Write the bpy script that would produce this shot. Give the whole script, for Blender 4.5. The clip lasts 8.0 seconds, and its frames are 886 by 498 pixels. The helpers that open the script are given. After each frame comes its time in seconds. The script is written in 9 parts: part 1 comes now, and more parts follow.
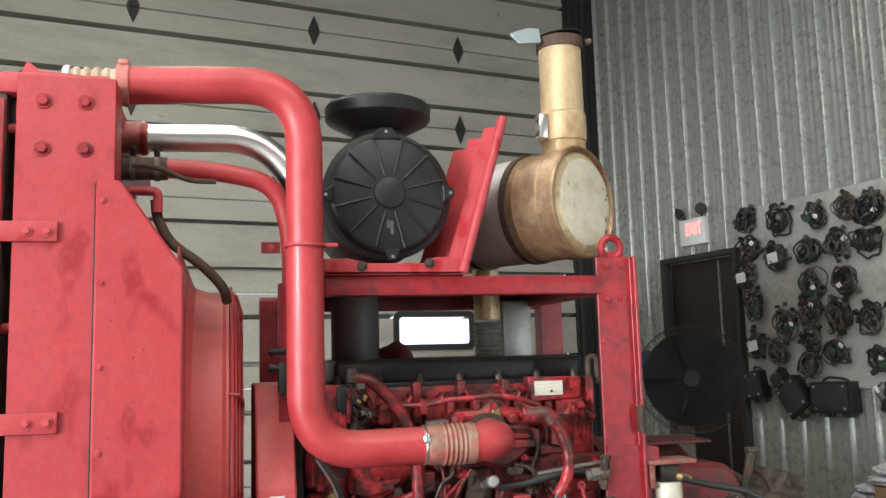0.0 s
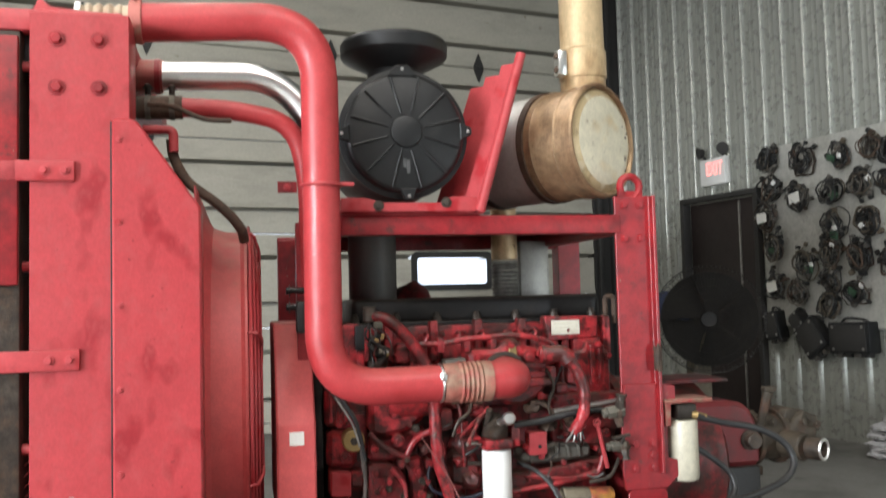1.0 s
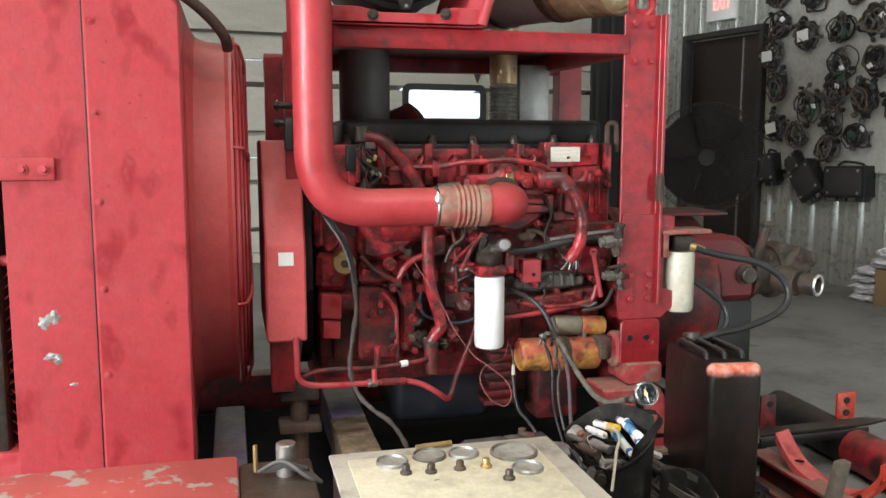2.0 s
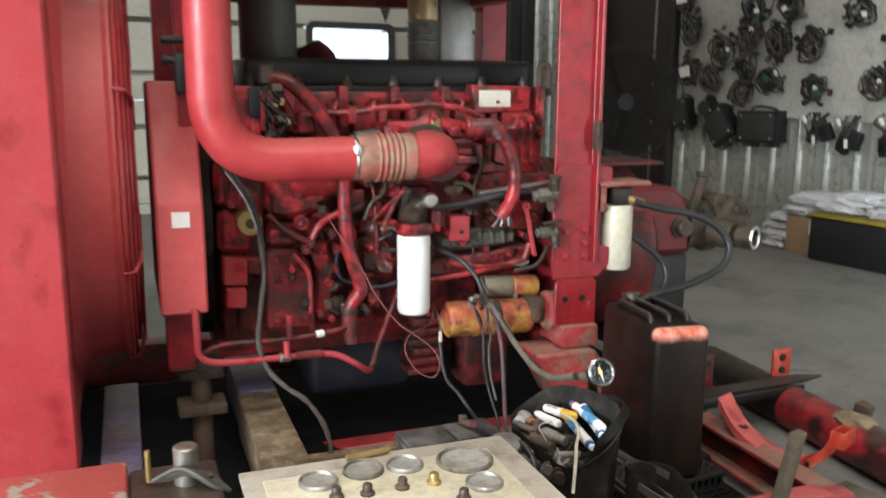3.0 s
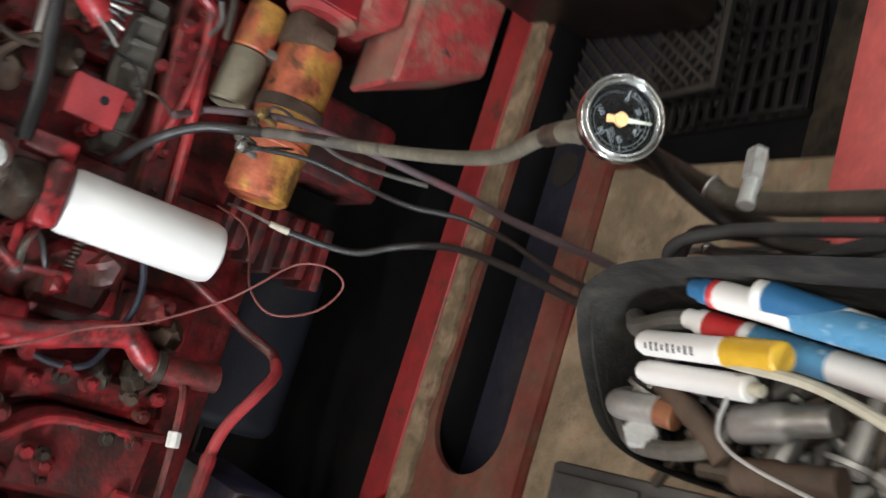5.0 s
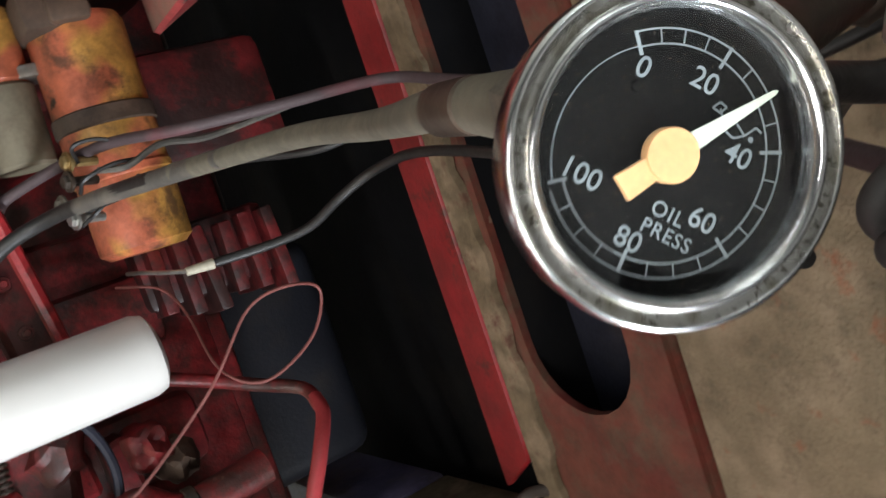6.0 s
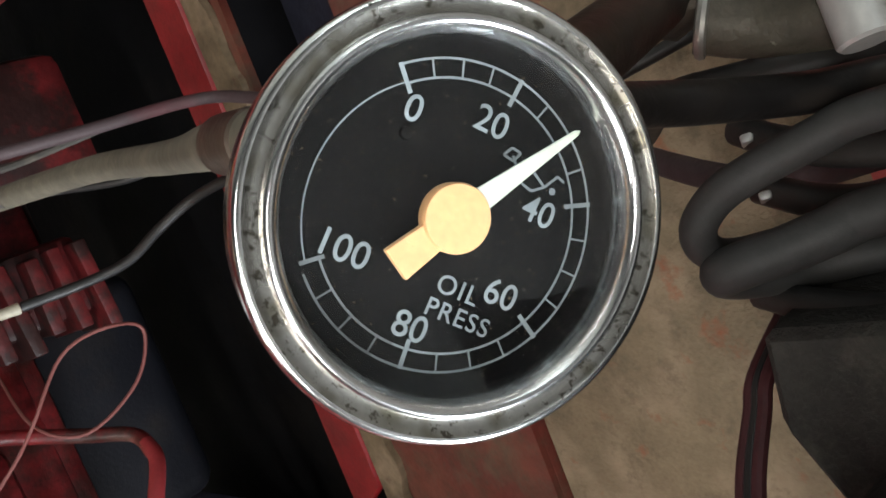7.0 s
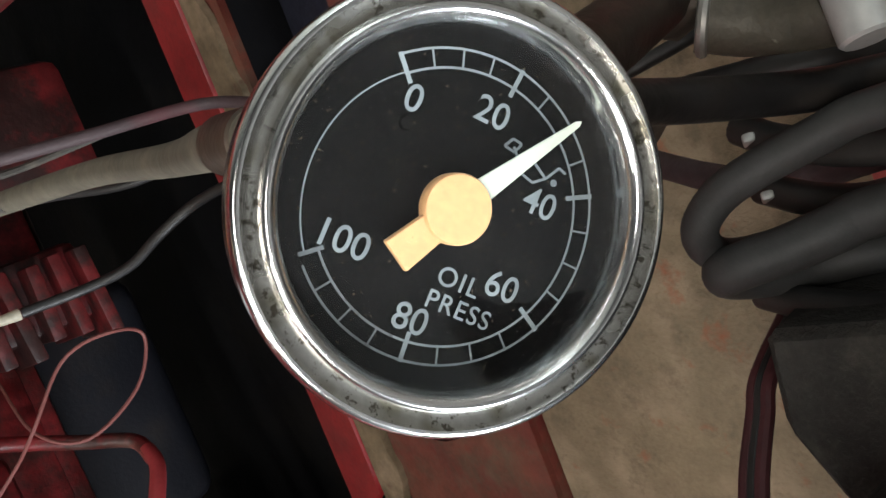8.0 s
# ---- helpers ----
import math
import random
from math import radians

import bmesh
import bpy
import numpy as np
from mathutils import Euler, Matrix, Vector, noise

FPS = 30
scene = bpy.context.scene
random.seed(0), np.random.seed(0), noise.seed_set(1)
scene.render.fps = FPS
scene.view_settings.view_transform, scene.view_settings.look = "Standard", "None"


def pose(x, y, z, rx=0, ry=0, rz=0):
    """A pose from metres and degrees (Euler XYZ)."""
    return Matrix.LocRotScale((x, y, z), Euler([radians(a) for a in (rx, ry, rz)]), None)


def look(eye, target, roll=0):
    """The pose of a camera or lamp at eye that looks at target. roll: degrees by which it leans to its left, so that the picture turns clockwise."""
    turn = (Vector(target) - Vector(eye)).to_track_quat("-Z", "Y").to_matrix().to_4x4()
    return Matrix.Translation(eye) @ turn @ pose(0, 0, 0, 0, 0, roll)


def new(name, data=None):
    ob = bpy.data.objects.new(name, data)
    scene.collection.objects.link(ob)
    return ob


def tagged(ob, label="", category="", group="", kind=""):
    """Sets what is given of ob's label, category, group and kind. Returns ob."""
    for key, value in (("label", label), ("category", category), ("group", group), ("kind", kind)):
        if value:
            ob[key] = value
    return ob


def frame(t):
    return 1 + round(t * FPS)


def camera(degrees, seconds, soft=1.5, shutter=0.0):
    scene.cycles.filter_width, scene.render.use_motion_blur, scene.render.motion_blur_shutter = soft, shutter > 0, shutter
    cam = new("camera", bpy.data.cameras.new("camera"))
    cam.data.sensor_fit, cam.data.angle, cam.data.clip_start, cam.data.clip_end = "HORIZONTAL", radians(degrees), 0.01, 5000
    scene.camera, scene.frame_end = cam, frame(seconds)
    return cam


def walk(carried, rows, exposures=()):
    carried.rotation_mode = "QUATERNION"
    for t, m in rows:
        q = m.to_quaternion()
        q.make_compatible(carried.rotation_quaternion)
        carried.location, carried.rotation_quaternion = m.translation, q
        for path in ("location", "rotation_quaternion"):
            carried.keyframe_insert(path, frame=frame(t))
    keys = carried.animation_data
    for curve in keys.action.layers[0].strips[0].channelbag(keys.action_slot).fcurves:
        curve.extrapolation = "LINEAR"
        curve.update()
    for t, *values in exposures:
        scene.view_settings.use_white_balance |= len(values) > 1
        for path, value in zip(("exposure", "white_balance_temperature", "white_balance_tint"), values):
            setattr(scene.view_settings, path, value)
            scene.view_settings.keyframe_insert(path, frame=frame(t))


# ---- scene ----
cam = camera(54.7, 8.0, shutter=0.4)

PATH = [
    (0, (0.352, 0.169, 1.214), (0.85, 2.09, 1.463), -1.6),
    (0.5, (0.355, 0.171, 1.215), (0.83, 2.1, 1.448), -1.6),
    (1, (0.359, 0.179, 1.21), (0.815, 2.123, 1.323), -1.5),
    (1.5, (0.366, 0.239, 1.17), (0.816, 2.183, 1.041), -0.8),
    (1.7, (0.363, 0.266, 1.158), (0.823, 2.202, 0.955), -0.4),
    (2.8, (0.369, 0.494, 1.143), (0.973, 2.372, 0.818), 0.7),
    (3, (0.392, 0.588, 1.147), (1.073, 2.428, 0.761), 0.4),
    (3.2, (0.425, 0.676, 1.142), (1.128, 2.494, 0.696), -0.6),
    (3.5, (0.549, 0.828, 1.146), (1.258, 2.643, 0.696), -5.0),
    (3.8, (0.7, 0.998, 1.132), (1.311, 2.801, 0.516), -12.1),
    (4, (0.773, 1.124, 1.114), (1.362, 2.897, 0.401), -18.2),
    (4.5, (0.918, 1.409, 1.044), (1.551, 3.039, 0.074), -38.3),
    (5, (1.053, 1.631, 0.933), (1.401, 3.269, -0.161), -65.8),
    (5.2, (1.128, 1.722, 0.875), (1.339, 3.353, -0.264), -75.4),
    (6.3, (1.277, 1.934, 0.658), (1.042, 3.637, -0.364), -117.3),
    (6.5, (1.277, 1.934, 0.659), (1.045, 3.596, -0.429), -116.6),
    (6.7, (1.271, 1.937, 0.654), (1.017, 3.517, -0.545), -117.0),
    (6.9, (1.272, 1.937, 0.650), (0.958, 3.431, -0.645), -118.0),
    (7, (1.273, 1.938, 0.648), (0.987, 3.422, -0.662), -118.4),
    (7.2, (1.272, 1.939, 0.648), (1.0, 3.423, -0.665), -118.2),
    (7.6, (1.271, 1.939, 0.648), (1.001, 3.422, -0.666), -118.1),
    (8, (1.271, 1.939, 0.648), (1.001, 3.422, -0.666), -118.1),
]
walk(cam, [(t, look(eye, target, roll)) for t, eye, target, roll in PATH],
     [(0, 0.12), (1.5, 0.1), (3.0, 0.10), (3.5, 0.04), (4.5, -0.01), (5.0, -0.13), (6.5, -0.27), (8.0, -0.36)])

# ---------------------------------------------------------------- light
world = bpy.data.worlds.new("world")
scene.world = world
world.use_nodes = True
wn = world.node_tree
sky = wn.nodes.new("ShaderNodeTexSky")
sky.sky_type = "NISHITA"
sky.sun_disc = False
sky.sun_elevation, sky.sun_rotation = radians(35), radians(200)
wn.nodes["Background"].inputs["Strength"].default_value = 0.12
wn.links.new(sky.outputs["Color"], wn.nodes["Background"].inputs["Color"])

ROOM = pose(0, 0, 0, 0, 0, 10)   # the hall stands ten degrees off the engine's axis
CEIL = 6.1
WX, WY = 5.95, 8.0               # right-hand wall and overhead-door wall


def strip_light(x, y, z, length, watts, along_x=True):
    """One long fluorescent strip hung below the ceiling."""
    d = bpy.data.lights.new("strip_light", "AREA")
    d.shape, d.size, d.size_y = "RECTANGLE", length if along_x else 0.3, 0.3 if along_x else length
    d.energy, d.color = watts, (1.0, 0.97, 0.92)
    ob = new("strip_light", d)
    ob.matrix_world = ROOM @ pose(x, y, z)
    return ob


for lx, ly, lz, lw in ((-1.9, -3.4, 5.0, 150), (-1.6, -0.6, 5.2, 105), (1.4, -0.6, 5.2, 110), (0.2, 2.0, 5.4, 55), (0.4, 5.0, 5.4, 55)):
    strip_light(lx, ly, lz, 2.4, lw)
# unseen cool lamp added inside the hall to brighten the right-hand wall
d = bpy.data.lights.new("added_side_lamp", "AREA")
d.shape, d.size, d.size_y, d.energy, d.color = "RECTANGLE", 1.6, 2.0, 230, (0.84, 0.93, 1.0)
new("added_side_lamp", d).matrix_world = ROOM @ pose(4.2, -3.2, 1.15, 90, 0, -58)
# daylight through the open bay door in the west wall
d = bpy.data.lights.new("bay_daylight", "AREA")
d.shape, d.size, d.size_y, d.energy, d.color = "RECTANGLE", 4.6, 1.8, 2000, (0.88, 0.94, 1.0)
new("bay_daylight", d).matrix_world = ROOM @ pose(-6.75, -1.6, 2.1, 32, 0, -90)   # skylight falls in at a slant

# ---------------------------------------------------------------- materials


def nodes_of(name):
    m = bpy.data.materials.new(name)
    m.use_nodes = True
    t = m.node_tree
    return m, t, t.nodes["Principled BSDF"]


def noise_node(t, scale, detail=4.0, rough=0.6, coords="Object", stretch=None):
    tc = t.nodes.new("ShaderNodeTexCoord")
    n = t.nodes.new("ShaderNodeTexNoise")
    n.inputs["Scale"].default_value, n.inputs["Detail"].default_value, n.inputs["Roughness"].default_value = scale, detail, rough
    if stretch:
        mp = t.nodes.new("ShaderNodeMapping")
        mp.inputs["Scale"].default_value = stretch
        t.links.new(tc.outputs[coords], mp.inputs["Vector"])
        t.links.new(mp.outputs["Vector"], n.inputs["Vector"])
    else:
        t.links.new(tc.outputs[coords], n.inputs["Vector"])
    return n


def ramp_node(t, src, stops):
    r = t.nodes.new("ShaderNodeValToRGB")
    while len(r.color_ramp.elements) < len(stops):
        r.color_ramp.elements.new(0.5)
    for e, (p, c) in zip(r.color_ramp.elements, stops):
        e.position, e.color = p, (*c, 1) if len(c) == 3 else c
    t.links.new(src, r.inputs["Fac"])
    return r


def mix_node(t, fac, a, b, mode="MIX"):
    m = t.nodes.new("ShaderNodeMix")
    m.data_type, m.blend_type = "RGBA", mode
    for v, s in ((fac, m.inputs["Factor"]), (a, m.inputs["A"]), (b, m.inputs["B"])):
        if isinstance(v, (int, float)):
            s.default_value = v
        elif isinstance(v, tuple):
            s.default_value = (*v, 1)
        else:
            t.links.new(v, s)
    return m.outputs["Result"]


def surface(name, col, rough=0.5, metal=0.0, var=0.12, grime=None, grime_at=(0.5, 0.7), grime_scale=6.0, grain=180.0, bump=0.08,
            patch=None, patch_at=(0.62, 0.68), patch_scale=9.0, chip=None, chip_at=(0.74, 0.76), chip_scale=30.0, rough_var=0.15, stretch=None, spec=0.5, coat=0.0, dust=0.0, blotch=0.0):
    """A worn surface: base colour with broad and fine variation, sharper patches, grime and chips, and fine relief."""
    m, t, b = nodes_of(name)
    broad = noise_node(t, 2.3, 5, 0.65, stretch=stretch)
    fine = noise_node(t, grain, 3, 0.6, stretch=stretch)
    lo, hi = tuple(c * (1 - var) for c in col), tuple(min(1, c * (1 + var)) for c in col)
    out = ramp_node(t, broad.outputs["Fac"], [(0.3, lo), (0.7, hi)]).outputs["Color"]
    f2 = ramp_node(t, fine.outputs["Fac"], [(0.3, (0.88, 0.88, 0.88)), (0.75, (1.06, 1.06, 1.06))]).outputs["Color"]
    out = mix_node(t, 1.0, out, f2, "MULTIPLY")
    if patch:
        pn = noise_node(t, patch_scale, 2.5, 0.5, stretch=stretch)
        out = mix_node(t, ramp_node(t, pn.outputs["Fac"], [(patch_at[0], (0, 0, 0)), (patch_at[1], (1, 1, 1))]).outputs["Color"], out, patch)
    if grime:
        gn = noise_node(t, grime_scale, 7, 0.7, stretch=stretch)
        out = mix_node(t, ramp_node(t, gn.outputs["Fac"], [(grime_at[0], (0, 0, 0)), (grime_at[1], (0.85, 0.85, 0.85))]).outputs["Color"], out, grime)
    if chip:
        cn = noise_node(t, chip_scale, 4, 0.6)
        out = mix_node(t, ramp_node(t, cn.outputs["Fac"], [(chip_at[0], (0, 0, 0)), (chip_at[1], (1, 1, 1))]).outputs["Color"], out, chip)
    if blotch:
        bn_ = noise_node(t, 31, 6, 0.72)
        out = mix_node(t, 1.0, out, ramp_node(t, bn_.outputs["Fac"], [(0.36, (1 - blotch,) * 3), (0.62, (1 + blotch * 0.35,) * 3)]).outputs["Color"], "MULTIPLY")
    if dust:
        geo = t.nodes.new("ShaderNodeNewGeometry")
        sep = t.nodes.new("ShaderNodeSeparateXYZ")
        t.links.new(geo.outputs["Normal"], sep.inputs[0])
        up = ramp_node(t, sep.outputs["Z"], [(0.45, (0, 0, 0)), (0.95, (dust,) * 3)])
        dn = ramp_node(t, noise_node(t, 17, 6, 0.7).outputs["Fac"], [(0.30, (0.25, 0.25, 0.25)), (0.66, (1, 1, 1))])
        out = mix_node(t, mix_node(t, 1.0, up.outputs["Color"], dn.outputs["Color"], "MULTIPLY"), out, (0.30, 0.23, 0.165))
    t.links.new(out, b.inputs["Base Color"])
    rr = t.nodes.new("ShaderNodeMapRange")
    rr.inputs["To Min"].default_value, rr.inputs["To Max"].default_value = max(0.03, rough - rough_var), min(1, rough + rough_var)
    t.links.new(noise_node(t, 14, 5, 0.7).outputs["Fac"], rr.inputs["Value"])
    t.links.new(rr.outputs["Result"], b.inputs["Roughness"])
    b.inputs["Metallic"].default_value = metal
    b.inputs["Specular IOR Level"].default_value = spec
    b.inputs["Coat Weight"].default_value = coat
    if bump:
        bp = t.nodes.new("ShaderNodeBump")
        bp.inputs["Strength"].default_value, bp.inputs["Distance"].default_value = bump, 0.004
        t.links.new(fine.outputs["Fac"], bp.inputs["Height"])
        t.links.new(bp.outputs["Normal"], b.inputs["Normal"])
    return m


RED = (0.44, 0.052, 0.058)
M = {}
M["red"] = surface("red_paint", RED, 0.42, var=0.10, patch=(0.36, 0.014, 0.020), patch_at=(0.58, 0.66), patch_scale=10, chip=(0.28, 0.2, 0.17), chip_at=(0.80, 0.81), chip_scale=22, bump=0.03, blotch=0.12, dust=0.2)
M["red_worn"] = surface("red_worn_paint", (0.30, 0.016, 0.021), 0.42, var=0.20, patch=(0.21, 0.015, 0.019), patch_at=(0.54, 0.66), patch_scale=9, grime=(0.05, 0.028, 0.022), grime_at=(0.58, 0.68), grime_scale=15, chip=(0.26, 0.16, 0.12), chip_at=(0.71, 0.73), chip_scale=34, bump=0.10, dust=0.10, blotch=0.28)
M["red_matt"] = surface("red_matt_paint", (0.56, 0.088, 0.088), 0.52, var=0.12, patch=(0.44, 0.045, 0.048), patch_at=(0.54, 0.70), patch_scale=5, grime=(0.36, 0.12, 0.09), grime_at=(0.60, 0.82), grime_scale=6, bump=0.05, dust=0.5, blotch=0.10)
M["red_mottled"] = surface("red_mottled_paint", (0.40, 0.040, 0.046), 0.38, var=0.10, patch=(0.275, 0.013, 0.019), patch_at=(0.555, 0.645), patch_scale=10, grime=(0.38, 0.066, 0.066), grime_at=(0.50, 0.80), grime_scale=20, chip=(0.25, 0.022, 0.027), chip_at=(0.68, 0.71), chip_scale=38, bump=0.05, grain=120, blotch=0.09, stretch=(1.25, 1, 0.75))
M["red_pipe"] = surface("red_paint_glossy", (0.46, 0.046, 0.050), 0.44, var=0.10, patch=(0.38, 0.026, 0.030), patch_at=(0.56, 0.74), patch_scale=6, grime=(0.30, 0.03, 0.028), grime_at=(0.58, 0.85), chip=(0.50, 0.24, 0.20), chip_at=(0.765, 0.775), chip_scale=30, bump=0.04, coat=0.06, blotch=0.10, dust=0.25)
M["red_engine"] = surface("red_engine_paint", (0.40, 0.029, 0.035), 0.38, var=0.28, grime=(0.026, 0.015, 0.012), grime_at=(0.45, 0.57), grime_scale=17, chip=(0.20, 0.13, 0.10), chip_at=(0.70, 0.73), chip_scale=40, patch=(0.20, 0.010, 0.013), patch_at=(0.56, 0.66), patch_scale=16, bump=0.35, grain=90, dust=0.22, blotch=0.42)
M["red_dirty"] = surface("red_greasy_paint", (0.27, 0.020, 0.024), 0.46, var=0.38, grime=(0.030, 0.020, 0.015), grime_at=(0.42, 0.57), grime_scale=11, chip=(0.16, 0.10, 0.075), chip_at=(0.70, 0.73), chip_scale=30, bump=0.4, grain=70, dust=0.25, blotch=0.45)
M["red_dusty"] = surface("red_dusty_paint", (0.36, 0.035, 0.038), 0.65, var=0.25, grime=(0.23, 0.15, 0.10), grime_at=(0.47, 0.60), grime_scale=11, chip=(0.05, 0.04, 0.035), chip_at=(0.66, 0.70), chip_scale=18, bump=0.25, dust=0.75, blotch=0.35)
M["orange"] = surface("orange_red_paint", (0.58, 0.060, 0.030), 0.42, var=0.15, patch=(0.62, 0.14, 0.08), patch_at=(0.55, 0.66), patch_scale=14, grime=(0.1, 0.04, 0.03), grime_at=(0.58, 0.74), bump=0.1, blotch=0.25)
M["black"] = surface("black_plastic", (0.014, 0.0145, 0.015), 0.45, var=0.2, grime=(0.05, 0.046, 0.04), grime_at=(0.6, 0.9), bump=0.1, spec=0.4, dust=0.08, blotch=0.2)
M["black_paint"] = surface("black_oily_paint", (0.011, 0.010, 0.010), 0.45, var=0.3, grime=(0.045, 0.034, 0.026), grime_at=(0.5, 0.8), bump=0.2, grain=90, spec=0.4, dust=0.2, blotch=0.3)
M["rubber"] = surface("rubber", (0.021, 0.021, 0.0212), 0.45, var=0.25, grime=(0.055, 0.051, 0.045), grime_at=(0.56, 0.85), grime_scale=20, bump=0.1, spec=0.5, dust=0.06, blotch=0.3)
M["rubber_grey"] = surface("dusty_rubber", (0.085, 0.078, 0.068), 0.6, var=0.3, grime=(0.22, 0.19, 0.15), grime_at=(0.5, 0.8), grime_scale=20, bump=0.15)
M["hose_grey"] = surface("dull_grey_rubber", (0.055, 0.055, 0.054), 0.55, var=0.2, grime=(0.075, 0.070, 0.062), grime_at=(0.52, 0.8), grime_scale=30, bump=0.1, spec=0.4, blotch=0.2)
M["chrome"] = surface("polished_steel", (0.90, 0.90, 0.87), 0.33, metal=1.0, var=0.05, grime=(0.50, 0.46, 0.40), grime_at=(0.60, 0.85), grime_scale=14, bump=0.02, rough_var=0.08)
M["steel"] = surface("dull_steel", (0.42, 0.41, 0.38), 0.45, metal=0.8, var=0.2, grime=(0.2, 0.13, 0.08), grime_at=(0.5, 0.8), bump=0.15, blotch=0.3)
M["dark_steel"] = surface("dark_oily_steel", (0.062, 0.049, 0.039), 0.5, metal=0.4, var=0.4, grime=(0.10, 0.058, 0.036), grime_at=(0.5, 0.7), grime_scale=14, bump=0.3, grain=80, dust=0.25, blotch=0.45)
M["rusty"] = surface("rusty_brown_iron", (0.095, 0.056, 0.036), 0.75, var=0.3, grime=(0.04, 0.028, 0.022), grime_at=(0.47, 0.66), bump=0.4, grain=70, dust=0.2, blotch=0.4)
M["tan_steel"] = surface("heat_stained_steel", (0.68, 0.50, 0.29), 0.36, metal=0.3, var=0.10, patch=(0.46, 0.28, 0.13), patch_at=(0.54, 0.72), patch_scale=7, grime=(0.26, 0.15, 0.07), grime_at=(0.55, 0.72), grime_scale=7, chip=(0.16, 0.10, 0.05), chip_at=(0.70, 0.73), chip_scale=18, bump=0.05, stretch=(1, 1, 0.35), blotch=0.15)
M["grey_steel"] = surface("galvanised_shell", (0.40, 0.39, 0.36), 0.45, metal=0.5, var=0.1, grime=(0.22, 0.17, 0.12), grime_at=(0.55, 0.8), bump=0.05, blotch=0.15)
M["brown_steel"] = surface("browned_steel", (0.44, 0.29, 0.165), 0.40, metal=0.4, var=0.2, patch=(0.20, 0.105, 0.055), patch_at=(0.48, 0.66), patch_scale=5, grime=(0.12, 0.075, 0.045), grime_at=(0.56, 0.74), bump=0.08, stretch=(1, 1, 0.35), blotch=0.3)
M["white"] = surface("white_enamel", (0.82, 0.81, 0.78), 0.35, var=0.02, grain=4, bump=0, chip=(0.35, 0.3, 0.25), chip_at=(0.80, 0.82), chip_scale=40)
M["cream"] = surface("cream_enamel", (0.58, 0.54, 0.42), 0.4, var=0.06, grime=(0.3, 0.25, 0.16), grime_at=(0.62, 0.85), bump=0.02, blotch=0.15)
M["paper"] = surface("white_label", (0.75, 0.73, 0.68), 0.7, var=0.05, grime=(0.45, 0.42, 0.36), grime_at=(0.6, 0.8), bump=0.02)
M["aged_label"] = surface("aged_label", (0.66, 0.63, 0.53), 0.7, var=0.08, grime=(0.42, 0.37, 0.27), grime_at=(0.52, 0.72), grime_scale=24, bump=0.02)
M["yellow"] = surface("orange_yellow_paint", (0.56, 0.28, 0.065), 0.40, var=0.25, patch=(0.50, 0.13, 0.065), patch_at=(0.45, 0.56), patch_scale=12, grime=(0.09, 0.045, 0.026), grime_at=(0.52, 0.64), grime_scale=19, chip=(0.025, 0.018, 0.014), chip_at=(0.67, 0.70), chip_scale=26, bump=0.25, blotch=0.4, dust=0.12)
M["brass"] = surface("dirty_brass", (0.42, 0.29, 0.12), 0.45, metal=0.7, var=0.2, grime=(0.1, 0.07, 0.04), grime_at=(0.5, 0.75), bump=0.2)
M["dusty_pipe"] = surface("dusty_grey_pipe", (0.12, 0.108, 0.085), 0.7, metal=0.2, var=0.3, grime=(0.28, 0.24, 0.18), grime_at=(0.5, 0.7), grime_scale=30, chip=(0.04, 0.03, 0.025), chip_at=(0.64, 0.68), chip_scale=60, bump=0.25)
M["loom_sleeve"] = surface("dusty_violet_sleeve", (0.085, 0.058, 0.062), 0.65, var=0.25, patch=(0.15, 0.06, 0.068), patch_at=(0.55, 0.66), patch_scale=9, grime=(0.12, 0.105, 0.10), grime_at=(0.55, 0.8), grime_scale=30, bump=0.2)
M["wood"] = surface("weathered_plank", (0.15, 0.125, 0.09), 0.85, var=0.25, grime=(0.10, 0.08, 0.06), grime_at=(0.5, 0.75), grime_scale=5, stretch=(1, 8, 1), bump=0.3, blotch=0.3)
M["dust"] = surface("dusty_plate", (0.265, 0.203, 0.128), 0.92, var=0.22, patch=(0.39, 0.295, 0.195), patch_at=(0.46, 0.66), patch_scale=19, grime=(0.15, 0.115, 0.075), grime_at=(0.52, 0.70), grime_scale=26, chip=(0.34, 0.14, 0.075), chip_at=(0.60, 0.74), chip_scale=34, bump=0.5, grain=240, blotch=0.15)
M["red_plate"] = surface("dull_red_plate", (0.165, 0.042, 0.027), 0.55, var=0.25, patch=(0.15, 0.020, 0.018), patch_at=(0.45, 0.62), patch_scale=12, grime=(0.115, 0.072, 0.046), grime_at=(0.46, 0.62), grime_scale=18, chip=(0.26, 0.16, 0.11), chip_at=(0.70, 0.73), chip_scale=45, bump=0.15, dust=0.12, blotch=0.3)
M["lip_tan"] = surface("tan_dusty_lip", (0.20, 0.145, 0.085), 0.88, var=0.25, patch=(0.30, 0.22, 0.14), patch_at=(0.48, 0.62), patch_scale=22, grime=(0.14, 0.05, 0.035), grime_at=(0.56, 0.68), grime_scale=20, bump=0.4, blotch=0.3)
M["hose_tan"] = surface("tan_dusty_hose", (0.145, 0.130, 0.096), 0.8, var=0.2, grime=(0.20, 0.175, 0.125), grime_at=(0.5, 0.7), grime_scale=60, bump=0.2, blotch=0.2)
M["bag_black"] = surface("worn_black_fabric", (0.022, 0.021, 0.019), 0.85, var=0.3, grime=(0.06, 0.052, 0.04), grime_at=(0.5, 0.75), grime_scale=25, bump=0.3, grain=260, spec=0.2, blotch=0.4)
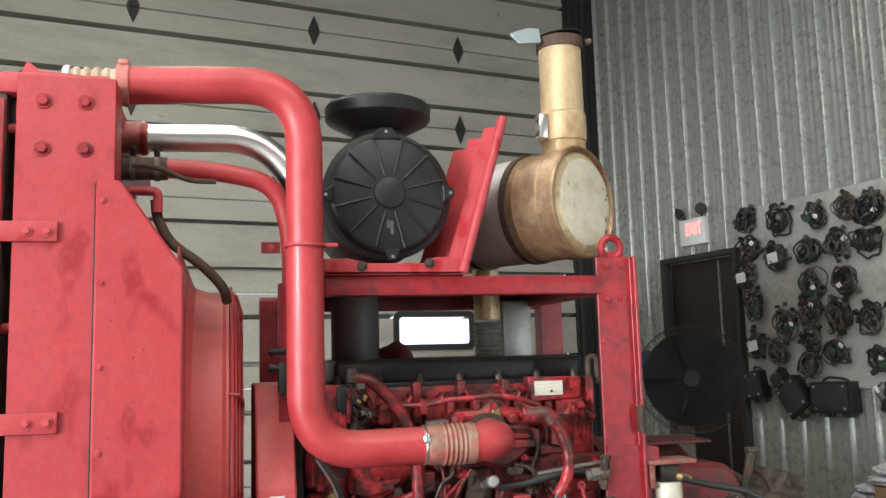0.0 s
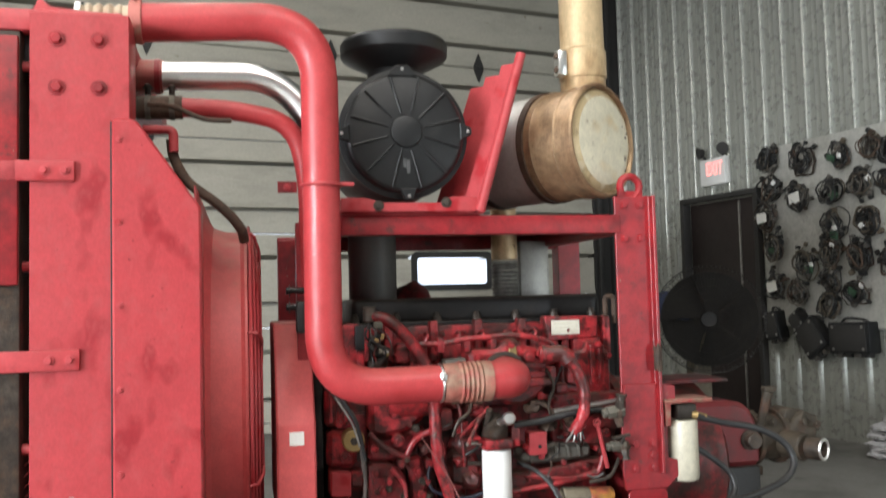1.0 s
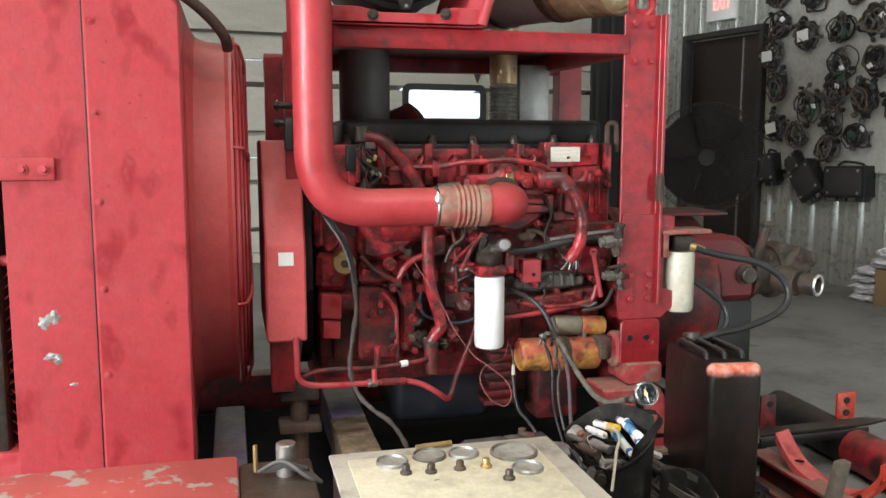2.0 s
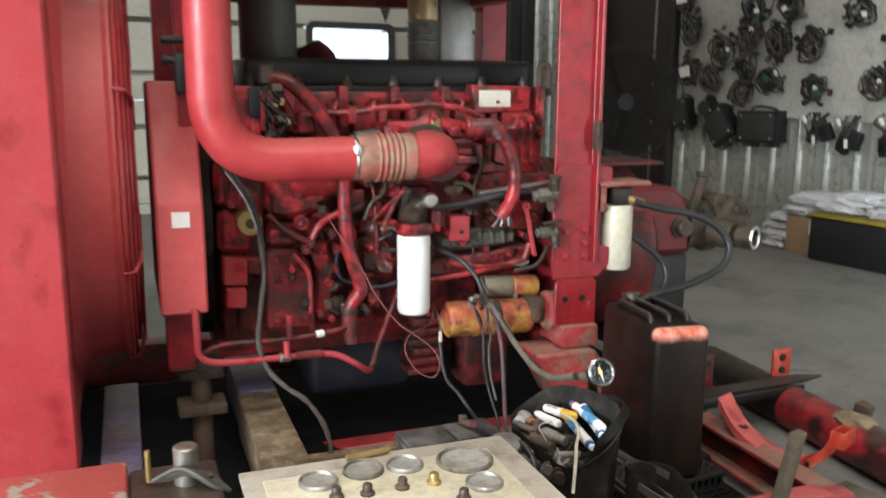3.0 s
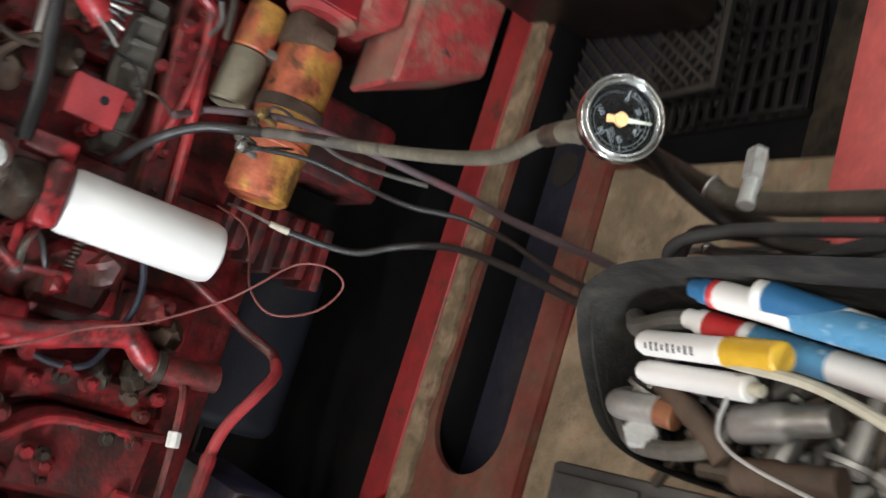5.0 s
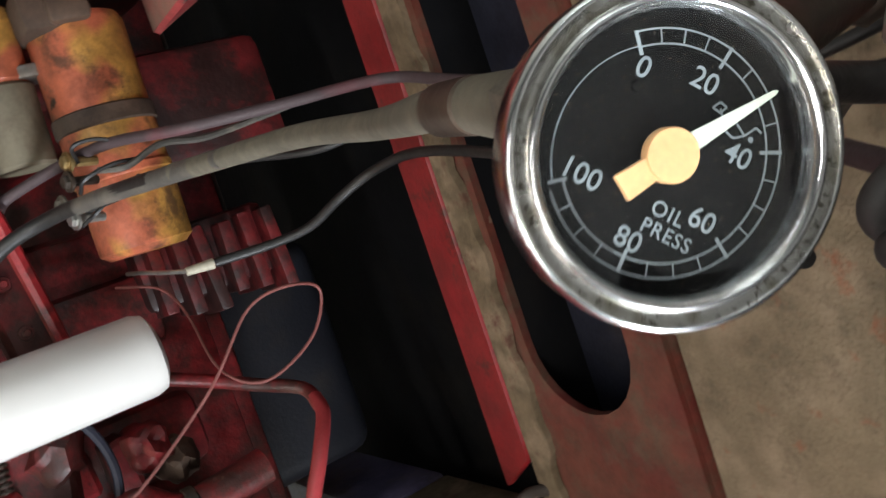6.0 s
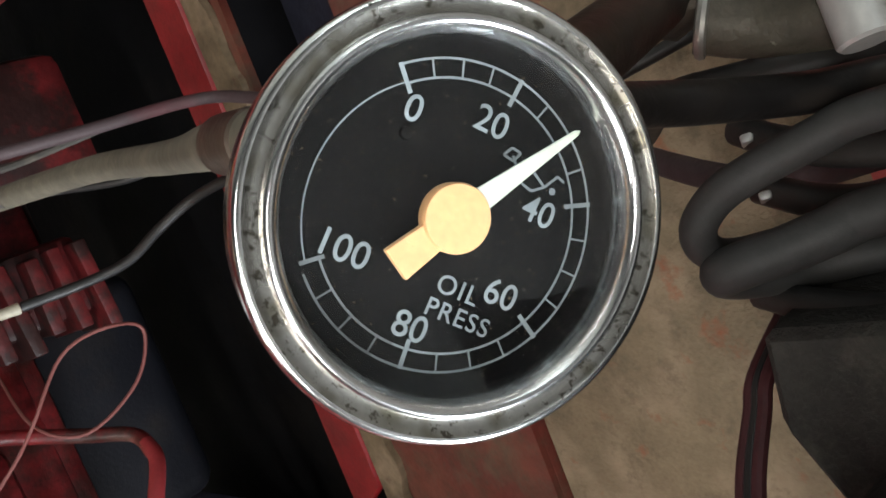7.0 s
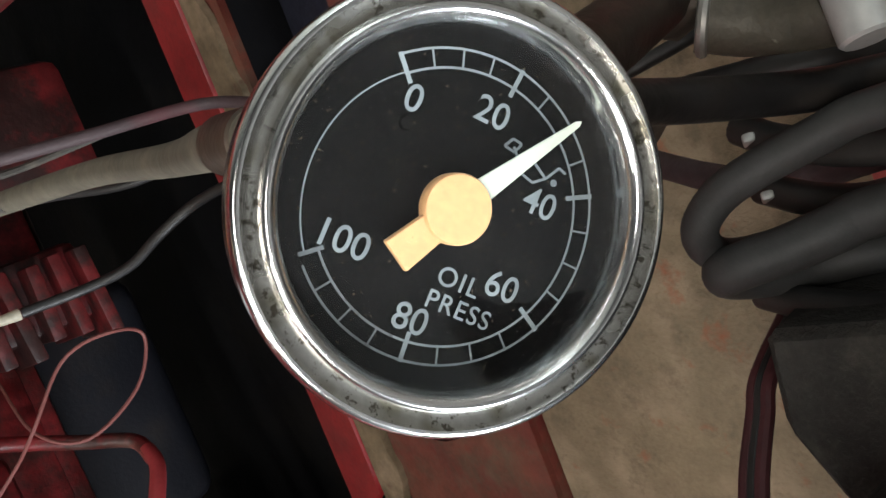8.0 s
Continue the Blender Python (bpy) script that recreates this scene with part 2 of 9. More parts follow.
M["worn_block"] = surface("worn_dark_rubber", (0.050, 0.049, 0.045), 0.75, var=0.3, grime=(0.10, 0.095, 0.08), grime_at=(0.52, 0.72), grime_scale=60, chip=(0.24, 0.23, 0.20), chip_at=(0.69, 0.73), chip_scale=90, bump=0.5, grain=260, spec=0.25, blotch=0.35)
M["dark_red_line"] = surface("dark_red_cable", (0.085, 0.022, 0.026), 0.6, var=0.3, blotch=0.3, bump=0.1)
M["greasy_red"] = surface("dark_greasy_red", (0.13, 0.012, 0.013), 0.5, var=0.4, grime=(0.016, 0.012, 0.010), grime_at=(0.42, 0.54), grime_scale=12, bump=0.35, grain=70, blotch=0.4)
M["panel"] = surface("yellowed_panel", (0.66, 0.61, 0.44), 0.5, var=0.1, grime=(0.42, 0.37, 0.26), grime_at=(0.52, 0.7), grime_scale=12, chip=(0.1, 0.08, 0.06), chip_at=(0.70, 0.74), chip_scale=30, bump=0.1, blotch=0.15)
M["dark_pipe"] = surface("dark_olive_pipe", (0.085, 0.074, 0.055), 0.55, metal=0.2, var=0.3, grime=(0.045, 0.038, 0.030), grime_at=(0.50, 0.70), grime_scale=40, chip=(0.26, 0.24, 0.19), chip_at=(0.69, 0.73), chip_scale=90, bump=0.3, blotch=0.3)
M["rail_pink"] = surface("faded_red_rail", (0.66, 0.115, 0.112), 0.55, var=0.15, patch=(0.36, 0.035, 0.04), patch_at=(0.55, 0.68), patch_scale=11, chip=(0.06, 0.035, 0.03), chip_at=(0.68, 0.70), chip_scale=24, bump=0.1, dust=0.15, blotch=0.2)
M["navy"] = surface("dark_blue_paint", (0.020, 0.021, 0.033), 0.55, var=0.35, spec=0.3, grime=(0.045, 0.038, 0.032), grime_at=(0.52, 0.75), bump=0.15, blotch=0.35)
M["crate_black"] = surface("crate_plastic", (0.020, 0.0195, 0.019), 0.5, var=0.3, grime=(0.055, 0.047, 0.037), grime_at=(0.5, 0.8), bump=0.1, spec=0.35, dust=0.10)
# near-black that stands in for the unlit void under the engine
M["oily"] = surface("void_black", (0.004, 0.004, 0.005), 0.8, var=0.4, grime=(0.012, 0.010, 0.008), grime_at=(0.5, 0.75), bump=0.2, grain=60, spec=0.15)
M["dusty_glass"] = surface("dusty_gauge_glass", (0.34, 0.33, 0.29), 0.35, var=0.2, grime=(0.18, 0.16, 0.12), grime_at=(0.48, 0.65), grime_scale=40, bump=0.02)
# bluish window reflection put into the cross members' colour, under tan grime
M["violet"] = surface("violet_sheen_paint", (0.175, 0.15, 0.27), 0.38, var=0.25, grime=(0.20, 0.15, 0.09), grime_at=(0.42, 0.62), grime_scale=5, bump=0.15, blotch=0.35)
M["door_panel"] = surface("overhead_door_paint", (0.44, 0.415, 0.345), 0.45, var=0.10, grime=(0.23, 0.215, 0.175), grime_at=(0.50, 0.80), grime_scale=3, chip=(0.20, 0.17, 0.12), chip_at=(0.70, 0.76), chip_scale=7, bump=0.06, stretch=(0.25, 1, 1), blotch=0.06)
M["wall_panel"] = surface("ribbed_steel_wall", (0.385, 0.39, 0.35), 0.29, metal=0.30, var=0.10, patch=(0.37, 0.375, 0.335), patch_at=(0.50, 0.72), patch_scale=3, grime=(0.24, 0.235, 0.20), grime_at=(0.56, 0.82), grime_scale=2.5, bump=0.03, stretch=(1, 1, 0.15), blotch=0.06)
M["concrete"] = surface("shop_concrete", (0.23, 0.224, 0.207), 0.75, var=0.16, grime=(0.10, 0.095, 0.085), grime_at=(0.5, 0.72), grime_scale=1.3, chip=(0.06, 0.055, 0.05), chip_at=(0.66, 0.74), chip_scale=4, bump=0.2, grain=120, blotch=0.12)
M["ceiling"] = surface("dark_insulated_ceiling", (0.10, 0.10, 0.10), 0.9, var=0.1)
M["plain_wall"] = surface("painted_wall", (0.15, 0.15, 0.145), 0.8, var=0.05)
M["board"] = surface("painted_plywood", (0.50, 0.49, 0.445), 0.8, var=0.12, patch=(0.40, 0.385, 0.34), patch_at=(0.50, 0.66), patch_scale=5, grime=(0.22, 0.20, 0.165), grime_at=(0.55, 0.75), grime_scale=6, chip=(0.10, 0.09, 0.075), chip_at=(0.70, 0.73), chip_scale=14, blotch=0.15)
M["door_dark"] = surface("dark_brown_door", (0.026, 0.017, 0.015), 0.55, var=0.2, bump=0.05)
M["frame_dark"] = surface("dark_trim", (0.03, 0.028, 0.026), 0.6, var=0.2)
M["cardboard"] = surface("cardboard", (0.33, 0.22, 0.12), 0.9, var=0.1, bump=0.1)
M["bag"] = surface("white_bags", (0.72, 0.72, 0.74), 0.5, var=0.12, bump=0.2, grain=30)
M["blue"] = surface("blue_plastic", (0.03, 0.14, 0.30), 0.4, var=0.1, bump=0.02)
M["pale_blue"] = surface("pale_blue_plastic", (0.10, 0.30, 0.50), 0.28, var=0.1, patch=(0.45, 0.60, 0.72), patch_at=(0.60, 0.70), patch_scale=120, bump=0.02)
M["marker_red"] = surface("red_cap", (0.5, 0.03, 0.03), 0.4, var=0.1, bump=0.02)
M["marker_yellow"] = surface("yellow_cap", (0.75, 0.45, 0.04), 0.4, var=0.1, bump=0.02)
M["fan_blue"] = surface("dull_blue_motor", (0.025, 0.042, 0.11), 0.5, var=0.2)
M["pink_wire"] = surface("faded_red_wire", (0.20, 0.060, 0.052), 0.6, var=0.2)
M["dial"] = surface("dial_black", (0.0032, 0.0031, 0.0032), 0.6, spec=0.04, var=0.3, patch=(0.0065, 0.006, 0.0055), patch_at=(0.58, 0.66), patch_scale=260, chip=(0.14, 0.11, 0.075), chip_at=(0.662, 0.675), chip_scale=1500, bump=0.0, grain=900)
M["dial_white"] = surface("dial_print", (0.175, 0.21, 0.222), 0.6, var=0.08, bump=0, blotch=0.25, chip=(0.03, 0.03, 0.03), chip_at=(0.71, 0.73), chip_scale=1600)
M["needle"] = surface("needle_white", (0.50, 0.56, 0.47), 0.5, var=0.04, bump=0)
M["needle_hub"] = surface("needle_cream", (0.57, 0.325, 0.145), 0.6, var=0.05, chip=(0.2, 0.1, 0.04), chip_at=(0.71, 0.73), chip_scale=900, bump=0.05, grain=900)
M["bezel"] = surface("worn_chrome_bezel", (0.92, 0.92, 0.91), 0.17, metal=1.0, var=0.05, grime=(0.10, 0.08, 0.055), grime_at=(0.66, 0.69), grime_scale=750, chip=(0.05, 0.042, 0.03), chip_at=(0.735, 0.75), chip_scale=420, bump=0.02, grain=1500, rough_var=0.05)
M["bezel_band"] = surface("dirty_bezel_band", (0.44, 0.43, 0.395), 0.27, metal=0.95, var=0.20, patch=(0.24, 0.225, 0.175), patch_at=(0.52, 0.68), patch_scale=150, grime=(0.06, 0.048, 0.032), grime_at=(0.545, 0.605), grime_scale=640, chip=(0.60, 0.58, 0.48), chip_at=(0.72, 0.75), chip_scale=600, bump=0.03, grain=900, rough_var=0.12)
M["bezel_rim"] = surface("bright_chrome_rim", (0.92, 0.92, 0.92), 0.20, metal=1.0, var=0.05, grime=(0.10, 0.08, 0.055), grime_at=(0.68, 0.71), grime_scale=900, bump=0.02, grain=1500, rough_var=0.05)
M["gauge_case"] = surface("dark_gauge_case", (0.05, 0.045, 0.04), 0.5, metal=0.5, var=0.3, grime=(0.14, 0.11, 0.08), grime_at=(0.5, 0.7), grime_scale=150, bump=0.3, grain=600)


def worn_can(name):
    """Oily black paint, rubbed through to bright orange-pink along the upper front edge."""
    m = surface(name, (0.014, 0.010, 0.008), 0.38, var=0.4, grime=(0.045, 0.016, 0.011), grime_at=(0.52, 0.78), grime_scale=5, bump=0.2, stretch=(1, 1, 0.4), spec=0.3, blotch=0.3)
    t = m.node_tree
    bsdf = t.nodes["Principled BSDF"]
    old = bsdf.inputs["Base Color"].links[0].from_socket
    tc = t.nodes.new("ShaderNodeTexCoord")
    sep = t.nodes.new("ShaderNodeSeparateXYZ")
    t.links.new(tc.outputs["Object"], sep.inputs[0])
    edge = t.nodes.new("ShaderNodeMath")
    edge.operation = "MULTIPLY_ADD"
    edge.inputs[1].default_value, edge.inputs[2].default_value = 0.022, -0.011
    t.links.new(noise_node(t, 19, 5, 0.65).outputs["Fac"], edge.inputs[0])
    height = t.nodes.new("ShaderNodeMath")
    height.operation = "ADD"
    t.links.new(sep.outputs["Z"], height.inputs[0])
    t.links.new(edge.outputs[0], height.inputs[1])
    hi = ramp_node(t, height.outputs[0], [(0.358, (0, 0, 0)), (0.374, (1, 1, 1))])
    fwd = t.nodes.new("ShaderNodeMapRange")
    fwd.inputs["From Min"].default_value, fwd.inputs["From Max"].default_value = -0.128, -0.140
    t.links.new(sep.outputs["Y"], fwd.inputs["Value"])
    wear = mix_node(t, 1.0, hi.outputs["Color"], fwd.outputs["Result"], "MULTIPLY")
    n = noise_node(t, 26, 4, 0.6)
    gaps = ramp_node(t, n.outputs["Fac"], [(0.34, (0.55, 0.55, 0.55)), (0.44, (1, 1, 1))])
    wear = mix_node(t, 1.0, wear, gaps.outputs["Color"], "MULTIPLY")
    tone = ramp_node(t, noise_node(t, 40, 3, 0.5).outputs["Fac"], [(0.35, (0.58, 0.13, 0.07)), (0.65, (0.70, 0.33, 0.25))])
    t.links.new(mix_node(t, wear, old, tone.outputs["Color"]), bsdf.inputs["Base Color"])
    return m


def glow(name, col, strength):
    m, t, b = nodes_of(name)
    b.inputs["Base Color"].default_value = (0.8, 0.8, 0.8, 1)
    b.inputs["Emission Color"].default_value = (*col, 1)
    b.inputs["Emission Strength"].default_value = strength
    return m


def glass(name, rough=0.02):
    m, t, b = nodes_of(name)
    b.inputs["Base Color"].default_value = (1, 1, 1, 1)
    b.inputs["Transmission Weight"].default_value = 1.0
    b.inputs["Roughness"].default_value = rough
    b.inputs["IOR"].default_value = 1.33
    return m


M["daylight"] = glow("daylight_pane", (0.72, 0.82, 1.0), 1.35)
M["exit_red"] = glow("exit_letters", (1.0, 0.08, 0.06), 2.2)
M["glass"] = glass("gauge_glass")

# ---------------------------------------------------------------- mesh helpers


def part(name, bm, mat, parent=None, label="", m=None, sharp=35):
    """Links a bmesh as one mesh object, under a thing or a part if given."""
    me = bpy.data.meshes.new(name)
    bm.normal_update()
    bm.to_mesh(me)
    bm.free()
    me.materials.append(M[mat] if isinstance(mat, str) else mat)
    me.shade_smooth()
    me.set_sharp_from_angle(angle=radians(sharp))
    ob = new(name, me)
    if parent:
        ob.parent = parent
    if m is not None:
        ob.matrix_basis = m
    return tagged(ob, label) if label else ob


def thing(name, label, category, m=None, group="", kind=""):
    """An Empty that stands for a thing made of parts."""
    ob = new(name)
    ob.empty_display_size = 0.05
    if m is not None:
        ob.matrix_basis = m
    return tagged(ob, label, category, group, kind)


def B():
    return bmesh.new()


def box(bm, c, s, bevel=0.0, rot=None, seg=2):
    """A box round the centre c of size s, with rounded edges; rot: degrees about x, y, z."""
    r = bmesh.ops.create_cube(bm, size=1.0)
    vs = r["verts"]
    bmesh.ops.scale(bm, vec=s, verts=vs)
    if bevel:
        es = list({e for v in vs for e in v.link_edges})
        g = bmesh.ops.bevel(bm, geom=es, offset=min(bevel, min(s) * 0.45), segments=seg, affect="EDGES", profile=0.5)
        vs = list({v for f in g["faces"] for v in f.verts} | {v for v in vs if v.is_valid})
    m = Matrix.Translation(c) @ (Euler([radians(a) for a in rot]).to_matrix().to_4x4() if rot else Matrix())
    bmesh.ops.transform(bm, matrix=m, verts=vs)
    return vs


def axis_matrix(p, d):
    """A frame at p whose z looks along d."""
    return Matrix.Translation(p) @ Vector(d).to_track_quat("Z", "Y").to_matrix().to_4x4()


def lathe(bm, profile, m=None, seg=32):
    """Turns (radius, height) pairs round z; closed where the radius is 0."""
    m = m or Matrix()
    rings = []
    for r, h in profile:
        if r < 1e-6:
            rings.append([bm.verts.new(m @ Vector((0, 0, h)))])
        else:
            rings.append([bm.verts.new(m @ Vector((r * math.cos(2 * math.pi * k / seg), r * math.sin(2 * math.pi * k / seg), h))) for k in range(seg)])
    for a, b in zip(rings, rings[1:]):
        for k in range(seg):
            k2 = (k + 1) % seg
            q = [a[k % len(a)], a[k2 % len(a)], b[k2 % len(b)], b[k % len(b)]]
            q = [v for i, v in enumerate(q) if v not in q[:i]]
            if len(q) > 2:
                try:
                    bm.faces.new(q)
                except ValueError:
                    pass


def rod(bm, p0, p1, r, seg=16, r2=None, bev=0.12):
    """A capped cylinder from p0 to p1 with softened rims."""
    d = Vector(p1) - Vector(p0)
    n, r2 = d.length, r if r2 is None else r2
    b = min(r, r2, n) * bev
    lathe(bm, [(0, 0), (r - b, 0), (r, b), (r2, n - b), (r2 - b, n), (0, n)], axis_matrix(p0, d), seg)


def smooth_path(pts, step=6):
    """A Catmull-Rom curve through the points."""
    ps = [Vector(p) for p in pts]
    ps = [ps[0] * 2 - ps[1]] + ps + [ps[-1] * 2 - ps[-2]]
    out = []
    for a, b, c, d in zip(ps, ps[1:], ps[2:], ps[3:]):
        for k in range(step):
            t = k / step
            out.append(0.5 * (2 * b + (c - a) * t + (2 * a - 5 * b + 4 * c - d) * t * t + (3 * b - a - 3 * c + d) * t ** 3))
    return out + [ps[-2]]


def bent_path(pts, r, step=6):
    """Straight runs with rounded corners of radius r."""
    ps = [Vector(p) for p in pts]
    out = [ps[0]]
    for a, b, c in zip(ps, ps[1:], ps[2:]):
        u, v = (a - b), (c - b)
        k = min(r, u.length * 0.49, v.length * 0.49)
        p, q = b + u.normalized() * k, b + v.normalized() * k
        for i in range(step + 1):
            t = i / step
            out.append(p.lerp(b, t).lerp(b.lerp(q, t), t))
    return out + [ps[-1]]


def sweep(bm, path, r, seg=12, caps=True):
    """A tube along a path; r: one radius, or a function of the share of the way."""
    path = [Vector(p) for p in path]
    n = len(path)
    up = Vector((0, 0, 1)) if abs((path[1] - path[0]).normalized().z) < 0.9 else Vector((1, 0, 0))
    rings, side = [], None
    for i, p in enumerate(path):
        d = (path[min(i + 1, n - 1)] - path[max(i - 1, 0)]).normalized()
        side = (d.cross(up) if side is None else side - d * side.dot(d)).normalized()
        top = side.cross(d)
        rr = r(i / (n - 1)) if callable(r) else r
        rings.append([bm.verts.new(p + rr * (side * math.cos(2 * math.pi * k / seg) + top * math.sin(2 * math.pi * k / seg))) for k in range(seg)])
    for a, b in zip(rings, rings[1:]):
        for k in range(seg):
            bm.faces.new((a[k], a[(k + 1) % seg], b[(k + 1) % seg], b[k]))
    if caps:
        bm.faces.new(rings[0][::-1])
        bm.faces.new(rings[-1])


def torus(bm, m, big, small, seg=40, tube=10):
    rings = []
    for i in range(seg):
        a = 2 * math.pi * i / seg
        rings.append([bm.verts.new(m @ Vector(((big + small * math.cos(b)) * math.cos(a), (big + small * math.cos(b)) * math.sin(a), small * math.sin(b))))
                      for b in (2 * math.pi * k / tube for k in range(tube))])
    for i in range(seg):
        a, b = rings[i], rings[(i + 1) % seg]
        for k in range(tube):
            bm.faces.new((a[k], b[k], b[(k + 1) % tube], a[(k + 1) % tube]))


def slab(bm, outline, thick, m=None, bevel=0.0):
    """A flat outline of (x, y) pairs, thick in z, laid by m."""
    vs = [bm.verts.new((x, y, 0)) for x, y in outline]
    f = bm.faces.new(vs)
    g = bmesh.ops.extrude_face_region(bm, geom=[f])
    top = [v for v in g["geom"] if isinstance(v, bmesh.types.BMVert)]
    bmesh.ops.translate(bm, vec=(0, 0, thick), verts=top)
    allv = vs + top
    if bevel:
        es = list({e for v in allv for e in v.link_edges})
        r = bmesh.ops.bevel(bm, geom=es, offset=bevel, segments=1, affect="EDGES")
        allv = list({v for fc in r["faces"] for v in fc.verts} | {v for v in allv if v.is_valid})
    if m is not None:
        bmesh.ops.transform(bm, matrix=m, verts=allv)
    bmesh.ops.recalc_face_normals(bm, faces=list({fc for v in allv for fc in v.link_faces}))


UPRIGHT_Y = Matrix(((1, 0, 0, 0), (0, 0, -1, 0), (0, 1, 0, 0), (0, 0, 0, 1)))   # outline (x, z), thick towards -y


def face_y(bm, outline, y, thick, bevel=0.0):
    """An upright plate seen from -y: outline of (x, z) pairs, front at y, thick away from the viewer."""
    slab(bm, outline, thick, Matrix.Translation((0, y + thick, 0)) @ UPRIGHT_Y, bevel)


def bolt(bm, p, d, r=0.012, h=0.010, washer=True):
    """A hexagon head with a washer at p, looking along d."""
    m = axis_matrix(p, d)
    if washer:
        lathe(bm, [(0, 0.0), (r * 1.45, 0.0), (r * 1.45, 0.003), (0, 0.003)], m, 14)
    lathe(bm, [(r, 0.0), (r, h * 0.8), (r * 0.8, h), (0, h)], m, 6)


def lump(bm, c, s, rough=0.25, seed=0, cuts=3):
    """An uneven rounded casting or blob."""
    r = bmesh.ops.create_icosphere(bm, subdivisions=cuts, radius=1.0)
    for v in r["verts"]:
        k = 1 + rough * noise.noise(v.co * 1.7 + Vector((seed * 3.1, seed * 1.7, seed)))
        v.co = Vector((v.co.x * s[0] * k + c[0], v.co.y * s[1] * k + c[1], v.co.z * s[2] * k + c[2]))

# ---------------------------------------------------------------- the hall
def structure(name, bm, mat, label, m=ROOM, category=""):
    return tagged(part(name, bm, mat, None, m=m), label, category or name.split("_")[0], kind="structure")


X0, Y0 = -7.0, -6.0
b = B(); box(b, ((X0 + WX) / 2, (Y0 + WY) / 2, -0.1), (WX - X0 + 0.6, WY - Y0 + 0.6, 0.2))
structure("floor", b, "concrete", "stained grey concrete shop floor")
b = B(); box(b, ((X0 + WX) / 2, (Y0 + WY) / 2, CEIL + 0.1), (WX - X0 + 0.6, WY - Y0 + 0.6, 0.2))
structure("ceiling", b, "ceiling", "dark insulated ceiling")
b = B()
BY0, BY1, BZ = -3.9, 0.7, 3.1      # open bay door
box(b, (X0 - 0.1, (Y0 + BY0) / 2, CEIL / 2), (0.2, BY0 - Y0, CEIL))
box(b, (X0 - 0.1, (BY1 + WY) / 2, CEIL / 2), (0.2, WY - BY1, CEIL))
box(b, (X0 - 0.1, (BY0 + BY1) / 2, (BZ + CEIL) / 2), (0.2, BY1 - BY0, CEIL - BZ))
structure("wall_west", b, "plain_wall", "plain painted wall", category="wall")
b = B(); box(b, ((X0 + WX) / 2, Y0 - 0.1, CEIL / 2), (WX - X0, 0.2, CEIL))
structure("wall_south", b, "plain_wall", "plain painted wall", category="wall")

# right-hand wall: ribbed steel sheet with a doorway
DY0, DY1, DZ = 5.96, 6.92, 2.06


def ribbed(bm, x, y0, y1, z0, z1, pitch=0.235, thick=0.1):
    """Sheet steel in the plane x, ribs standing out towards -x."""
    prof, y = [], y0
    k = math.floor(y0 / pitch) - 1
    marks = []
    while k * pitch < y1 + pitch:
        c = k * pitch + 0.192
        marks += [(c - 0.030 + 0.006 * j, 0.034 * math.sin(math.pi * j / 10) ** 0.8) for j in range(11)]
        for j in (0.090, 0.145):
            marks += [(c + j - 0.012, 0), (c + j - 0.005, 0.0045), (c + j + 0.005, 0.0045), (c + j + 0.012, 0)]
        k += 1
    marks = [(max(y0, min(y1, yy)), h) for yy, h in marks if y0 - 0.03 < yy < y1 + 0.03]
    prof = [(y0, marks[0][1])] + marks + [(y1, marks[-1][1])]
    lo = [bm.verts.new((x - h, yy, z0)) for yy, h in prof]
    hi = [bm.verts.new((x - h, yy, z1)) for yy, h in prof]
    for i in range(len(prof) - 1):
        if prof[i + 1][0] - prof[i][0] > 1e-5:
            bm.faces.new((lo[i + 1], lo[i], hi[i], hi[i + 1]))
    box(bm, (x + thick / 2 + 0.002, (y0 + y1) / 2, (z0 + z1) / 2), (thick, y1 - y0, z1 - z0))


b = B()
ribbed(b, WX, Y0, DY0, 0, CEIL)
ribbed(b, WX, DY1, WY + 0.2, 0, CEIL)
ribbed(b, WX, DY0, DY1, DZ, CEIL)
structure("wall_east", b, "wall_panel", "ribbed pale grey steel wall panelling", category="wall")
b = B()
box(b, (WX - 0.022, DY0 - 0.015, DZ / 2), (0.09, 0.05, DZ), 0.004)
box(b, (WX - 0.022, DY1 + 0.015, DZ / 2), (0.09, 0.05, DZ), 0.004)
box(b, (WX - 0.022, (DY0 + DY1) / 2, DZ + 0.025), (0.09, DY1 - DY0 + 0.08, 0.05), 0.004)
structure("trim", b, "frame_dark", "dark steel door frame")
dr = tagged(part("door_1", (lambda q: (box(q, (WX + 0.05, (DY0 + DY1) / 2, DZ / 2), (0.045, DY1 - DY0 - 0.02, DZ - 0.02), 0.003), q)[1])(B()), "door_dark", None, m=ROOM),
            "closed dark brown steel exit door", "door", kind="structure")
b = B(); box(b, (WX + 0.02, DY0 + 0.27, DZ / 2), (0.02, 0.02, DZ - 0.06), 0.003)
part("astragal", b, "steel", dr, "worn pale edge strip")
b = B(); box(b, (WX + 0.02, DY0 + 0.62, 1.0), (0.04, 0.5, 0.05), 0.01)
part("push_bar", b, "dark_steel", dr)

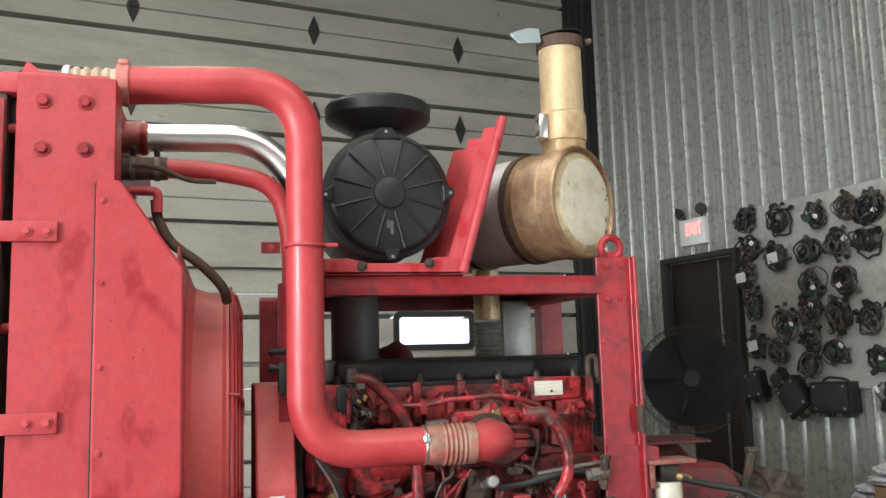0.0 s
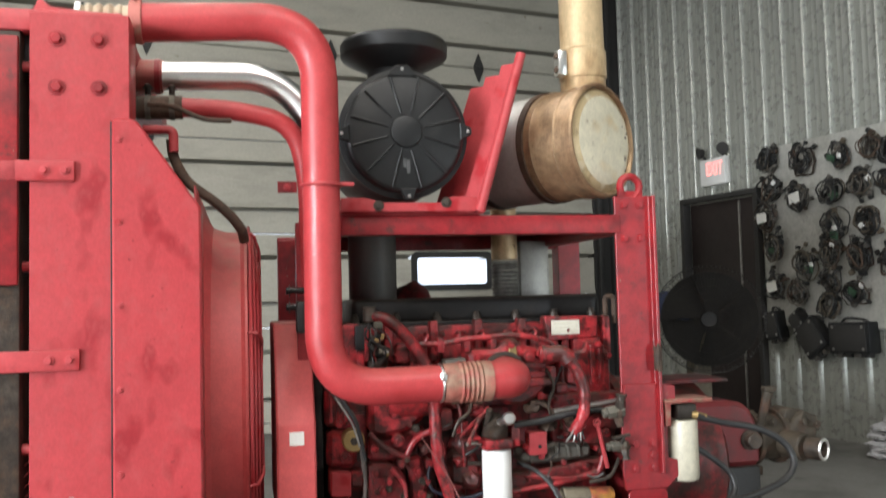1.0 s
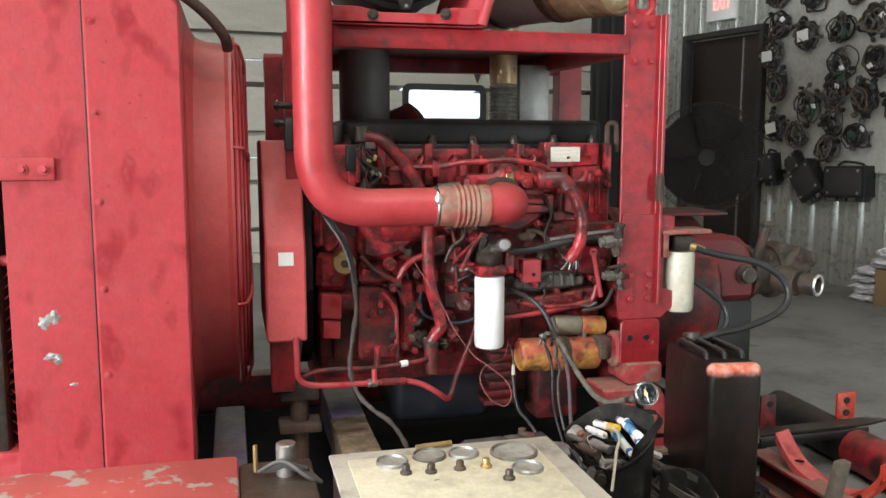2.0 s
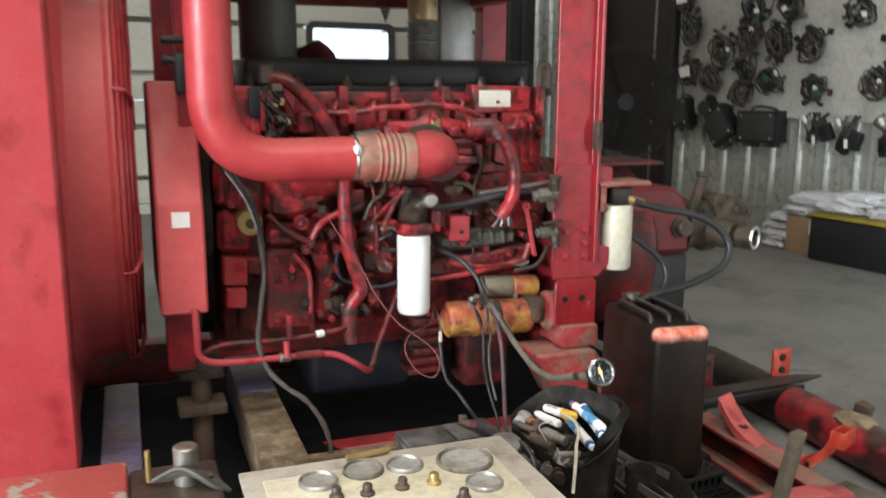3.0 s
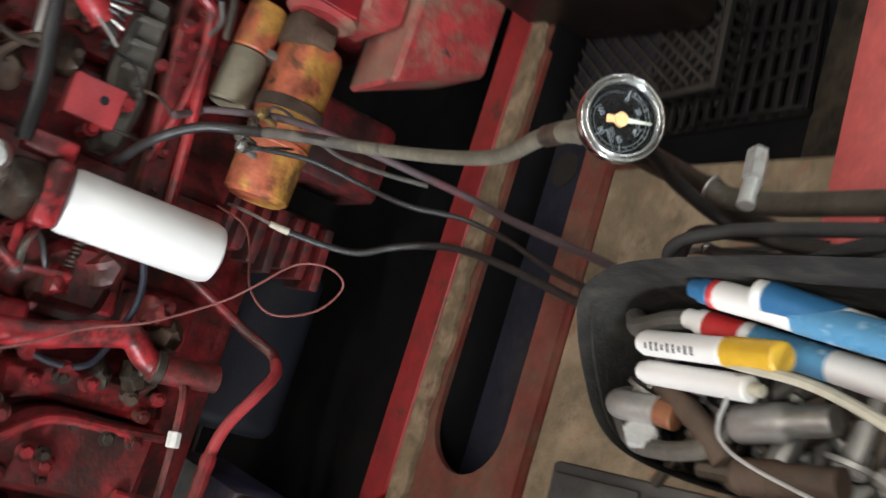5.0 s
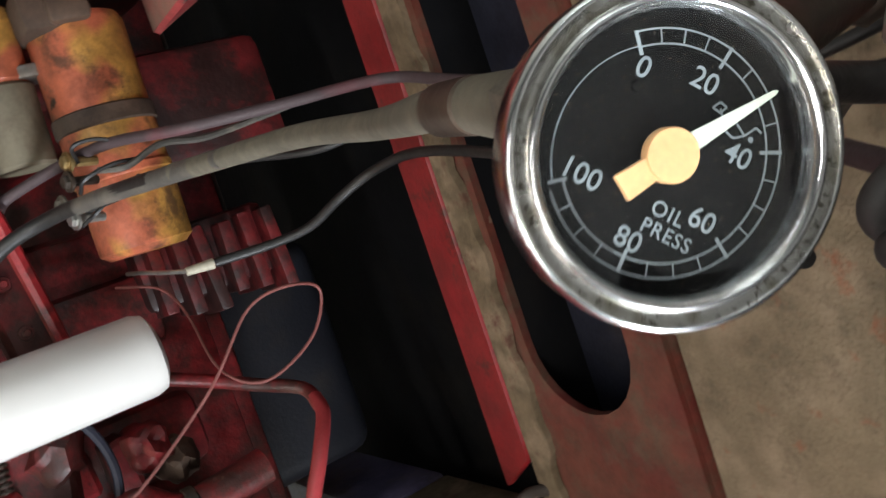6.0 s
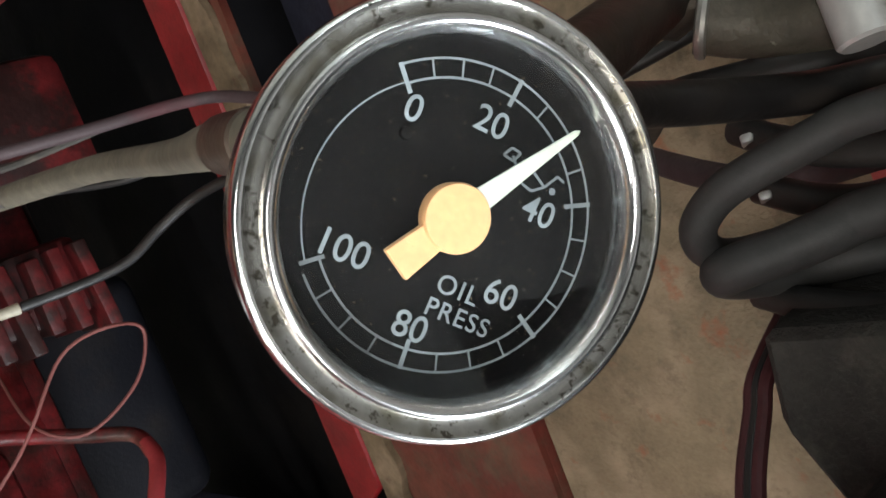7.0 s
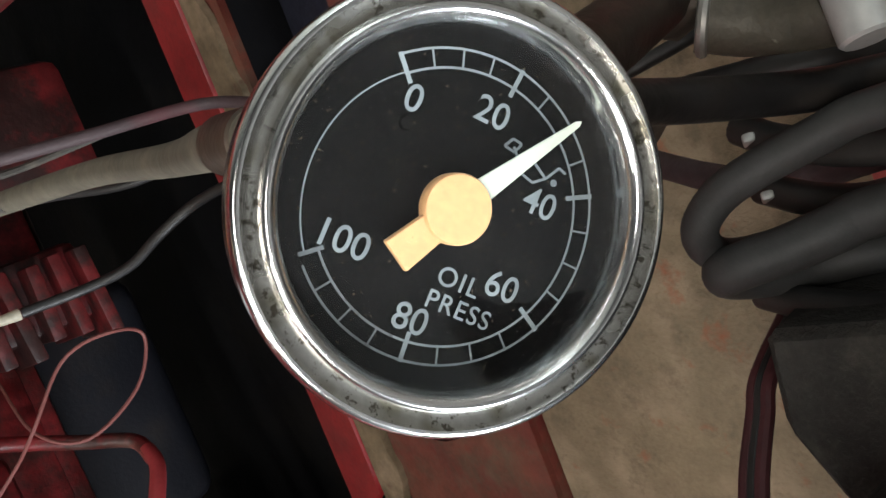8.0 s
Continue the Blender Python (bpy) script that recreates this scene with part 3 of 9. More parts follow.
# overhead-door wall: a wall with the big opening, and the sectional door standing in it
GX0, GX1, GZ = -3.4, 5.56, 5.3
b = B()
box(b, ((X0 + GX0) / 2, WY + 0.1, CEIL / 2), (GX0 - X0, 0.2, CEIL))
box(b, ((GX1 + WX + 0.3) / 2, WY + 0.1, CEIL / 2), (WX + 0.3 - GX1, 0.2, CEIL))
box(b, ((GX0 + GX1) / 2, WY + 0.1, (GZ + CEIL) / 2), (GX1 - GX0, 0.2, CEIL - GZ))
structure("wall_north", b, "frame_dark", "dark framed wall round the overhead door", category="wall")

overhead = thing("door_2", "closed grey sectional overhead door with small windows", "door", ROOM, kind="structure")
JOINTS = [0.0, 0.10, 0.97, 1.84, 2.71, 3.58, 4.45, 5.32]
PANES = [(-1.55, -0.78), (0.97, 1.74), (3.49, 4.26)]
PZ0, PZ1 = 1.34, 1.61


def door_section(z0, z1, windows):
    """One door section: flat steel face towards the room with pressed grooves."""
    prof = [(z0 + 0.004, 0.012), (z0 + 0.010, 0.0)]
    for g in (z1 - 0.65, z1 - 0.22):
        if g > z0 + 0.03:
            prof += [(g - 0.020, 0.0), (g - 0.018, 0.20), (g + 0.022, 0.20), (g + 0.024, -0.016), (g + 0.09, 0.0)]
    if windows:
        prof += [(PZ0 - 0.03, 0.0), (PZ1 + 0.03, 0.004)]
    prof += [(z1 - 0.010, 0.0), (z1 - 0.004, 0.012)]
    prof.sort()
    xs = [GX0]
    if windows:
        for a, c in PANES:
            xs += [a - 0.03, c + 0.03]
    xs.append(GX1)
    bm = B()
    grid = [[bm.verts.new((x, WY + 0.03 + d, z)) for x in xs] for z, d in prof]
    for i in range(len(prof) - 1):
        hole = windows and prof[i][0] > PZ0 - 0.04 and prof[i + 1][0] < PZ1 + 0.04
        for j in range(len(xs) - 1):
            if not (hole and j % 2 == 1):
                bm.faces.new((grid[i][j], grid[i][j + 1], grid[i + 1][j + 1], grid[i + 1][j]))
    g = bmesh.ops.extrude_face_region(bm, geom=bm.faces[:])
    bmesh.ops.translate(bm, vec=(0, 0.045, 0), verts=[v for v in g["geom"] if isinstance(v, bmesh.types.BMVert)])
    bmesh.ops.recalc_face_normals(bm, faces=bm.faces)
    return bm


for z0, z1 in zip(JOINTS, JOINTS[1:]):
    part("panel", door_section(z0, z1, abs(z0 - 0.97) < 0.01), "door_panel", overhead, sharp=20)
for z in JOINTS[2:-1]:
    for x in (-2.33, -0.70, 0.96, 2.65, 4.23):
        b = B()
        slab(b, [(-0.055, -0.02), (0.0, -0.155), (0.055, -0.02), (0.055, 0.02), (0.0, 0.155), (-0.055, 0.02)], 0.012, Matrix.Translation((x, WY + 0.03, z)) @ UPRIGHT_Y)
        rod(b, (x - 0.03, WY + 0.016, z), (x + 0.03, WY + 0.016, z), 0.012, 8)
        part("hinge", b, "frame_dark", overhead, "black diamond-shaped hinge plate")


def rounded(w, h, r, n=5):
    pts = []
    for cx, cy, a0 in ((w - r, h - r, 0), (r - w, h - r, 90), (r - w, r - h, 180), (w - r, r - h, 270)):
        pts += [(cx + r * math.cos(radians(a0 + 90 * k / n)), cy + r * math.sin(radians(a0 + 90 * k / n))) for k in range(n + 1)]
    return pts


def ring_frame(bm, outer, inner, depth, m):
    """A frame between two outlines with the same number of points."""
    loops = [[bm.verts.new(m @ Vector((x, y, d))) for x, y in o] for o, d in ((outer, 0), (outer, depth), (inner, depth * 0.7), (inner, 0))]
    n = len(outer)
    for a, c in zip(loops, loops[1:] + loops[:1]):
        for k in range(n):
            bm.faces.new((a[k], a[(k + 1) % n], c[(k + 1) % n], c[k]))
    bmesh.ops.recalc_face_normals(bm, faces=bm.faces)


for a, c in PANES:
    mid, w, h = (a + c) / 2, (c - a) / 2, (PZ1 - PZ0) / 2
    m = Matrix.Translation((mid, WY + 0.03, (PZ0 + PZ1) / 2)) @ UPRIGHT_Y
    b = B(); ring_frame(b, rounded(w + 0.06, h + 0.06, 0.07), rounded(w, h, 0.035), 0.025, m)
    fr = part("window", b, "frame_dark", overhead, "black rounded window frame")
    b = B(); slab(b, rounded(w + 0.02, h + 0.02, 0.04), 0.004, m @ Matrix.Translation((0, 0, -0.03)))
    pn = part("pane", b, "glass", fr)
    pn.visible_shadow = False
b = B(); box(b, (1.0, WY + 1.2, 1.4), (12, 0.05, 2.4))
structure("backdrop", b, "daylight", "bright overcast daylight outside the windows")
b = B()
for x in (GX1 + 0.05, GX1 + 0.22):
    box(b, (x, WY - 0.03, 2.6), (0.05, 0.06, 5.2), 0.005)
structure("trim_track", b, "frame_dark", "dark steel overhead door track", category="track")

# ---------------------------------------------------------------- radiator tower
def bolts_on(parent, spots, d=(0, -1, 0), r=0.012, h=0.010, mat="red", washer=True):
    for p in spots:
        b = B(); bolt(b, p, d, r, h, washer)
        part("bolt", b, mat, parent)


rad = thing("radiator", "tall red radiator housing with bolted side plates", "radiator")
TX0, TX1, TY = -0.185, 0.066, 2.60
b = B(); face_y(b, [(TX0, 0.26), (TX1, 0.26), (TX1, 2.0), (TX0, 2.0)], TY + 0.006, 0.012, 0.002)
box(b, (TX0 + 0.006, TY + 0.10, 1.13), (0.012, 0.18, 1.74), 0.002)
box(b, (TX1 - 0.006, TY + 0.08, 1.13), (0.012, 0.14, 1.74), 0.002)
part("side_plate", b, "red_mottled", rad)
b = B(); face_y(b, [(0.022, 0.26), (0.25, 0.26), (0.25, 1.475), (0.236, 1.492), (0.092, 1.700), (0.078, 1.712), (0.030, 1.712), (0.022, 1.704)], TY - 0.016, 0.020, 0.006)
box(b, (0.246, TY + 0.06, 0.87), (0.008, 0.12, 1.2), 0.002)
part("cover_plate", b, "red_mottled", rad, "faded red cover plate with a slanting corner")
# dark strip painted for the shadow and dirt in the plate's seam
b = B(); box(b, (0.0200, TY - 0.001, 0.985), (0.0055, 0.011, 1.44), 0.001)
part("seam_strip", b, "black_paint", rad, "dark strip for the seam's shadow and dirt")
bolts_on(rad, [(x, TY + 0.006, z) for x in (-0.118, -0.012) for z in (1.928, 1.797)], r=0.015, h=0.014, mat="red_worn")
bolts_on(rad, [(0.040, TY - 0.016, 1.655 - 0.222 * k) for k in range(6)], r=0.0065, h=0.006)
b = B(); box(b, (-0.60, 3.30, 1.13), (0.78, 1.36, 1.72), 0.01)
part("core", b, "dark_steel", rad, "dark radiator core")
b = B(); box(b, (-0.20, 3.30, 1.98), (0.5, 1.38, 0.06), 0.01)
part("top_tank", b, "red", rad)
b = B(); box(b, (-0.20, 3.30, 0.30), (0.8, 1.38, 0.1), 0.01)
part("bottom_tank", b, "red", rad)
b = B(); face_y(b, [(TX0, 2.0), (TX0 + 0.02, 2.045), (TX0 + 0.05, 2.02), (0.05, 2.005), (0.05, 1.99), (TX0, 1.985)], TY + 0.02, 0.3, 0.003)
part("top_rim", b, "red", rad)
b = B(); face_y(b, [(-0.30, 1.94), (TX0 - 0.002, 2.03), (TX0 - 0.002, 1.86), (-0.30, 1.86)], TY + 0.06, 0.02)
part("gusset", b, "black_paint", rad, "dark corner gusset")
for n_, (x, z, w, h) in enumerate(((-0.108, 0.683, 0.011, 0.013), (-0.086, 0.695, 0.015, 0.018), (-0.097, 0.594, 0.013, 0.010), (-0.080, 0.588, 0.010, 0.014), (-0.045, 0.52, 0.008, 0.004))):
    b = B(); lump(b, (x, TY + 0.0062, z), (w, 0.0016, h), 0.8, 40 + n_, 3)
    part("bare_patch", b, "steel", rad, "paint chipped to grey primer")
# straps that carry the front guard
for z, x1 in ((1.571, -0.072), (1.072, -0.060)):
    b = B(); box(b, ((x1 - 0.55) / 2, TY - 0.003, z), (x1 + 0.55, 0.010, 0.055), 0.003)
    st = part("strap", b, "red", rad)
    bolts_on(st, [(x1 - 0.025, TY - 0.008, z), (x1 - 0.075, TY - 0.008, z)], r=0.010, h=0.009)

guard = thing("radiator_guard", "red barred guard with wire mesh before the radiator", "guard")
for z in (1.86, 1.32, 0.84):
    b = B(); rod(b, (-0.75, TY + 0.05, z), (TX0, TY + 0.05, z), 0.014, 12)
    part("bar", b, "red", guard)
b = B(); box(b, (-0.42, TY + 0.002, 1.60), (0.42, 0.02, 0.66), 0.006)
part("panel", b, "red_worn", guard)
b = B()
for i in range(56):
    x = -1.10 + i * 0.028
    box(b, (x, TY + 0.07, 0.52), (0.0030, 0.0030, 0.86), rot=(0, 45, 0)) if -0.80 < x < -0.16 else None
    box(b, (x, TY + 0.073, 0.52), (0.0030, 0.0030, 0.86), rot=(0, -45, 0)) if -0.80 < x < -0.16 else None
tagged(part("mesh", b, "red_dusty", guard, "expanded wire mesh, dusty red"), kind="stuff")
b = B(); box(b, (-0.82, TY + 0.07, 1.1), (0.04, 0.04, 1.76), 0.004)
part("post", b, "red", guard)

# fan shroud, a big ring with its axis along the engine
shroud = thing("fan_shroud", "round red sheet-metal fan shroud", "shroud")
FC = Vector((0.0, 3.30, 0.90))
b = B()
lathe(b, [(0.62, 0.235), (0.60, 0.245), (0.572, 0.265), (0.560, 0.30), (0.556, 0.352), (0.566, 0.364), (0.566, 0.372), (0.545, 0.372), (0.545, 0.262), (0.58, 0.236), (0.62, 0.232)],
      Matrix.Translation((0, FC.y, FC.z)) @ Euler((0, radians(90), 0)).to_matrix().to_4x4(), 72)
part("ring", b, "red_matt", shroud)
b = B(); box(b, (0.232, FC.y, 0.9), (0.006, 1.3, 1.28), 0.002)
part("back_plate", b, "red", shroud)
gd = thing("fan_guard", "red wire fan guard of concentric rings", "guard")
for k, r in enumerate((0.575, 0.555, 0.52, 0.48, 0.44, 0.38, 0.30)):
    b = B(); torus(b, Matrix.Translation((0.380 + 0.010 * min(k, 3), FC.y, FC.z)) @ Euler((0, radians(90), 0)).to_matrix().to_4x4(), r, 0.0055, 72, 6)
    part("ring", b, "red", gd)
for k in range(8):
    a = radians(22.5 + 45 * k)
    b = B(); sweep(b, [(x, FC.y + r * math.cos(a), FC.z + r * math.sin(a)) for x, r in ((0.37, 0.58), (0.395, 0.575), (0.412, 0.52), (0.415, 0.30))], 0.006, 6)
    part("spoke", b, "red", gd)

# belt guard box
bg = thing("belt_guard", "red sheet-metal belt guard with a sloping top", "guard")
b = B()
slab(b, [(2.832, 0.545), (2.832, 0.835), (2.99, 1.14), (3.35, 1.14), (3.35, 0.545)], 0.118,
     Matrix(((0, 0, 1, 0.452), (1, 0, 0, 0), (0, 1, 0, 0), (0, 0, 0, 1))), 0.006)
part("housing", b, "red_matt", bg)
b = B(); box(b, (0.50, 2.94, 0.46), (0.07, 0.10, 0.17), 0.004)
part("leg", b, "red_worn", bg)
b = B(); box(b, (0.512, 2.8305, 0.795), (0.044, 0.002, 0.040))
part("sticker", b, "paper", bg, "small white paper sticker")

pu = thing("crank_pulley", "oily black crankshaft pulley and belts behind the guard", "pulley")
b = B(); rod(b, (0.575, 3.33, 0.62), (0.612, 3.33, 0.62), 0.26, 40, bev=0.05)
part("pulley", b, "black_paint", pu)
b = B(); box(b, (0.592, 3.22, 0.92), (0.035, 0.40, 0.52), 0.01)
part("belt_cover", b, "black_paint", pu)

# ---------------------------------------------------------------- charge-air and coolant pipes
def hose_clamp(parent, p, d, r, mat="steel"):
    b = B(); m = axis_matrix(p, d)
    lathe(b, [(r, -0.008), (r + 0.003, -0.008), (r + 0.003, 0.008), (r, 0.008)], m, 28)
    q = m @ Vector((r + 0.008, 0, 0))
    box(b, q, (0.018, 0.022, 0.014), 0.003)
    part("clamp", b, mat, parent)


PR = 0.056
cp = thing("charge_air_pipe", "glossy red charge-air pipe in a long double bend", "pipe")
b = B(); sweep(b, bent_path([(0.06, 2.76, 2.030), (0.592, 2.755, 2.058), (0.592, 2.755, 0.945), (0.945, 2.76, 0.948)], 0.20, 14), PR, 28)
part("tube", b, "red_pipe", cp)
b = B(); torus(b, axis_matrix((0.945, 2.76, 0.948), (1, 0, 0)), PR, 0.004, 32, 8)
part("bead", b, "chrome", cp, "bare metal bead")
b = B()
prof = [(PR, -0.004), (PR + 0.003, 0.0), (PR + 0.004, 0.028)]
for k in range(5):
    z = 0.045 + k * 0.015
    prof += [(PR + 0.004, z), (PR + 0.007, z + 0.003), (PR + 0.0085, z + 0.006), (PR + 0.007, z + 0.009), (PR + 0.004, z + 0.012)]
prof += [(PR + 0.007, 0.125), (PR + 0.007, 0.148), (PR, 0.15)]
lathe(b, prof, axis_matrix((0.955, 2.76, 0.948), (1, 0, 0.0)), 32)
part("bellows_hose", b, surface("dusty_red_hose", (0.36, 0.115, 0.085), 0.6, var=0.3, patch=(0.36, 0.05, 0.048), patch_at=(0.52, 0.62), patch_scale=10, grime=(0.27, 0.19, 0.125), grime_at=(0.44, 0.62), grime_scale=12, bump=0.2, blotch=0.3), cp, "dusty ribbed coupling hose")
b = B(); sweep(b, bent_path([(1.085, 2.76, 0.948), (1.185, 2.765, 0.95), (1.205, 2.93, 0.95)], 0.075, 10), PR + 0.004, 28)
part("elbow", b, "red_pipe", cp)
ball = B(); lump(ball, (0.944, 2.703, 0.972), (0.010, 0.005, 0.016), 0.4, 12)
part("bare_patch", ball, "chrome", cp, "paint worn to bare metal")
b = B(); prof = [(PR - 0.004, 0), (PR + 0.004, 0.004)]
for k in range(4):
    z = 0.022 + k * 0.028
    prof += [(PR - 0.006, z), (PR - 0.003, z + 0.005), (PR + 0.001, z + 0.009), (PR + 0.002, z + 0.014), (PR + 0.001, z + 0.019), (PR - 0.003, z + 0.023)]
lathe(b, [(r_ * 0.93, z_) for r_, z_ in prof + [(PR, 0.15)]], axis_matrix((-0.095, 2.76, 2.024), (1, 0, 0.02)), 32)
part("coupling_hose", b, surface("yellowed_hose", (0.50, 0.40, 0.28), 0.6, var=0.15, grime=(0.34, 0.20, 0.13), grime_at=(0.45, 0.65), grime_scale=14, bump=0.1), cp, "pale ribbed coupling hose")
b = B(); lathe(b, [(PR - 0.002, -0.018), (PR + 0.005, -0.017), (PR + 0.007, -0.010), (PR + 0.004, 0.0), (PR + 0.007, 0.010), (PR + 0.005, 0.017), (PR - 0.002, 0.018)], axis_matrix((0.068, 2.76, 2.030), (1, 0, 0)), 32)
box(b, (0.068, 2.745, 2.096), (0.030, 0.022, 0.016), 0.004)
part("collar", b, surface("pale_red_collar", (0.50, 0.16, 0.13), 0.55, var=0.2, grime=(0.40, 0.26, 0.19), grime_at=(0.5, 0.7), grime_scale=16, bump=0.1), cp, "faded red collar with clamp lug")
hose_clamp(cp, (-0.085, 2.76, 2.024), (1, 0, 0), PR - 0.002, "chrome")
b = B(); torus(b, Matrix.Translation((0.592, 2.755, 1.555)) , PR + 0.004, 0.005, 36, 8)
box(b, (0.665, 2.74, 1.558), (0.05, 0.01, 0.012), 0.002)
part("band", b, "red", cp)

ch = thing("coolant_pipe", "polished metal coolant pipe", "pipe")
b = B(); sweep(b, bent_path([(0.09, 3.0, 1.935), (0.46, 3.0, 1.945), (0.60, 3.0, 1.80), (0.60, 3.02, 1.45)], 0.16, 10), 0.045, 24)
part("tube", b, "chrome", ch)
b = B(); sweep(b, [(0.0, 3.0, 1.935), (0.12, 3.0, 1.935)], 0.052, 24)
part("hose", b, surface("painted_red_hose", (0.36, 0.085, 0.070), 0.6, var=0.25, grime=(0.26, 0.15, 0.11), grime_at=(0.48, 0.68), grime_scale=18, bump=0.15), ch)
hose_clamp(ch, (0.03, 3.0, 1.935), (1, 0, 0), 0.053, "red_worn"); hose_clamp(ch, (0.105, 3.0, 1.935), (1, 0, 0), 0.053, "red_worn")
lp = thing("coolant_return_pipe", "red coolant return pipe with black hose joint", "pipe")
b = B(); sweep(b, bent_path([(0.12, 2.9, 1.815), (0.32, 2.9, 1.815), (0.52, 2.9, 1.775), (0.565, 2.92, 1.60), (0.565, 2.96, 1.15)], 0.10, 10), 0.030, 20)
part("tube", b, "red_pipe", lp)
b = B(); sweep(b, [(0.05, 2.9, 1.812), (0.185, 2.9, 1.815)], 0.036, 20)
part("hose", b, "rusty", lp)
for x_ in (0.085, 0.155):
    hose_clamp(lp, (x_, 2.9, 1.815), (1, 0, 0), 0.037, "dusty_pipe")
    b = B(); rod(b, (x_, 2.885, 1.848), (x_, 2.885, 1.872), 0.009, 10); bolt(b, (x_, 2.885, 1.868), (0, 0, 1), 0.011, 0.012)
    part("clamp_bolt", b, "dark_steel", lp)
b = B(); sweep(b, smooth_path([(0.09, 2.84, 1.81), (0.16, 2.82, 1.80), (0.25, 2.82, 1.765), (0.33, 2.84, 1.765)]), 0.008, 10)
part("small_hose", b, "rusty", lp)
vh = thing("overflow_hose", "brown rubber overflow hose with red elbow", "hose")
b = B(); sweep(b, bent_path([(0.08, 2.80, 1.725), (0.165, 2.80, 1.725), (0.165, 2.80, 1.66)], 0.02), 0.014, 14)
part("elbow", b, "red", vh)
b = B(); sweep(b, smooth_path([(0.158, 2.81, 1.70), (0.165, 2.82, 1.645), (0.204, 2.82, 1.573), (0.28, 2.82, 1.514), (0.328, 2.825, 1.469), (0.357, 2.84, 1.43), (0.365, 2.87, 1.40)]), 0.0155, 14)
part("hose", b, "rusty", vh)

# ---------------------------------------------------------------- overhead frame
fr = thing("overhead_frame", "red channel-steel frame standing over the engine", "frame")


def channel_post(x0, x1, y, z0, z1, depth=0.10, t=0.01):
    bm = B()
    slab(bm, [(x0, y), (x1, y), (x1, y + depth), (x1 - t, y + depth), (x1 - t, y + t), (x0 + t, y + t), (x0 + t, y + depth), (x0, y + depth)], z1 - z0, Matrix.Translation((0, 0, z0)), 0.0015)
    return bm


b = B()
slab(b, [(1.598, 2.880), (1.724, 2.880), (1.724, 2.850), (1.735, 2.850), (1.735, 2.905), (1.598, 2.892)], 0.94, Matrix.Translation((0, 0, 0.60)), 0.002)
post = part("post", b, "red_worn", fr)
b = B(); box(b, (1.7295, 2.884, 0.985), (0.016, 0.076, 0.085), 0.004); lump(b, (1.722, 2.846, 0.985), (0.010, 0.006, 0.045), 0.5, 33)
part("torn_notch", b, "rusty", post, "rusty torn notch in the flange")
bolts_on(post, [(x, 2.88, z) for x in (1.632, 1.69) for z in (1.51, 1.395)], r=0.011, mat="red_worn")
b = B(); torus(b, Matrix.Translation((1.665, 2.90, 1.575)) @ Euler((radians(90), 0, 0)).to_matrix().to_4x4(), 0.036, 0.013, 28, 8)
box(b, (1.665, 2.90, 1.535), (0.09, 0.018, 0.05), 0.004)
part("lifting_eye", b, "red_worn", post)
b = B(); face_y(b, [(1.598, 0.55), (1.75, 0.55), (1.79, 0.585), (1.79, 0.64), (1.755, 0.65), (1.755, 0.82), (1.79, 0.83), (1.79, 0.89), (1.735, 0.90), (1.607, 0.90), (1.590, 0.84), (1.590, 0.60)], 2.868, 0.012, 0.002)
foot = part("foot_plate", b, "red_worn", post)
bolts_on(foot, [(1.635, 2.868, 0.70), (1.70, 2.868, 0.70), (1.635, 2.868, 0.62), (1.70, 2.868, 0.62), (1.70, 2.868, 0.66)], r=0.012, mat="red_worn")
for x0, x1, y in ((0.525, 0.565, 2.93),):
    part("post", channel_post(x0, x1, y, 0.6, 1.46, 0.06, 0.006), "red_worn", fr)
part("post", channel_post(1.72, 1.82, 3.75, 0.60, 1.46, 0.08), "red_worn", fr)
part("post", channel_post(0.50, 0.58, 3.75, 0.60, 1.46, 0.08), "red_worn", fr)
b = B(); box(b, (1.14, 2.90, 1.445), (0.95, 0.05, 0.062), 0.004)
part("front_beam", b, "red_worn", fr)
b = B(); box(b, (1.15, 3.80, 1.445), (1.30, 0.05, 0.062), 0.004)
part("rear_beam", b, "red_worn", fr)
for x in (0.60, 1.64):
    b = B(); box(b, (x, 3.35, 1.445), (0.06, 0.85, 0.06), 0.004)
    part("cross_beam", b, "red_worn", fr)
b = B(); box(b, (1.12, 3.35, 1.476), (1.0, 0.86, 0.008), 0.002)
part("deck", b, "red_dirty", fr)
b = B(); face_y(b, [(0.47, 1.59), (0.53, 1.59), (0.53, 1.555), (0.47, 1.555)], 2.92, 0.008)
tab_ = part("tab", b, "red_worn", fr)
bolts_on(tab_, [(0.50, 2.92, 1.572)], r=0.009)

for z in (1.243, 1.192):
    b = B(); rod(b, (0.50, 2.90, z), (0.56, 2.90, z), 0.010, 8); bolt(b, (0.502, 2.90, z), (-1, 0, 0), 0.013, 0.012)
    part("bolt", b, "black_paint", fr)
b = B(); box(b, (0.545, 2.91, 1.16), (0.05, 0.05, 0.10), 0.008)
part("clip", b, "black_paint", fr)

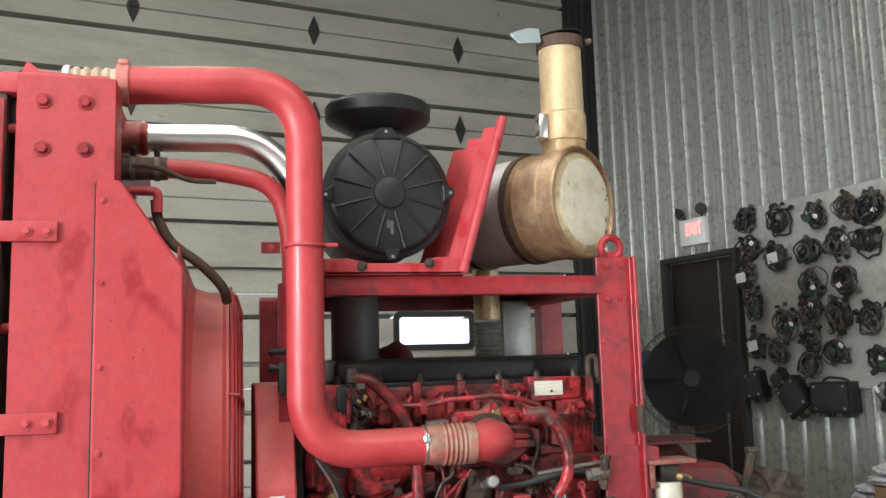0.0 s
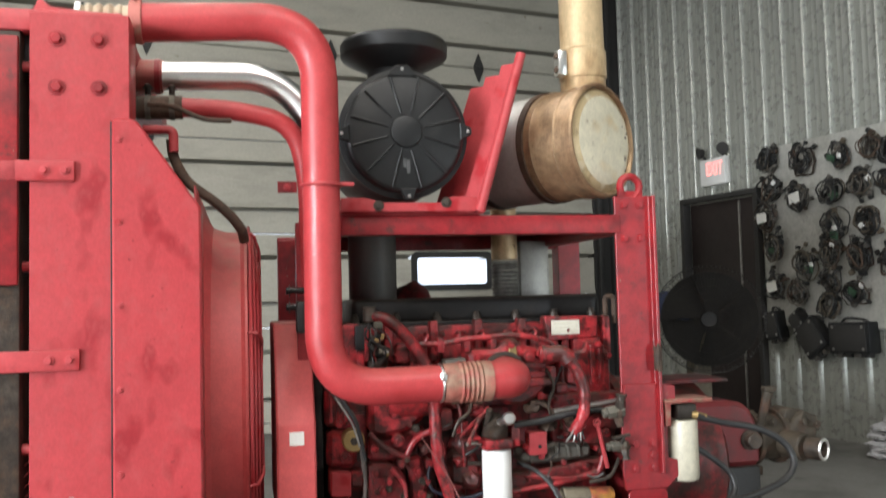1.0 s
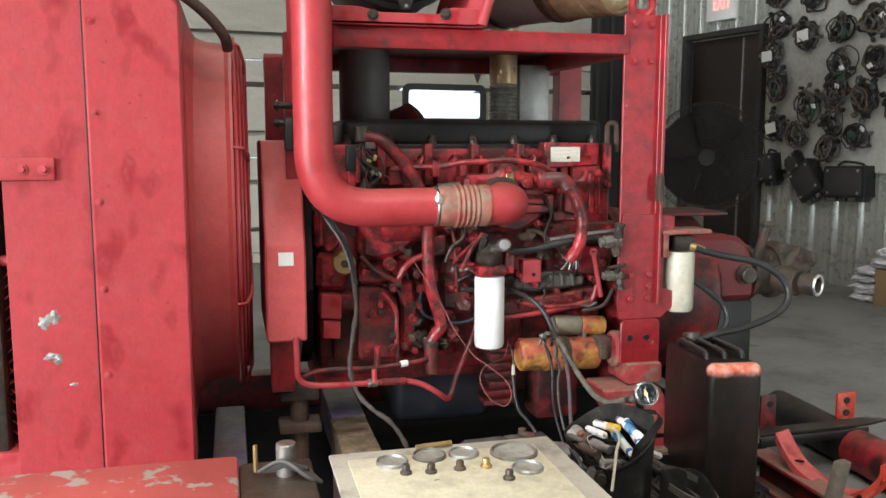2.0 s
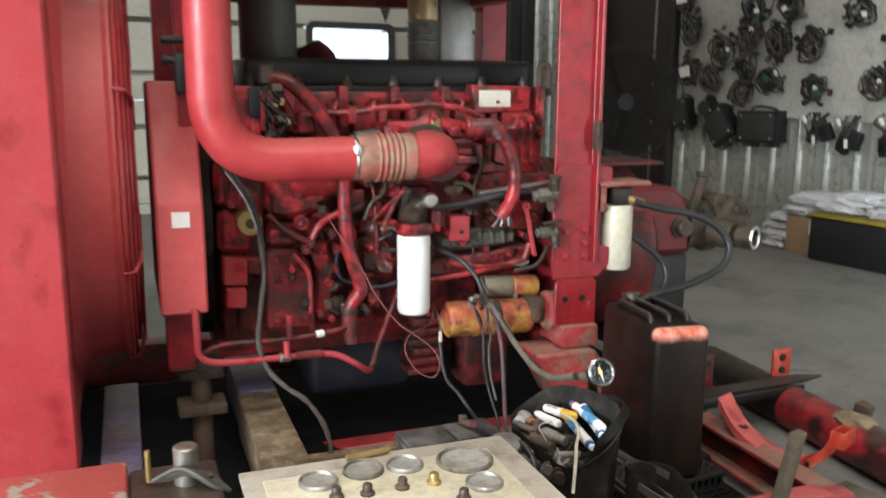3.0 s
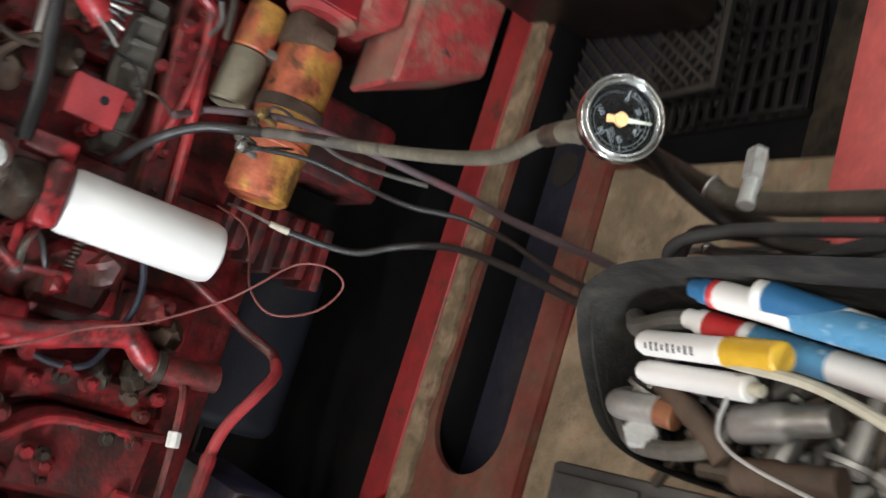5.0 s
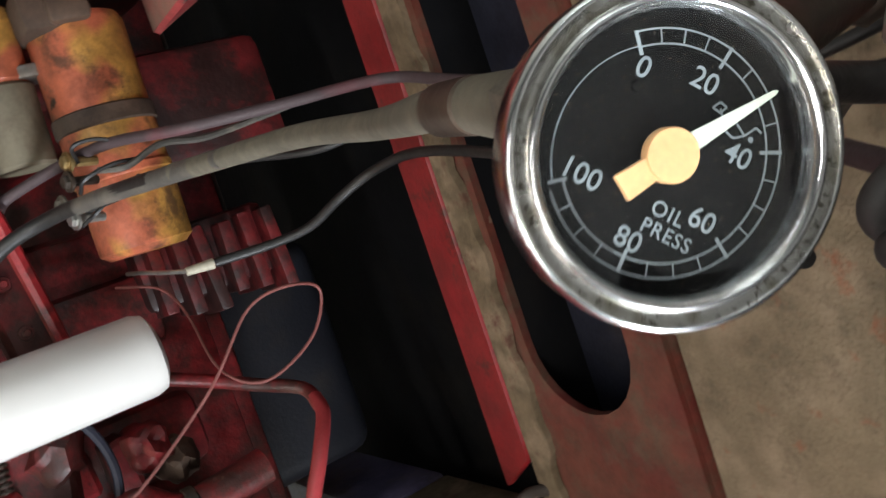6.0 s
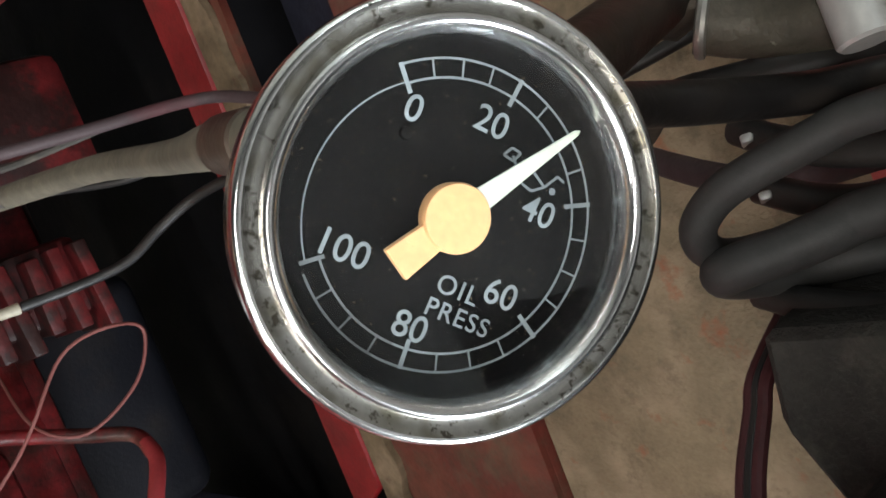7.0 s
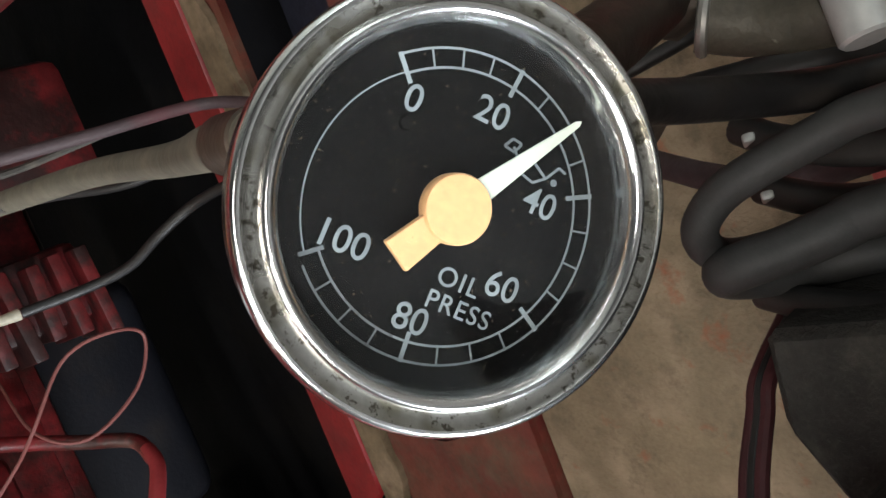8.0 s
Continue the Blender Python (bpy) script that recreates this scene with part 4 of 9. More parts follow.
# ---------------------------------------------------------------- air cleaner on its saddle
ac = thing("air_cleaner", "black canister air cleaner with a rain cap", "air cleaner")
AC, AR = Vector((0.879, 2.90, 1.748)), 0.178
FY = Euler((radians(90), 0, 0)).to_matrix().to_4x4()     # z to -y
b = B()
lathe(b, [(0, -0.46), (0.20, -0.46), (0.21, -0.44), (0.21, -0.06), (0.206, -0.05), (0.215, -0.045), (0.215, -0.02), (0.19, -0.015), (0, -0.015)], Matrix.Translation(AC) @ FY, 48)
part("canister", b, "black", ac)
b = B()
lathe(b, [(0.197, -0.02), (0.197, 0.003), (0.191, 0.012), (0.178, 0.018), (0.058, 0.030), (0.052, 0.030), (0.050, 0.036), (0.046, 0.038), (0, 0.038)], Matrix.Translation(AC) @ FY, 60)
M["print_grey"] = surface("faded_print", (0.07, 0.072, 0.072), 0.7, var=0.4, blotch=0.4)
lid = part("lid", b, "black", ac)
for k in range(12):
    a = radians(15 + 30 * k)
    b = B(); sweep(b, [AC + Vector((math.cos(a) * r, -0.0235 - (0.172 - r) * 0.05, math.sin(a) * r)) for r in (0.062, 0.185)], 0.0042, 6)
    part("rib", b, "black", lid)
for k in range(4):
    a = radians(2 + 90 * k)
    p = AC + Vector((math.cos(a) * 0.208, -0.004, math.sin(a) * 0.208))
    w_ = 0.052 if k == 1 else 0.030
    b = B(); slab(b, [(-0.026, -w_), (0.006, -w_ * 0.55), (0.014, -w_ * 0.40), (0.014, w_ * 0.40), (0.006, w_ * 0.55), (-0.026, w_)], 0.016, Matrix.Translation(p) @ Euler((0, radians(-2 - 90 * k), 0)).to_matrix().to_4x4() @ FY, 0.004)
    lug = part("lug", b, "black", lid)
    b = B(); bolt(b, p + Vector((0, -0.010, 0)), (0, -1, 0), 0.0065, 0.007)
    part("bolt", b, "chrome", lug)
for n, (zz, ww) in enumerate(((1.665, 0.010), (1.645, 0.012))):
    b = B(); box(b, (0.872 + n * 0.012, 2.8735, zz - 0.01), (ww, 0.001, 0.045))
    part("print", b, "print_grey", lid, "worn unreadable print")
CX, CY = 0.885, 3.10
b = B(); rod(b, (CX, CY, 1.90), (CX, CY, 2.05), 0.095, 32)
part("neck", b, "black", ac)
b = B()
lathe(b, [(0, 0.02), (0.09, 0.02), (0.10, 0.03), (0.184, 0.075), (0.192, 0.085), (0.194, 0.125), (0.186, 0.138), (0.10, 0.150), (0, 0.154)], Matrix.Translation((CX, CY, 1.972)) @ Matrix.Diagonal((0.97, 0.97, 0.94, 1)), 56)
part("rain_cap", b, "black", ac)

sad = thing("air_cleaner_saddle", "red folded sheet-metal saddle under the air cleaner", "bracket")
b = B(); face_y(b, [(0.66, 1.478), (1.10, 1.478), (1.125, 1.50), (1.10, 1.535), (1.02, 1.535), (0.98, 1.515), (0.80, 1.515), (0.74, 1.53), (0.66, 1.53)], 2.85, 0.012, 0.002)
box(b, (0.89, 3.02, 1.484), (0.46, 0.34, 0.01), 0.002)
part("base", b, "red", sad)
bolts_on(sad, [(0.78, 2.85, 1.505), (1.0, 2.85, 1.515)], r=0.012, mat="dark_steel")
b = B()
ridge = [(0, 0), (0.05, 0.032), (0.10, 0.0), (0.15, 0.032), (0.20, 0.0), (0.25, 0.032), (0.30, 0.0)]
lo, hi = Vector((1.105, 2.84, 1.485)), Vector((1.262, 2.84, 2.01))
nrm = Vector((hi.z - lo.z, 0, -(hi.x - lo.x))).normalized()
rows_ = []
for s, h in ridge:
    drop = 0.16 * s
    rows_.append((b.verts.new(lo + Vector((-0.28 * s, s, 0)) + nrm * h), b.verts.new(hi + Vector((-0.28 * s, s, -drop)) + nrm * h)))
for p, q in zip(rows_, rows_[1:]):
    b.faces.new((p[0], q[0], q[1], p[1]))
g = bmesh.ops.extrude_face_region(b, geom=b.faces[:])
bmesh.ops.translate(b, vec=-nrm * 0.006, verts=[v for v in g["geom"] if isinstance(v, bmesh.types.BMVert)])
bmesh.ops.recalc_face_normals(b, faces=b.faces)
part("wing", b, "red", sad, "upright fluted red wing", sharp=20)
b = B(); sweep(b, [lo + nrm * 0.004, hi + nrm * 0.004], 0.017, 12)
part("rolled_edge", b, "red", sad)

# ---------------------------------------------------------------- muffler
mu = thing("muffler", "heat-stained cylindrical exhaust muffler lying on the frame", "muffler")
MF = Vector((1.602, 2.96, 1.748))
MD = Vector((-0.55, 0.835, 0.0))
MR = 0.198
mm = axis_matrix(MF, MD)
b = B(); lathe(b, [(0, -0.012), (0.10, -0.0105), (0.146, -0.0055), (0.156, -0.0035)], mm, 64)
cap_ = part("end_cap", b, surface("cream_end_cap", (0.76, 0.70, 0.54), 0.36, metal=0.2, var=0.08, patch=(0.66, 0.54, 0.34), patch_at=(0.56, 0.70), patch_scale=9, grime=(0.30, 0.22, 0.12), grime_at=(0.60, 0.70), grime_scale=12, chip=(0.12, 0.10, 0.06), chip_at=(0.70, 0.72), chip_scale=16, bump=0.05, blotch=0.12), mu)
b = B(); lathe(b, [(0.156, -0.0035), (0.172, 0.003), (0.183, 0.012)], mm, 64)
part("cap_edge", b, surface("tanned_cap_edge", (0.58, 0.45, 0.26), 0.38, metal=0.25, var=0.12, patch=(0.74, 0.66, 0.48), patch_at=(0.50, 0.62), patch_scale=14, grime=(0.22, 0.15, 0.08), grime_at=(0.55, 0.72), grime_scale=16, bump=0.05), cap_, "heat-tanned edge of the cap")
random.seed(23)
for k in range(6):
    a_, r_ = random.uniform(2.3, 3.9), random.uniform(0.10, 0.165)
    q_ = mm @ Vector((r_ * math.cos(a_), r_ * math.sin(a_), 0.0005 - (0.176 - r_) * 0.10 - 0.0035))
    b = B(); lump(b, (0, 0, 0), (random.uniform(0.002, 0.005), random.uniform(0.004, 0.010), 0.0010), 0.9, k, 2)
    part("stain", b, "rusty", cap_, "", axis_matrix(q_, -MD) @ Euler((0, 0, random.uniform(0, 3.1))).to_matrix().to_4x4())
b = B(); lathe(b, [(0.181, 0.013), (0.186, 0.002), (0.192, -0.003), (0.199, -0.001), (MR + 0.006, 0.006), (MR + 0.006, 0.022), (MR, 0.026)], mm, 64)
part("rolled_rim", b, "brown_steel", cap_, "browned rolled rim")
b = B(); lathe(b, [(MR, 0.026), (MR, 0.07), (MR + 0.004, 0.075), (MR, 0.08), (MR, 0.17), (MR + 0.003, 0.175), (MR, 0.18), (MR, 0.205)], mm, 64)
part("shell", b, "brown_steel", mu, "browned front band")
b = B(); lathe(b, [(MR, 0.205), (MR + 0.007, 0.206), (MR + 0.007, 0.232), (MR, 0.233)], mm, 64)
part("band", b, "rusty", mu)
b = B(); lathe(b, [(MR, 0.233), (MR, 0.45)], mm, 64)
part("shell", b, surface("pale_grey_shell", (0.60, 0.585, 0.555), 0.42, metal=0.2, var=0.08, grime=(0.36, 0.31, 0.24), grime_at=(0.55, 0.8), bump=0.04, blotch=0.12), mu, "pale grey middle shell")
b = B(); lathe(b, [(MR, 0.45), (MR + 0.007, 0.451), (MR + 0.007, 0.475), (MR, 0.476)], mm, 64)
part("band", b, "dark_steel", mu)
b = B(); lathe(b, [(MR, 0.476), (MR, 0.60), (MR - 0.01, 0.62), (0, 0.63)], mm, 64)
part("shell", b, "grey_steel", mu)
SX = Vector((1.575, 3.06, 0))
b = B(); lathe(b, [(0.083, 1.90), (0.081, 2.00), (0.081, 2.09), (0.083, 2.093), (0.080, 2.096), (0.079, 2.365)], Matrix.Translation(SX), 40)
part("stack_pipe", b, "tan_steel", mu)
b = B(); lathe(b, [(0.084, 1.985), (0.086, 1.987), (0.086, 2.083), (0.084, 2.085)], Matrix.Translation(SX), 40)
cl = part("stack_clamp", b, "tan_steel", mu)
b = B(); box(b, (1.478, 3.03, 2.035), (0.035, 0.05, 0.09), 0.006)
part("clamp_lug", b, "chrome", cl)
for z in (2.06, 2.01):
    b = B(); bolt(b, (1.462, 3.02, z), (-0.7, -0.7, 0), 0.009, 0.014)
    part("bolt", b, "rusty", cl)
rc = thing("stack_rain_cap", "rusty hinged rain cap on the exhaust stack", "rain cap")
b = B(); lathe(b, [(0.081, 2.340), (0.087, 2.341), (0.088, 2.380), (0.081, 2.381)], Matrix.Translation(SX), 40)
part("collar", b, "rusty", rc)
b = B(); slab(b, [(0.092 * math.cos(2 * math.pi * k / 32), 0.092 * math.sin(2 * math.pi * k / 32)) for k in range(32)], 0.006, Matrix.Translation((SX.x, SX.y, 2.390)) @ Euler((0, radians(-6), 0)).to_matrix().to_4x4(), 0.002)
part("flap", b, "black_paint", rc)
b = B(); slab(b, [(0.0, -0.03), (-0.09, -0.045), (-0.12, 0.0), (-0.05, 0.03), (0.0, 0.03)], 0.012, Matrix.Translation((1.485, 3.03, 2.378)) @ Euler((radians(75), 0, 0)).to_matrix().to_4x4(), 0.002)
part("counterweight", b, surface("galvanised_plate", (0.30, 0.35, 0.36), 0.4, metal=0.7, var=0.15), rc, "grey galvanised counterweight")
b = B(); bolt(b, (1.66, 3.0, 2.36), (0.6, -0.8, 0), 0.01, 0.02)
part("bolt", b, "rusty", rc)

# ---------------------------------------------------------------- engine
def tube_part(parent, pts, r, mat, name="tube", label="", seg=10, rounded_bend=None):
    bm = B()
    sweep(bm, bent_path(pts, rounded_bend) if rounded_bend else smooth_path(pts), r, seg)
    return part(name, bm, mat, parent, label)


def box_part(parent, name, c, size, bevel, mat, label="", rot=None):
    bm = B()
    box(bm, c, size, bevel, rot)
    return part(name, bm, mat, parent, label)


def plate_part(parent, name, outline, y, thick, mat, bevel=0.006, label=""):
    """A cast plate seen from the camera's side: outline of (x, z) pairs, front at y."""
    bm = B()
    face_y(bm, outline, y, thick, bevel)
    return part(name, bm, mat, parent, label)


def ball_part(parent, name, c, size, mat, rough=0.3, seed=0):
    bm = B()
    lump(bm, c, size, rough, seed)
    return part(name, bm, mat, parent)


def boss(parent, c, r, out, mat="red_engine", name="boss"):
    """A round cast boss with a bolt head, standing towards the camera."""
    bm = B()
    lathe(bm, [(0, 0), (r * 1.2, 0), (r, out * 0.6), (r * 0.95, out), (0, out)], axis_matrix(c, (0, -1, 0)), 16)
    p = part(name, bm, mat, parent)
    bm = B(); bolt(bm, (c[0], c[1] - out, c[2]), (0, -1, 0), r * 0.6, 0.008, False)
    part("bolt", bm, mat, p)


en = thing("diesel_engine", "red six-cylinder diesel engine, greasy and dusty", "engine")
box_part(en, "block", (1.13, 3.34, 0.66), (1.00, 0.50, 0.62), 0.02, "red_dirty")
for k in range(6):
    x = 0.72 + k * 0.165
    box_part(en, "barrel_rib", (x, 3.095, 0.62), (0.10, 0.05, 0.42), 0.02, "red_dirty")
box_part(en, "cylinder_head", (1.16, 3.33, 1.035), (0.98, 0.44, 0.16), 0.012, "red_engine")
for k in range(6):
    x = 0.76 + k * 0.16
    box_part(en, "port", (x, 3.10, 1.01), (0.11, 0.06, 0.10), 0.015, "red_engine")
    box_part(en, "head_rib", (x + 0.08, 3.10, 1.06), (0.030, 0.05, 0.14), 0.008, "red_engine")
b = B()
box(b, (1.185, 3.32, 1.165), (0.92, 0.36, 0.09), 0.022, seg=3)
vc = part("valve_cover", b, "black_paint", en, "oily black valve cover")
box_part(vc, "gasket_flange", (1.185, 3.32, 1.118), (0.94, 0.40, 0.022), 0.006, "black_paint")
for k in range(7):
    b = B(); x = 0.733 + k * 0.1455
    rod(b, (x, 3.135, 1.105), (x, 3.135, 1.145), 0.016, 10)
    bo = part("stud", b, "dark_steel", vc)
    b = B(); bolt(b, (x, 3.135, 1.145), (0, 0, 1), 0.012, 0.014)
    part("nut", b, "dark_steel", bo)
pl = plate_part(en, "plate_boss", [(1.405, 1.052), (1.42, 1.046), (1.598, 1.055), (1.602, 1.13), (1.40, 1.135)], 3.064, 0.06, "red_engine", 0.004)
lb = box_part(pl, "data_label", (1.475, 3.061, 1.093), (0.106, 0.002, 0.050), 0, "aged_label", "white data label with faint print")
for k in range(3):
    box_part(lb, "print", (1.465, 3.0595, 1.107 - k * 0.014), (0.07 - 0.015 * k, 0.001, 0.003), 0, "cream")
b = B(); sweep(b, bent_path([(1.655, 3.12, 1.12), (1.655, 3.12, 1.20), (1.69, 3.12, 1.20), (1.69, 3.12, 1.10)], 0.02), 0.010, 8)
part("lifting_hook", b, "rusty", en)

# rear end of the head: stepped covers with ribs
plate_part(en, "side_cover", [(1.44, 0.865), (1.63, 0.858), (1.63, 1.0), (1.60, 1.02), (1.60, 1.045), (1.54, 1.045), (1.53, 1.01), (1.44, 1.01)], 3.035, 0.06, "red_engine", 0.008)
plate_part(en, "side_cover", [(1.40, 0.80), (1.66, 0.79), (1.66, 0.862), (1.40, 0.868)], 3.015, 0.08, "red_dirty", 0.008)
plate_part(en, "side_cover", [(1.40, 0.68), (1.64, 0.67), (1.66, 0.78), (1.40, 0.79)], 3.04, 0.06, "red_dirty", 0.008)
for x in (1.559, 1.592):
    plate_part(en, "rib", [(x - 0.008, 0.89), (x + 0.008, 0.89), (x + 0.010, 1.03), (x - 0.010, 1.03)], 3.022, 0.03, "red_engine", 0.003)
plate_part(en, "rib", [(1.455, 0.90), (1.50, 0.885), (1.52, 0.96), (1.46, 0.98)], 3.02, 0.03, "red_engine", 0.006)
for x, z in ((1.577, 1.03), (1.577, 0.90), (1.475, 0.835), (1.62, 0.835), (1.47, 0.99), (1.615, 0.99), (1.45, 0.72), (1.60, 0.72)):
    boss(en, (x, 3.03, z), 0.013, 0.02)

# intake manifold: cast body, ribbed boss and round inlet
horn = thing("intake_manifold", "red cast intake manifold with a round inlet", "manifold")
plate_part(horn, "body", [(1.09, 1.03), (1.20, 1.032), (1.213, 1.066), (1.263, 1.066), (1.285, 1.035), (1.34, 1.035), (1.355, 0.964), (1.370, 0.922), (1.352, 0.886), (1.31, 0.855), (1.267, 0.838), (1.20, 0.85), (1.13, 0.90), (1.09, 0.97)], 2.95, 0.15, "red_engine", 0.014)
plate_part(horn, "shoulder", [(1.275, 0.985), (1.35, 0.982), (1.352, 0.962), (1.272, 0.965)], 2.93, 0.04, "red_engine", 0.004)
plate_part(horn, "shoulder", [(1.270, 0.955), (1.357, 0.952), (1.364, 0.930), (1.268, 0.938)], 2.925, 0.04, "red_engine", 0.004)
plate_part(horn, "shoulder", [(1.268, 0.935), (1.372, 0.928), (1.370, 0.905), (1.264, 0.905)], 2.915, 0.05, "red_engine", 0.006)
boss(horn, (1.291, 2.955, 1.006), 0.020, 0.03)
b = B(); lathe(b, [(0.062, 0), (0.075, 0.002), (0.075, 0.018), (0.062, 0.02)], axis_matrix((1.205, 2.945, 0.95), (0, -1, 0)), 32)
part("flange", b, "dark_steel", horn)
for x, z in ((1.12, 1.01), (1.235, 1.045), (1.335, 0.87), (1.33, 1.01)):
    boss(horn, (x, 2.952, z), 0.012, 0.012)
ball_part(horn, "tag", (1.240, 2.948, 1.018), (0.016, 0.005, 0.024), "brass", 0.3, 3)
tube_part(horn, [(0.93, 3.0, 1.055), (1.018, 2.985, 1.057), (1.095, 2.98, 1.070), (1.18, 2.98, 1.073), (1.231, 2.975, 1.078), (1.304, 2.97, 1.070), (1.36, 2.98, 1.055), (1.402, 3.0, 1.035)], 0.0095, "red_engine", "fuel_rail", seg=8)
tube_part(horn, [(1.0, 3.0, 0.925), (1.06, 2.985, 0.937), (1.12, 2.99, 0.93)], 0.009, "red_engine", "fuel_rail", seg=8)
for x in (1.091, 1.183, 1.00):
    box_part(horn, "rail_bracket", (x, 3.0, 1.05), (0.022, 0.05, 0.05), 0.004, "red_engine")
for x in (0.95, 1.06, 1.145, 1.27, 1.33):
    tube_part(horn, [(x, 2.982, 1.066), (x + 0.008, 2.985, 1.085), (x + 0.012, 3.03, 1.092), (x + 0.010, 3.09, 1.075)], 0.0045, "red_engine", "injector_line", seg=6)

# wrapped breather hose
bh = thing("breather_hose", "red elbow with a hose wrapped in red sleeve", "hose")
tube_part(bh, [(1.318, 2.90, 1.012), (1.395, 2.88, 1.015), (1.412, 2.87, 0.985)], 0.027, "red_engine", "elbow", seg=16, rounded_bend=0.035)
b = B(); lathe(b, [(0.027, 0), (0.031, 0.002), (0.031, 0.012), (0.027, 0.014)], axis_matrix((1.325, 2.899, 1.012), (1, -0.2, 0)), 18)
part("clamp", b, "red_dirty", bh)
b = B(); sweep(b, smooth_path([(1.405, 2.87, 1.005), (1.437, 2.865, 0.95), (1.455, 2.86, 0.89), (1.453, 2.86, 0.828), (1.435, 2.86, 0.785), (1.412, 2.865, 0.752)]), lambda k: 0.0195 + 0.0012 * math.sin(k * 31) + 0.0006 * math.sin(k * 57), 14)
part("hose", b, "red_engine", bh)
for k in range(6):
    tube_part(bh, [(1.418 + 0.004 * k, 2.855, 0.775), (1.398 + 0.009 * k, 2.848 + 0.003 * (k % 3), 0.748), (1.383 + 0.013 * k, 2.852, 0.728 + 0.004 * (k % 2))], 0.003, "rubber" if k % 2 else "steel", "frayed_strand", seg=6)

# long red water tube in front of the block
wt = thing("water_tube", "red steel tube running down the engine side", "tube")
tube_part(wt, [(0.77, 3.0, 1.155), (0.83, 2.98, 1.135), (0.90, 2.97, 1.06), (0.955, 2.965, 0.96), (0.968, 2.96, 0.85), (0.970, 2.96, 0.766), (0.977, 2.96, 0.676), (0.995, 2.96, 0.615), (1.010, 2.96, 0.565), (1.012, 2.96, 0.535), (0.992, 2.963, 0.510), (0.980, 2.965, 0.485)], 0.0205, "red_engine", seg=14)
tube_part(wt, [(0.979, 2.965, 0.495), (0.981, 2.965, 0.45), (0.987, 2.967, 0.385)], 0.023, "red_dirty", "hose", seg=14)
b = B(); lathe(b, [(0.024, 0), (0.026, 0.002), (0.026, 0.014), (0.024, 0.016)], axis_matrix((0.980, 2.965, 0.475), (0, 0, 1)), 18)
part("clamp", b, "dark_steel", wt)
b = B(); rod(b, (0.765, 3.0, 1.135), (0.765, 3.0, 1.185), 0.022, 12)
part("fitting", b, "dark_steel", wt)

# thermostat, front castings and gear train
box_part(en, "front_bracket", (0.70, 3.05, 1.06), (0.07, 0.08, 0.14), 0.01, "red_engine")
box_part(en, "front_bracket", (0.735, 3.03, 1.03), (0.025, 0.05, 0.16), 0.004, "red_engine")
ball_part(en, "thermostat", (0.775, 3.04, 1.06), (0.035, 0.035, 0.035), "dark_steel", 0.3, 5)
ball_part(en, "sender", (0.79, 3.03, 0.995), (0.03, 0.03, 0.03), "dark_steel", 0.4, 8)
plate_part(en, "front_cover", [(0.612, 0.80), (0.69, 0.795), (0.695, 0.90), (0.66, 0.93), (0.612, 0.92)], 3.0, 0.10, "red_engine", 0.012)
plate_part(en, "front_cover", [(0.615, 0.665), (0.715, 0.66), (0.722, 0.74), (0.69, 0.785), (0.62, 0.79)], 3.005, 0.10, "red_engine", 0.018)
for x in (0.632, 0.655, 0.68):
    plate_part(en, "rib", [(x - 0.005, 0.815), (x + 0.005, 0.815), (x + 0.005, 0.905), (x - 0.005, 0.905)], 2.985, 0.03, "red_engine", 0.002)
plate_part(en, "front_box", [(0.625, 0.578), (0.692, 0.572), (0.694, 0.653), (0.628, 0.66)], 2.985, 0.10, "red", 0.005)
plate_part(en, "front_box", [(0.630, 0.515), (0.686, 0.511), (0.688, 0.567), (0.632, 0.572)], 2.975, 0.10, "red", 0.004)
plate_part(en, "front_box", [(0.692, 0.60), (0.735, 0.598), (0.735, 0.65), (0.692, 0.652)], 3.0, 0.08, "red_engine", 0.006)
b = B(); rod(b, (0.70, 2.955, 0.757), (0.70, 3.02, 0.757), 0.036, 24)
idl = part("idler", b, "brass", en, "dull brass-coloured idler")
b = B(); rod(b, (0.70, 2.942, 0.757), (0.70, 2.958, 0.757), 0.013, 6)
part("nut", b, "dark_steel", idl)
plate_part(en, "upper_casting", [(0.755, 0.765), (0.80, 0.752), (0.877, 0.764), (0.92, 0.79), (0.963, 0.83), (0.963, 0.92), (0.755, 0.92)], 3.0, 0.10, "red_engine", 0.02)
plate_part(en, "lower_cover", [(0.748, 0.43), (0.880, 0.425), (0.882, 0.60), (0.865, 0.64), (0.835, 0.665), (0.755, 0.67)], 3.0, 0.08, "red_dirty", 0.012)
plate_part(en, "lower_cover", [(0.886, 0.425), (0.945, 0.44), (0.95, 0.60), (0.93, 0.69), (0.87, 0.68), (0.89, 0.62)], 3.012, 0.08, "red_engine", 0.012)
plate_part(en, "lower_cover", [(0.755, 0.675), (0.84, 0.67), (0.88, 0.69), (0.96, 0.765), (0.93, 0.785), (0.87, 0.755), (0.76, 0.755)], 3.03, 0.06, "red_dirty", 0.012)
tube_part(en, [(0.825, 2.995, 0.655), (0.858, 2.99, 0.615), (0.870, 2.988, 0.58), (0.871, 2.988, 0.50), (0.875, 2.99, 0.425)], 0.008, "red_engine", "cover_edge", seg=8)
tube_part(en, [(0.965, 2.975, 0.775), (0.93, 2.985, 0.757), (0.90, 2.988, 0.735), (0.878, 2.99, 0.695)], 0.011, "red_engine", "brace", seg=10)
tube_part(en, [(0.755, 2.985, 0.775), (0.79, 2.985, 0.737), (0.84, 2.985, 0.705), (0.885, 2.985, 0.685)], 0.009, "red_dirty", "brace", seg=10)
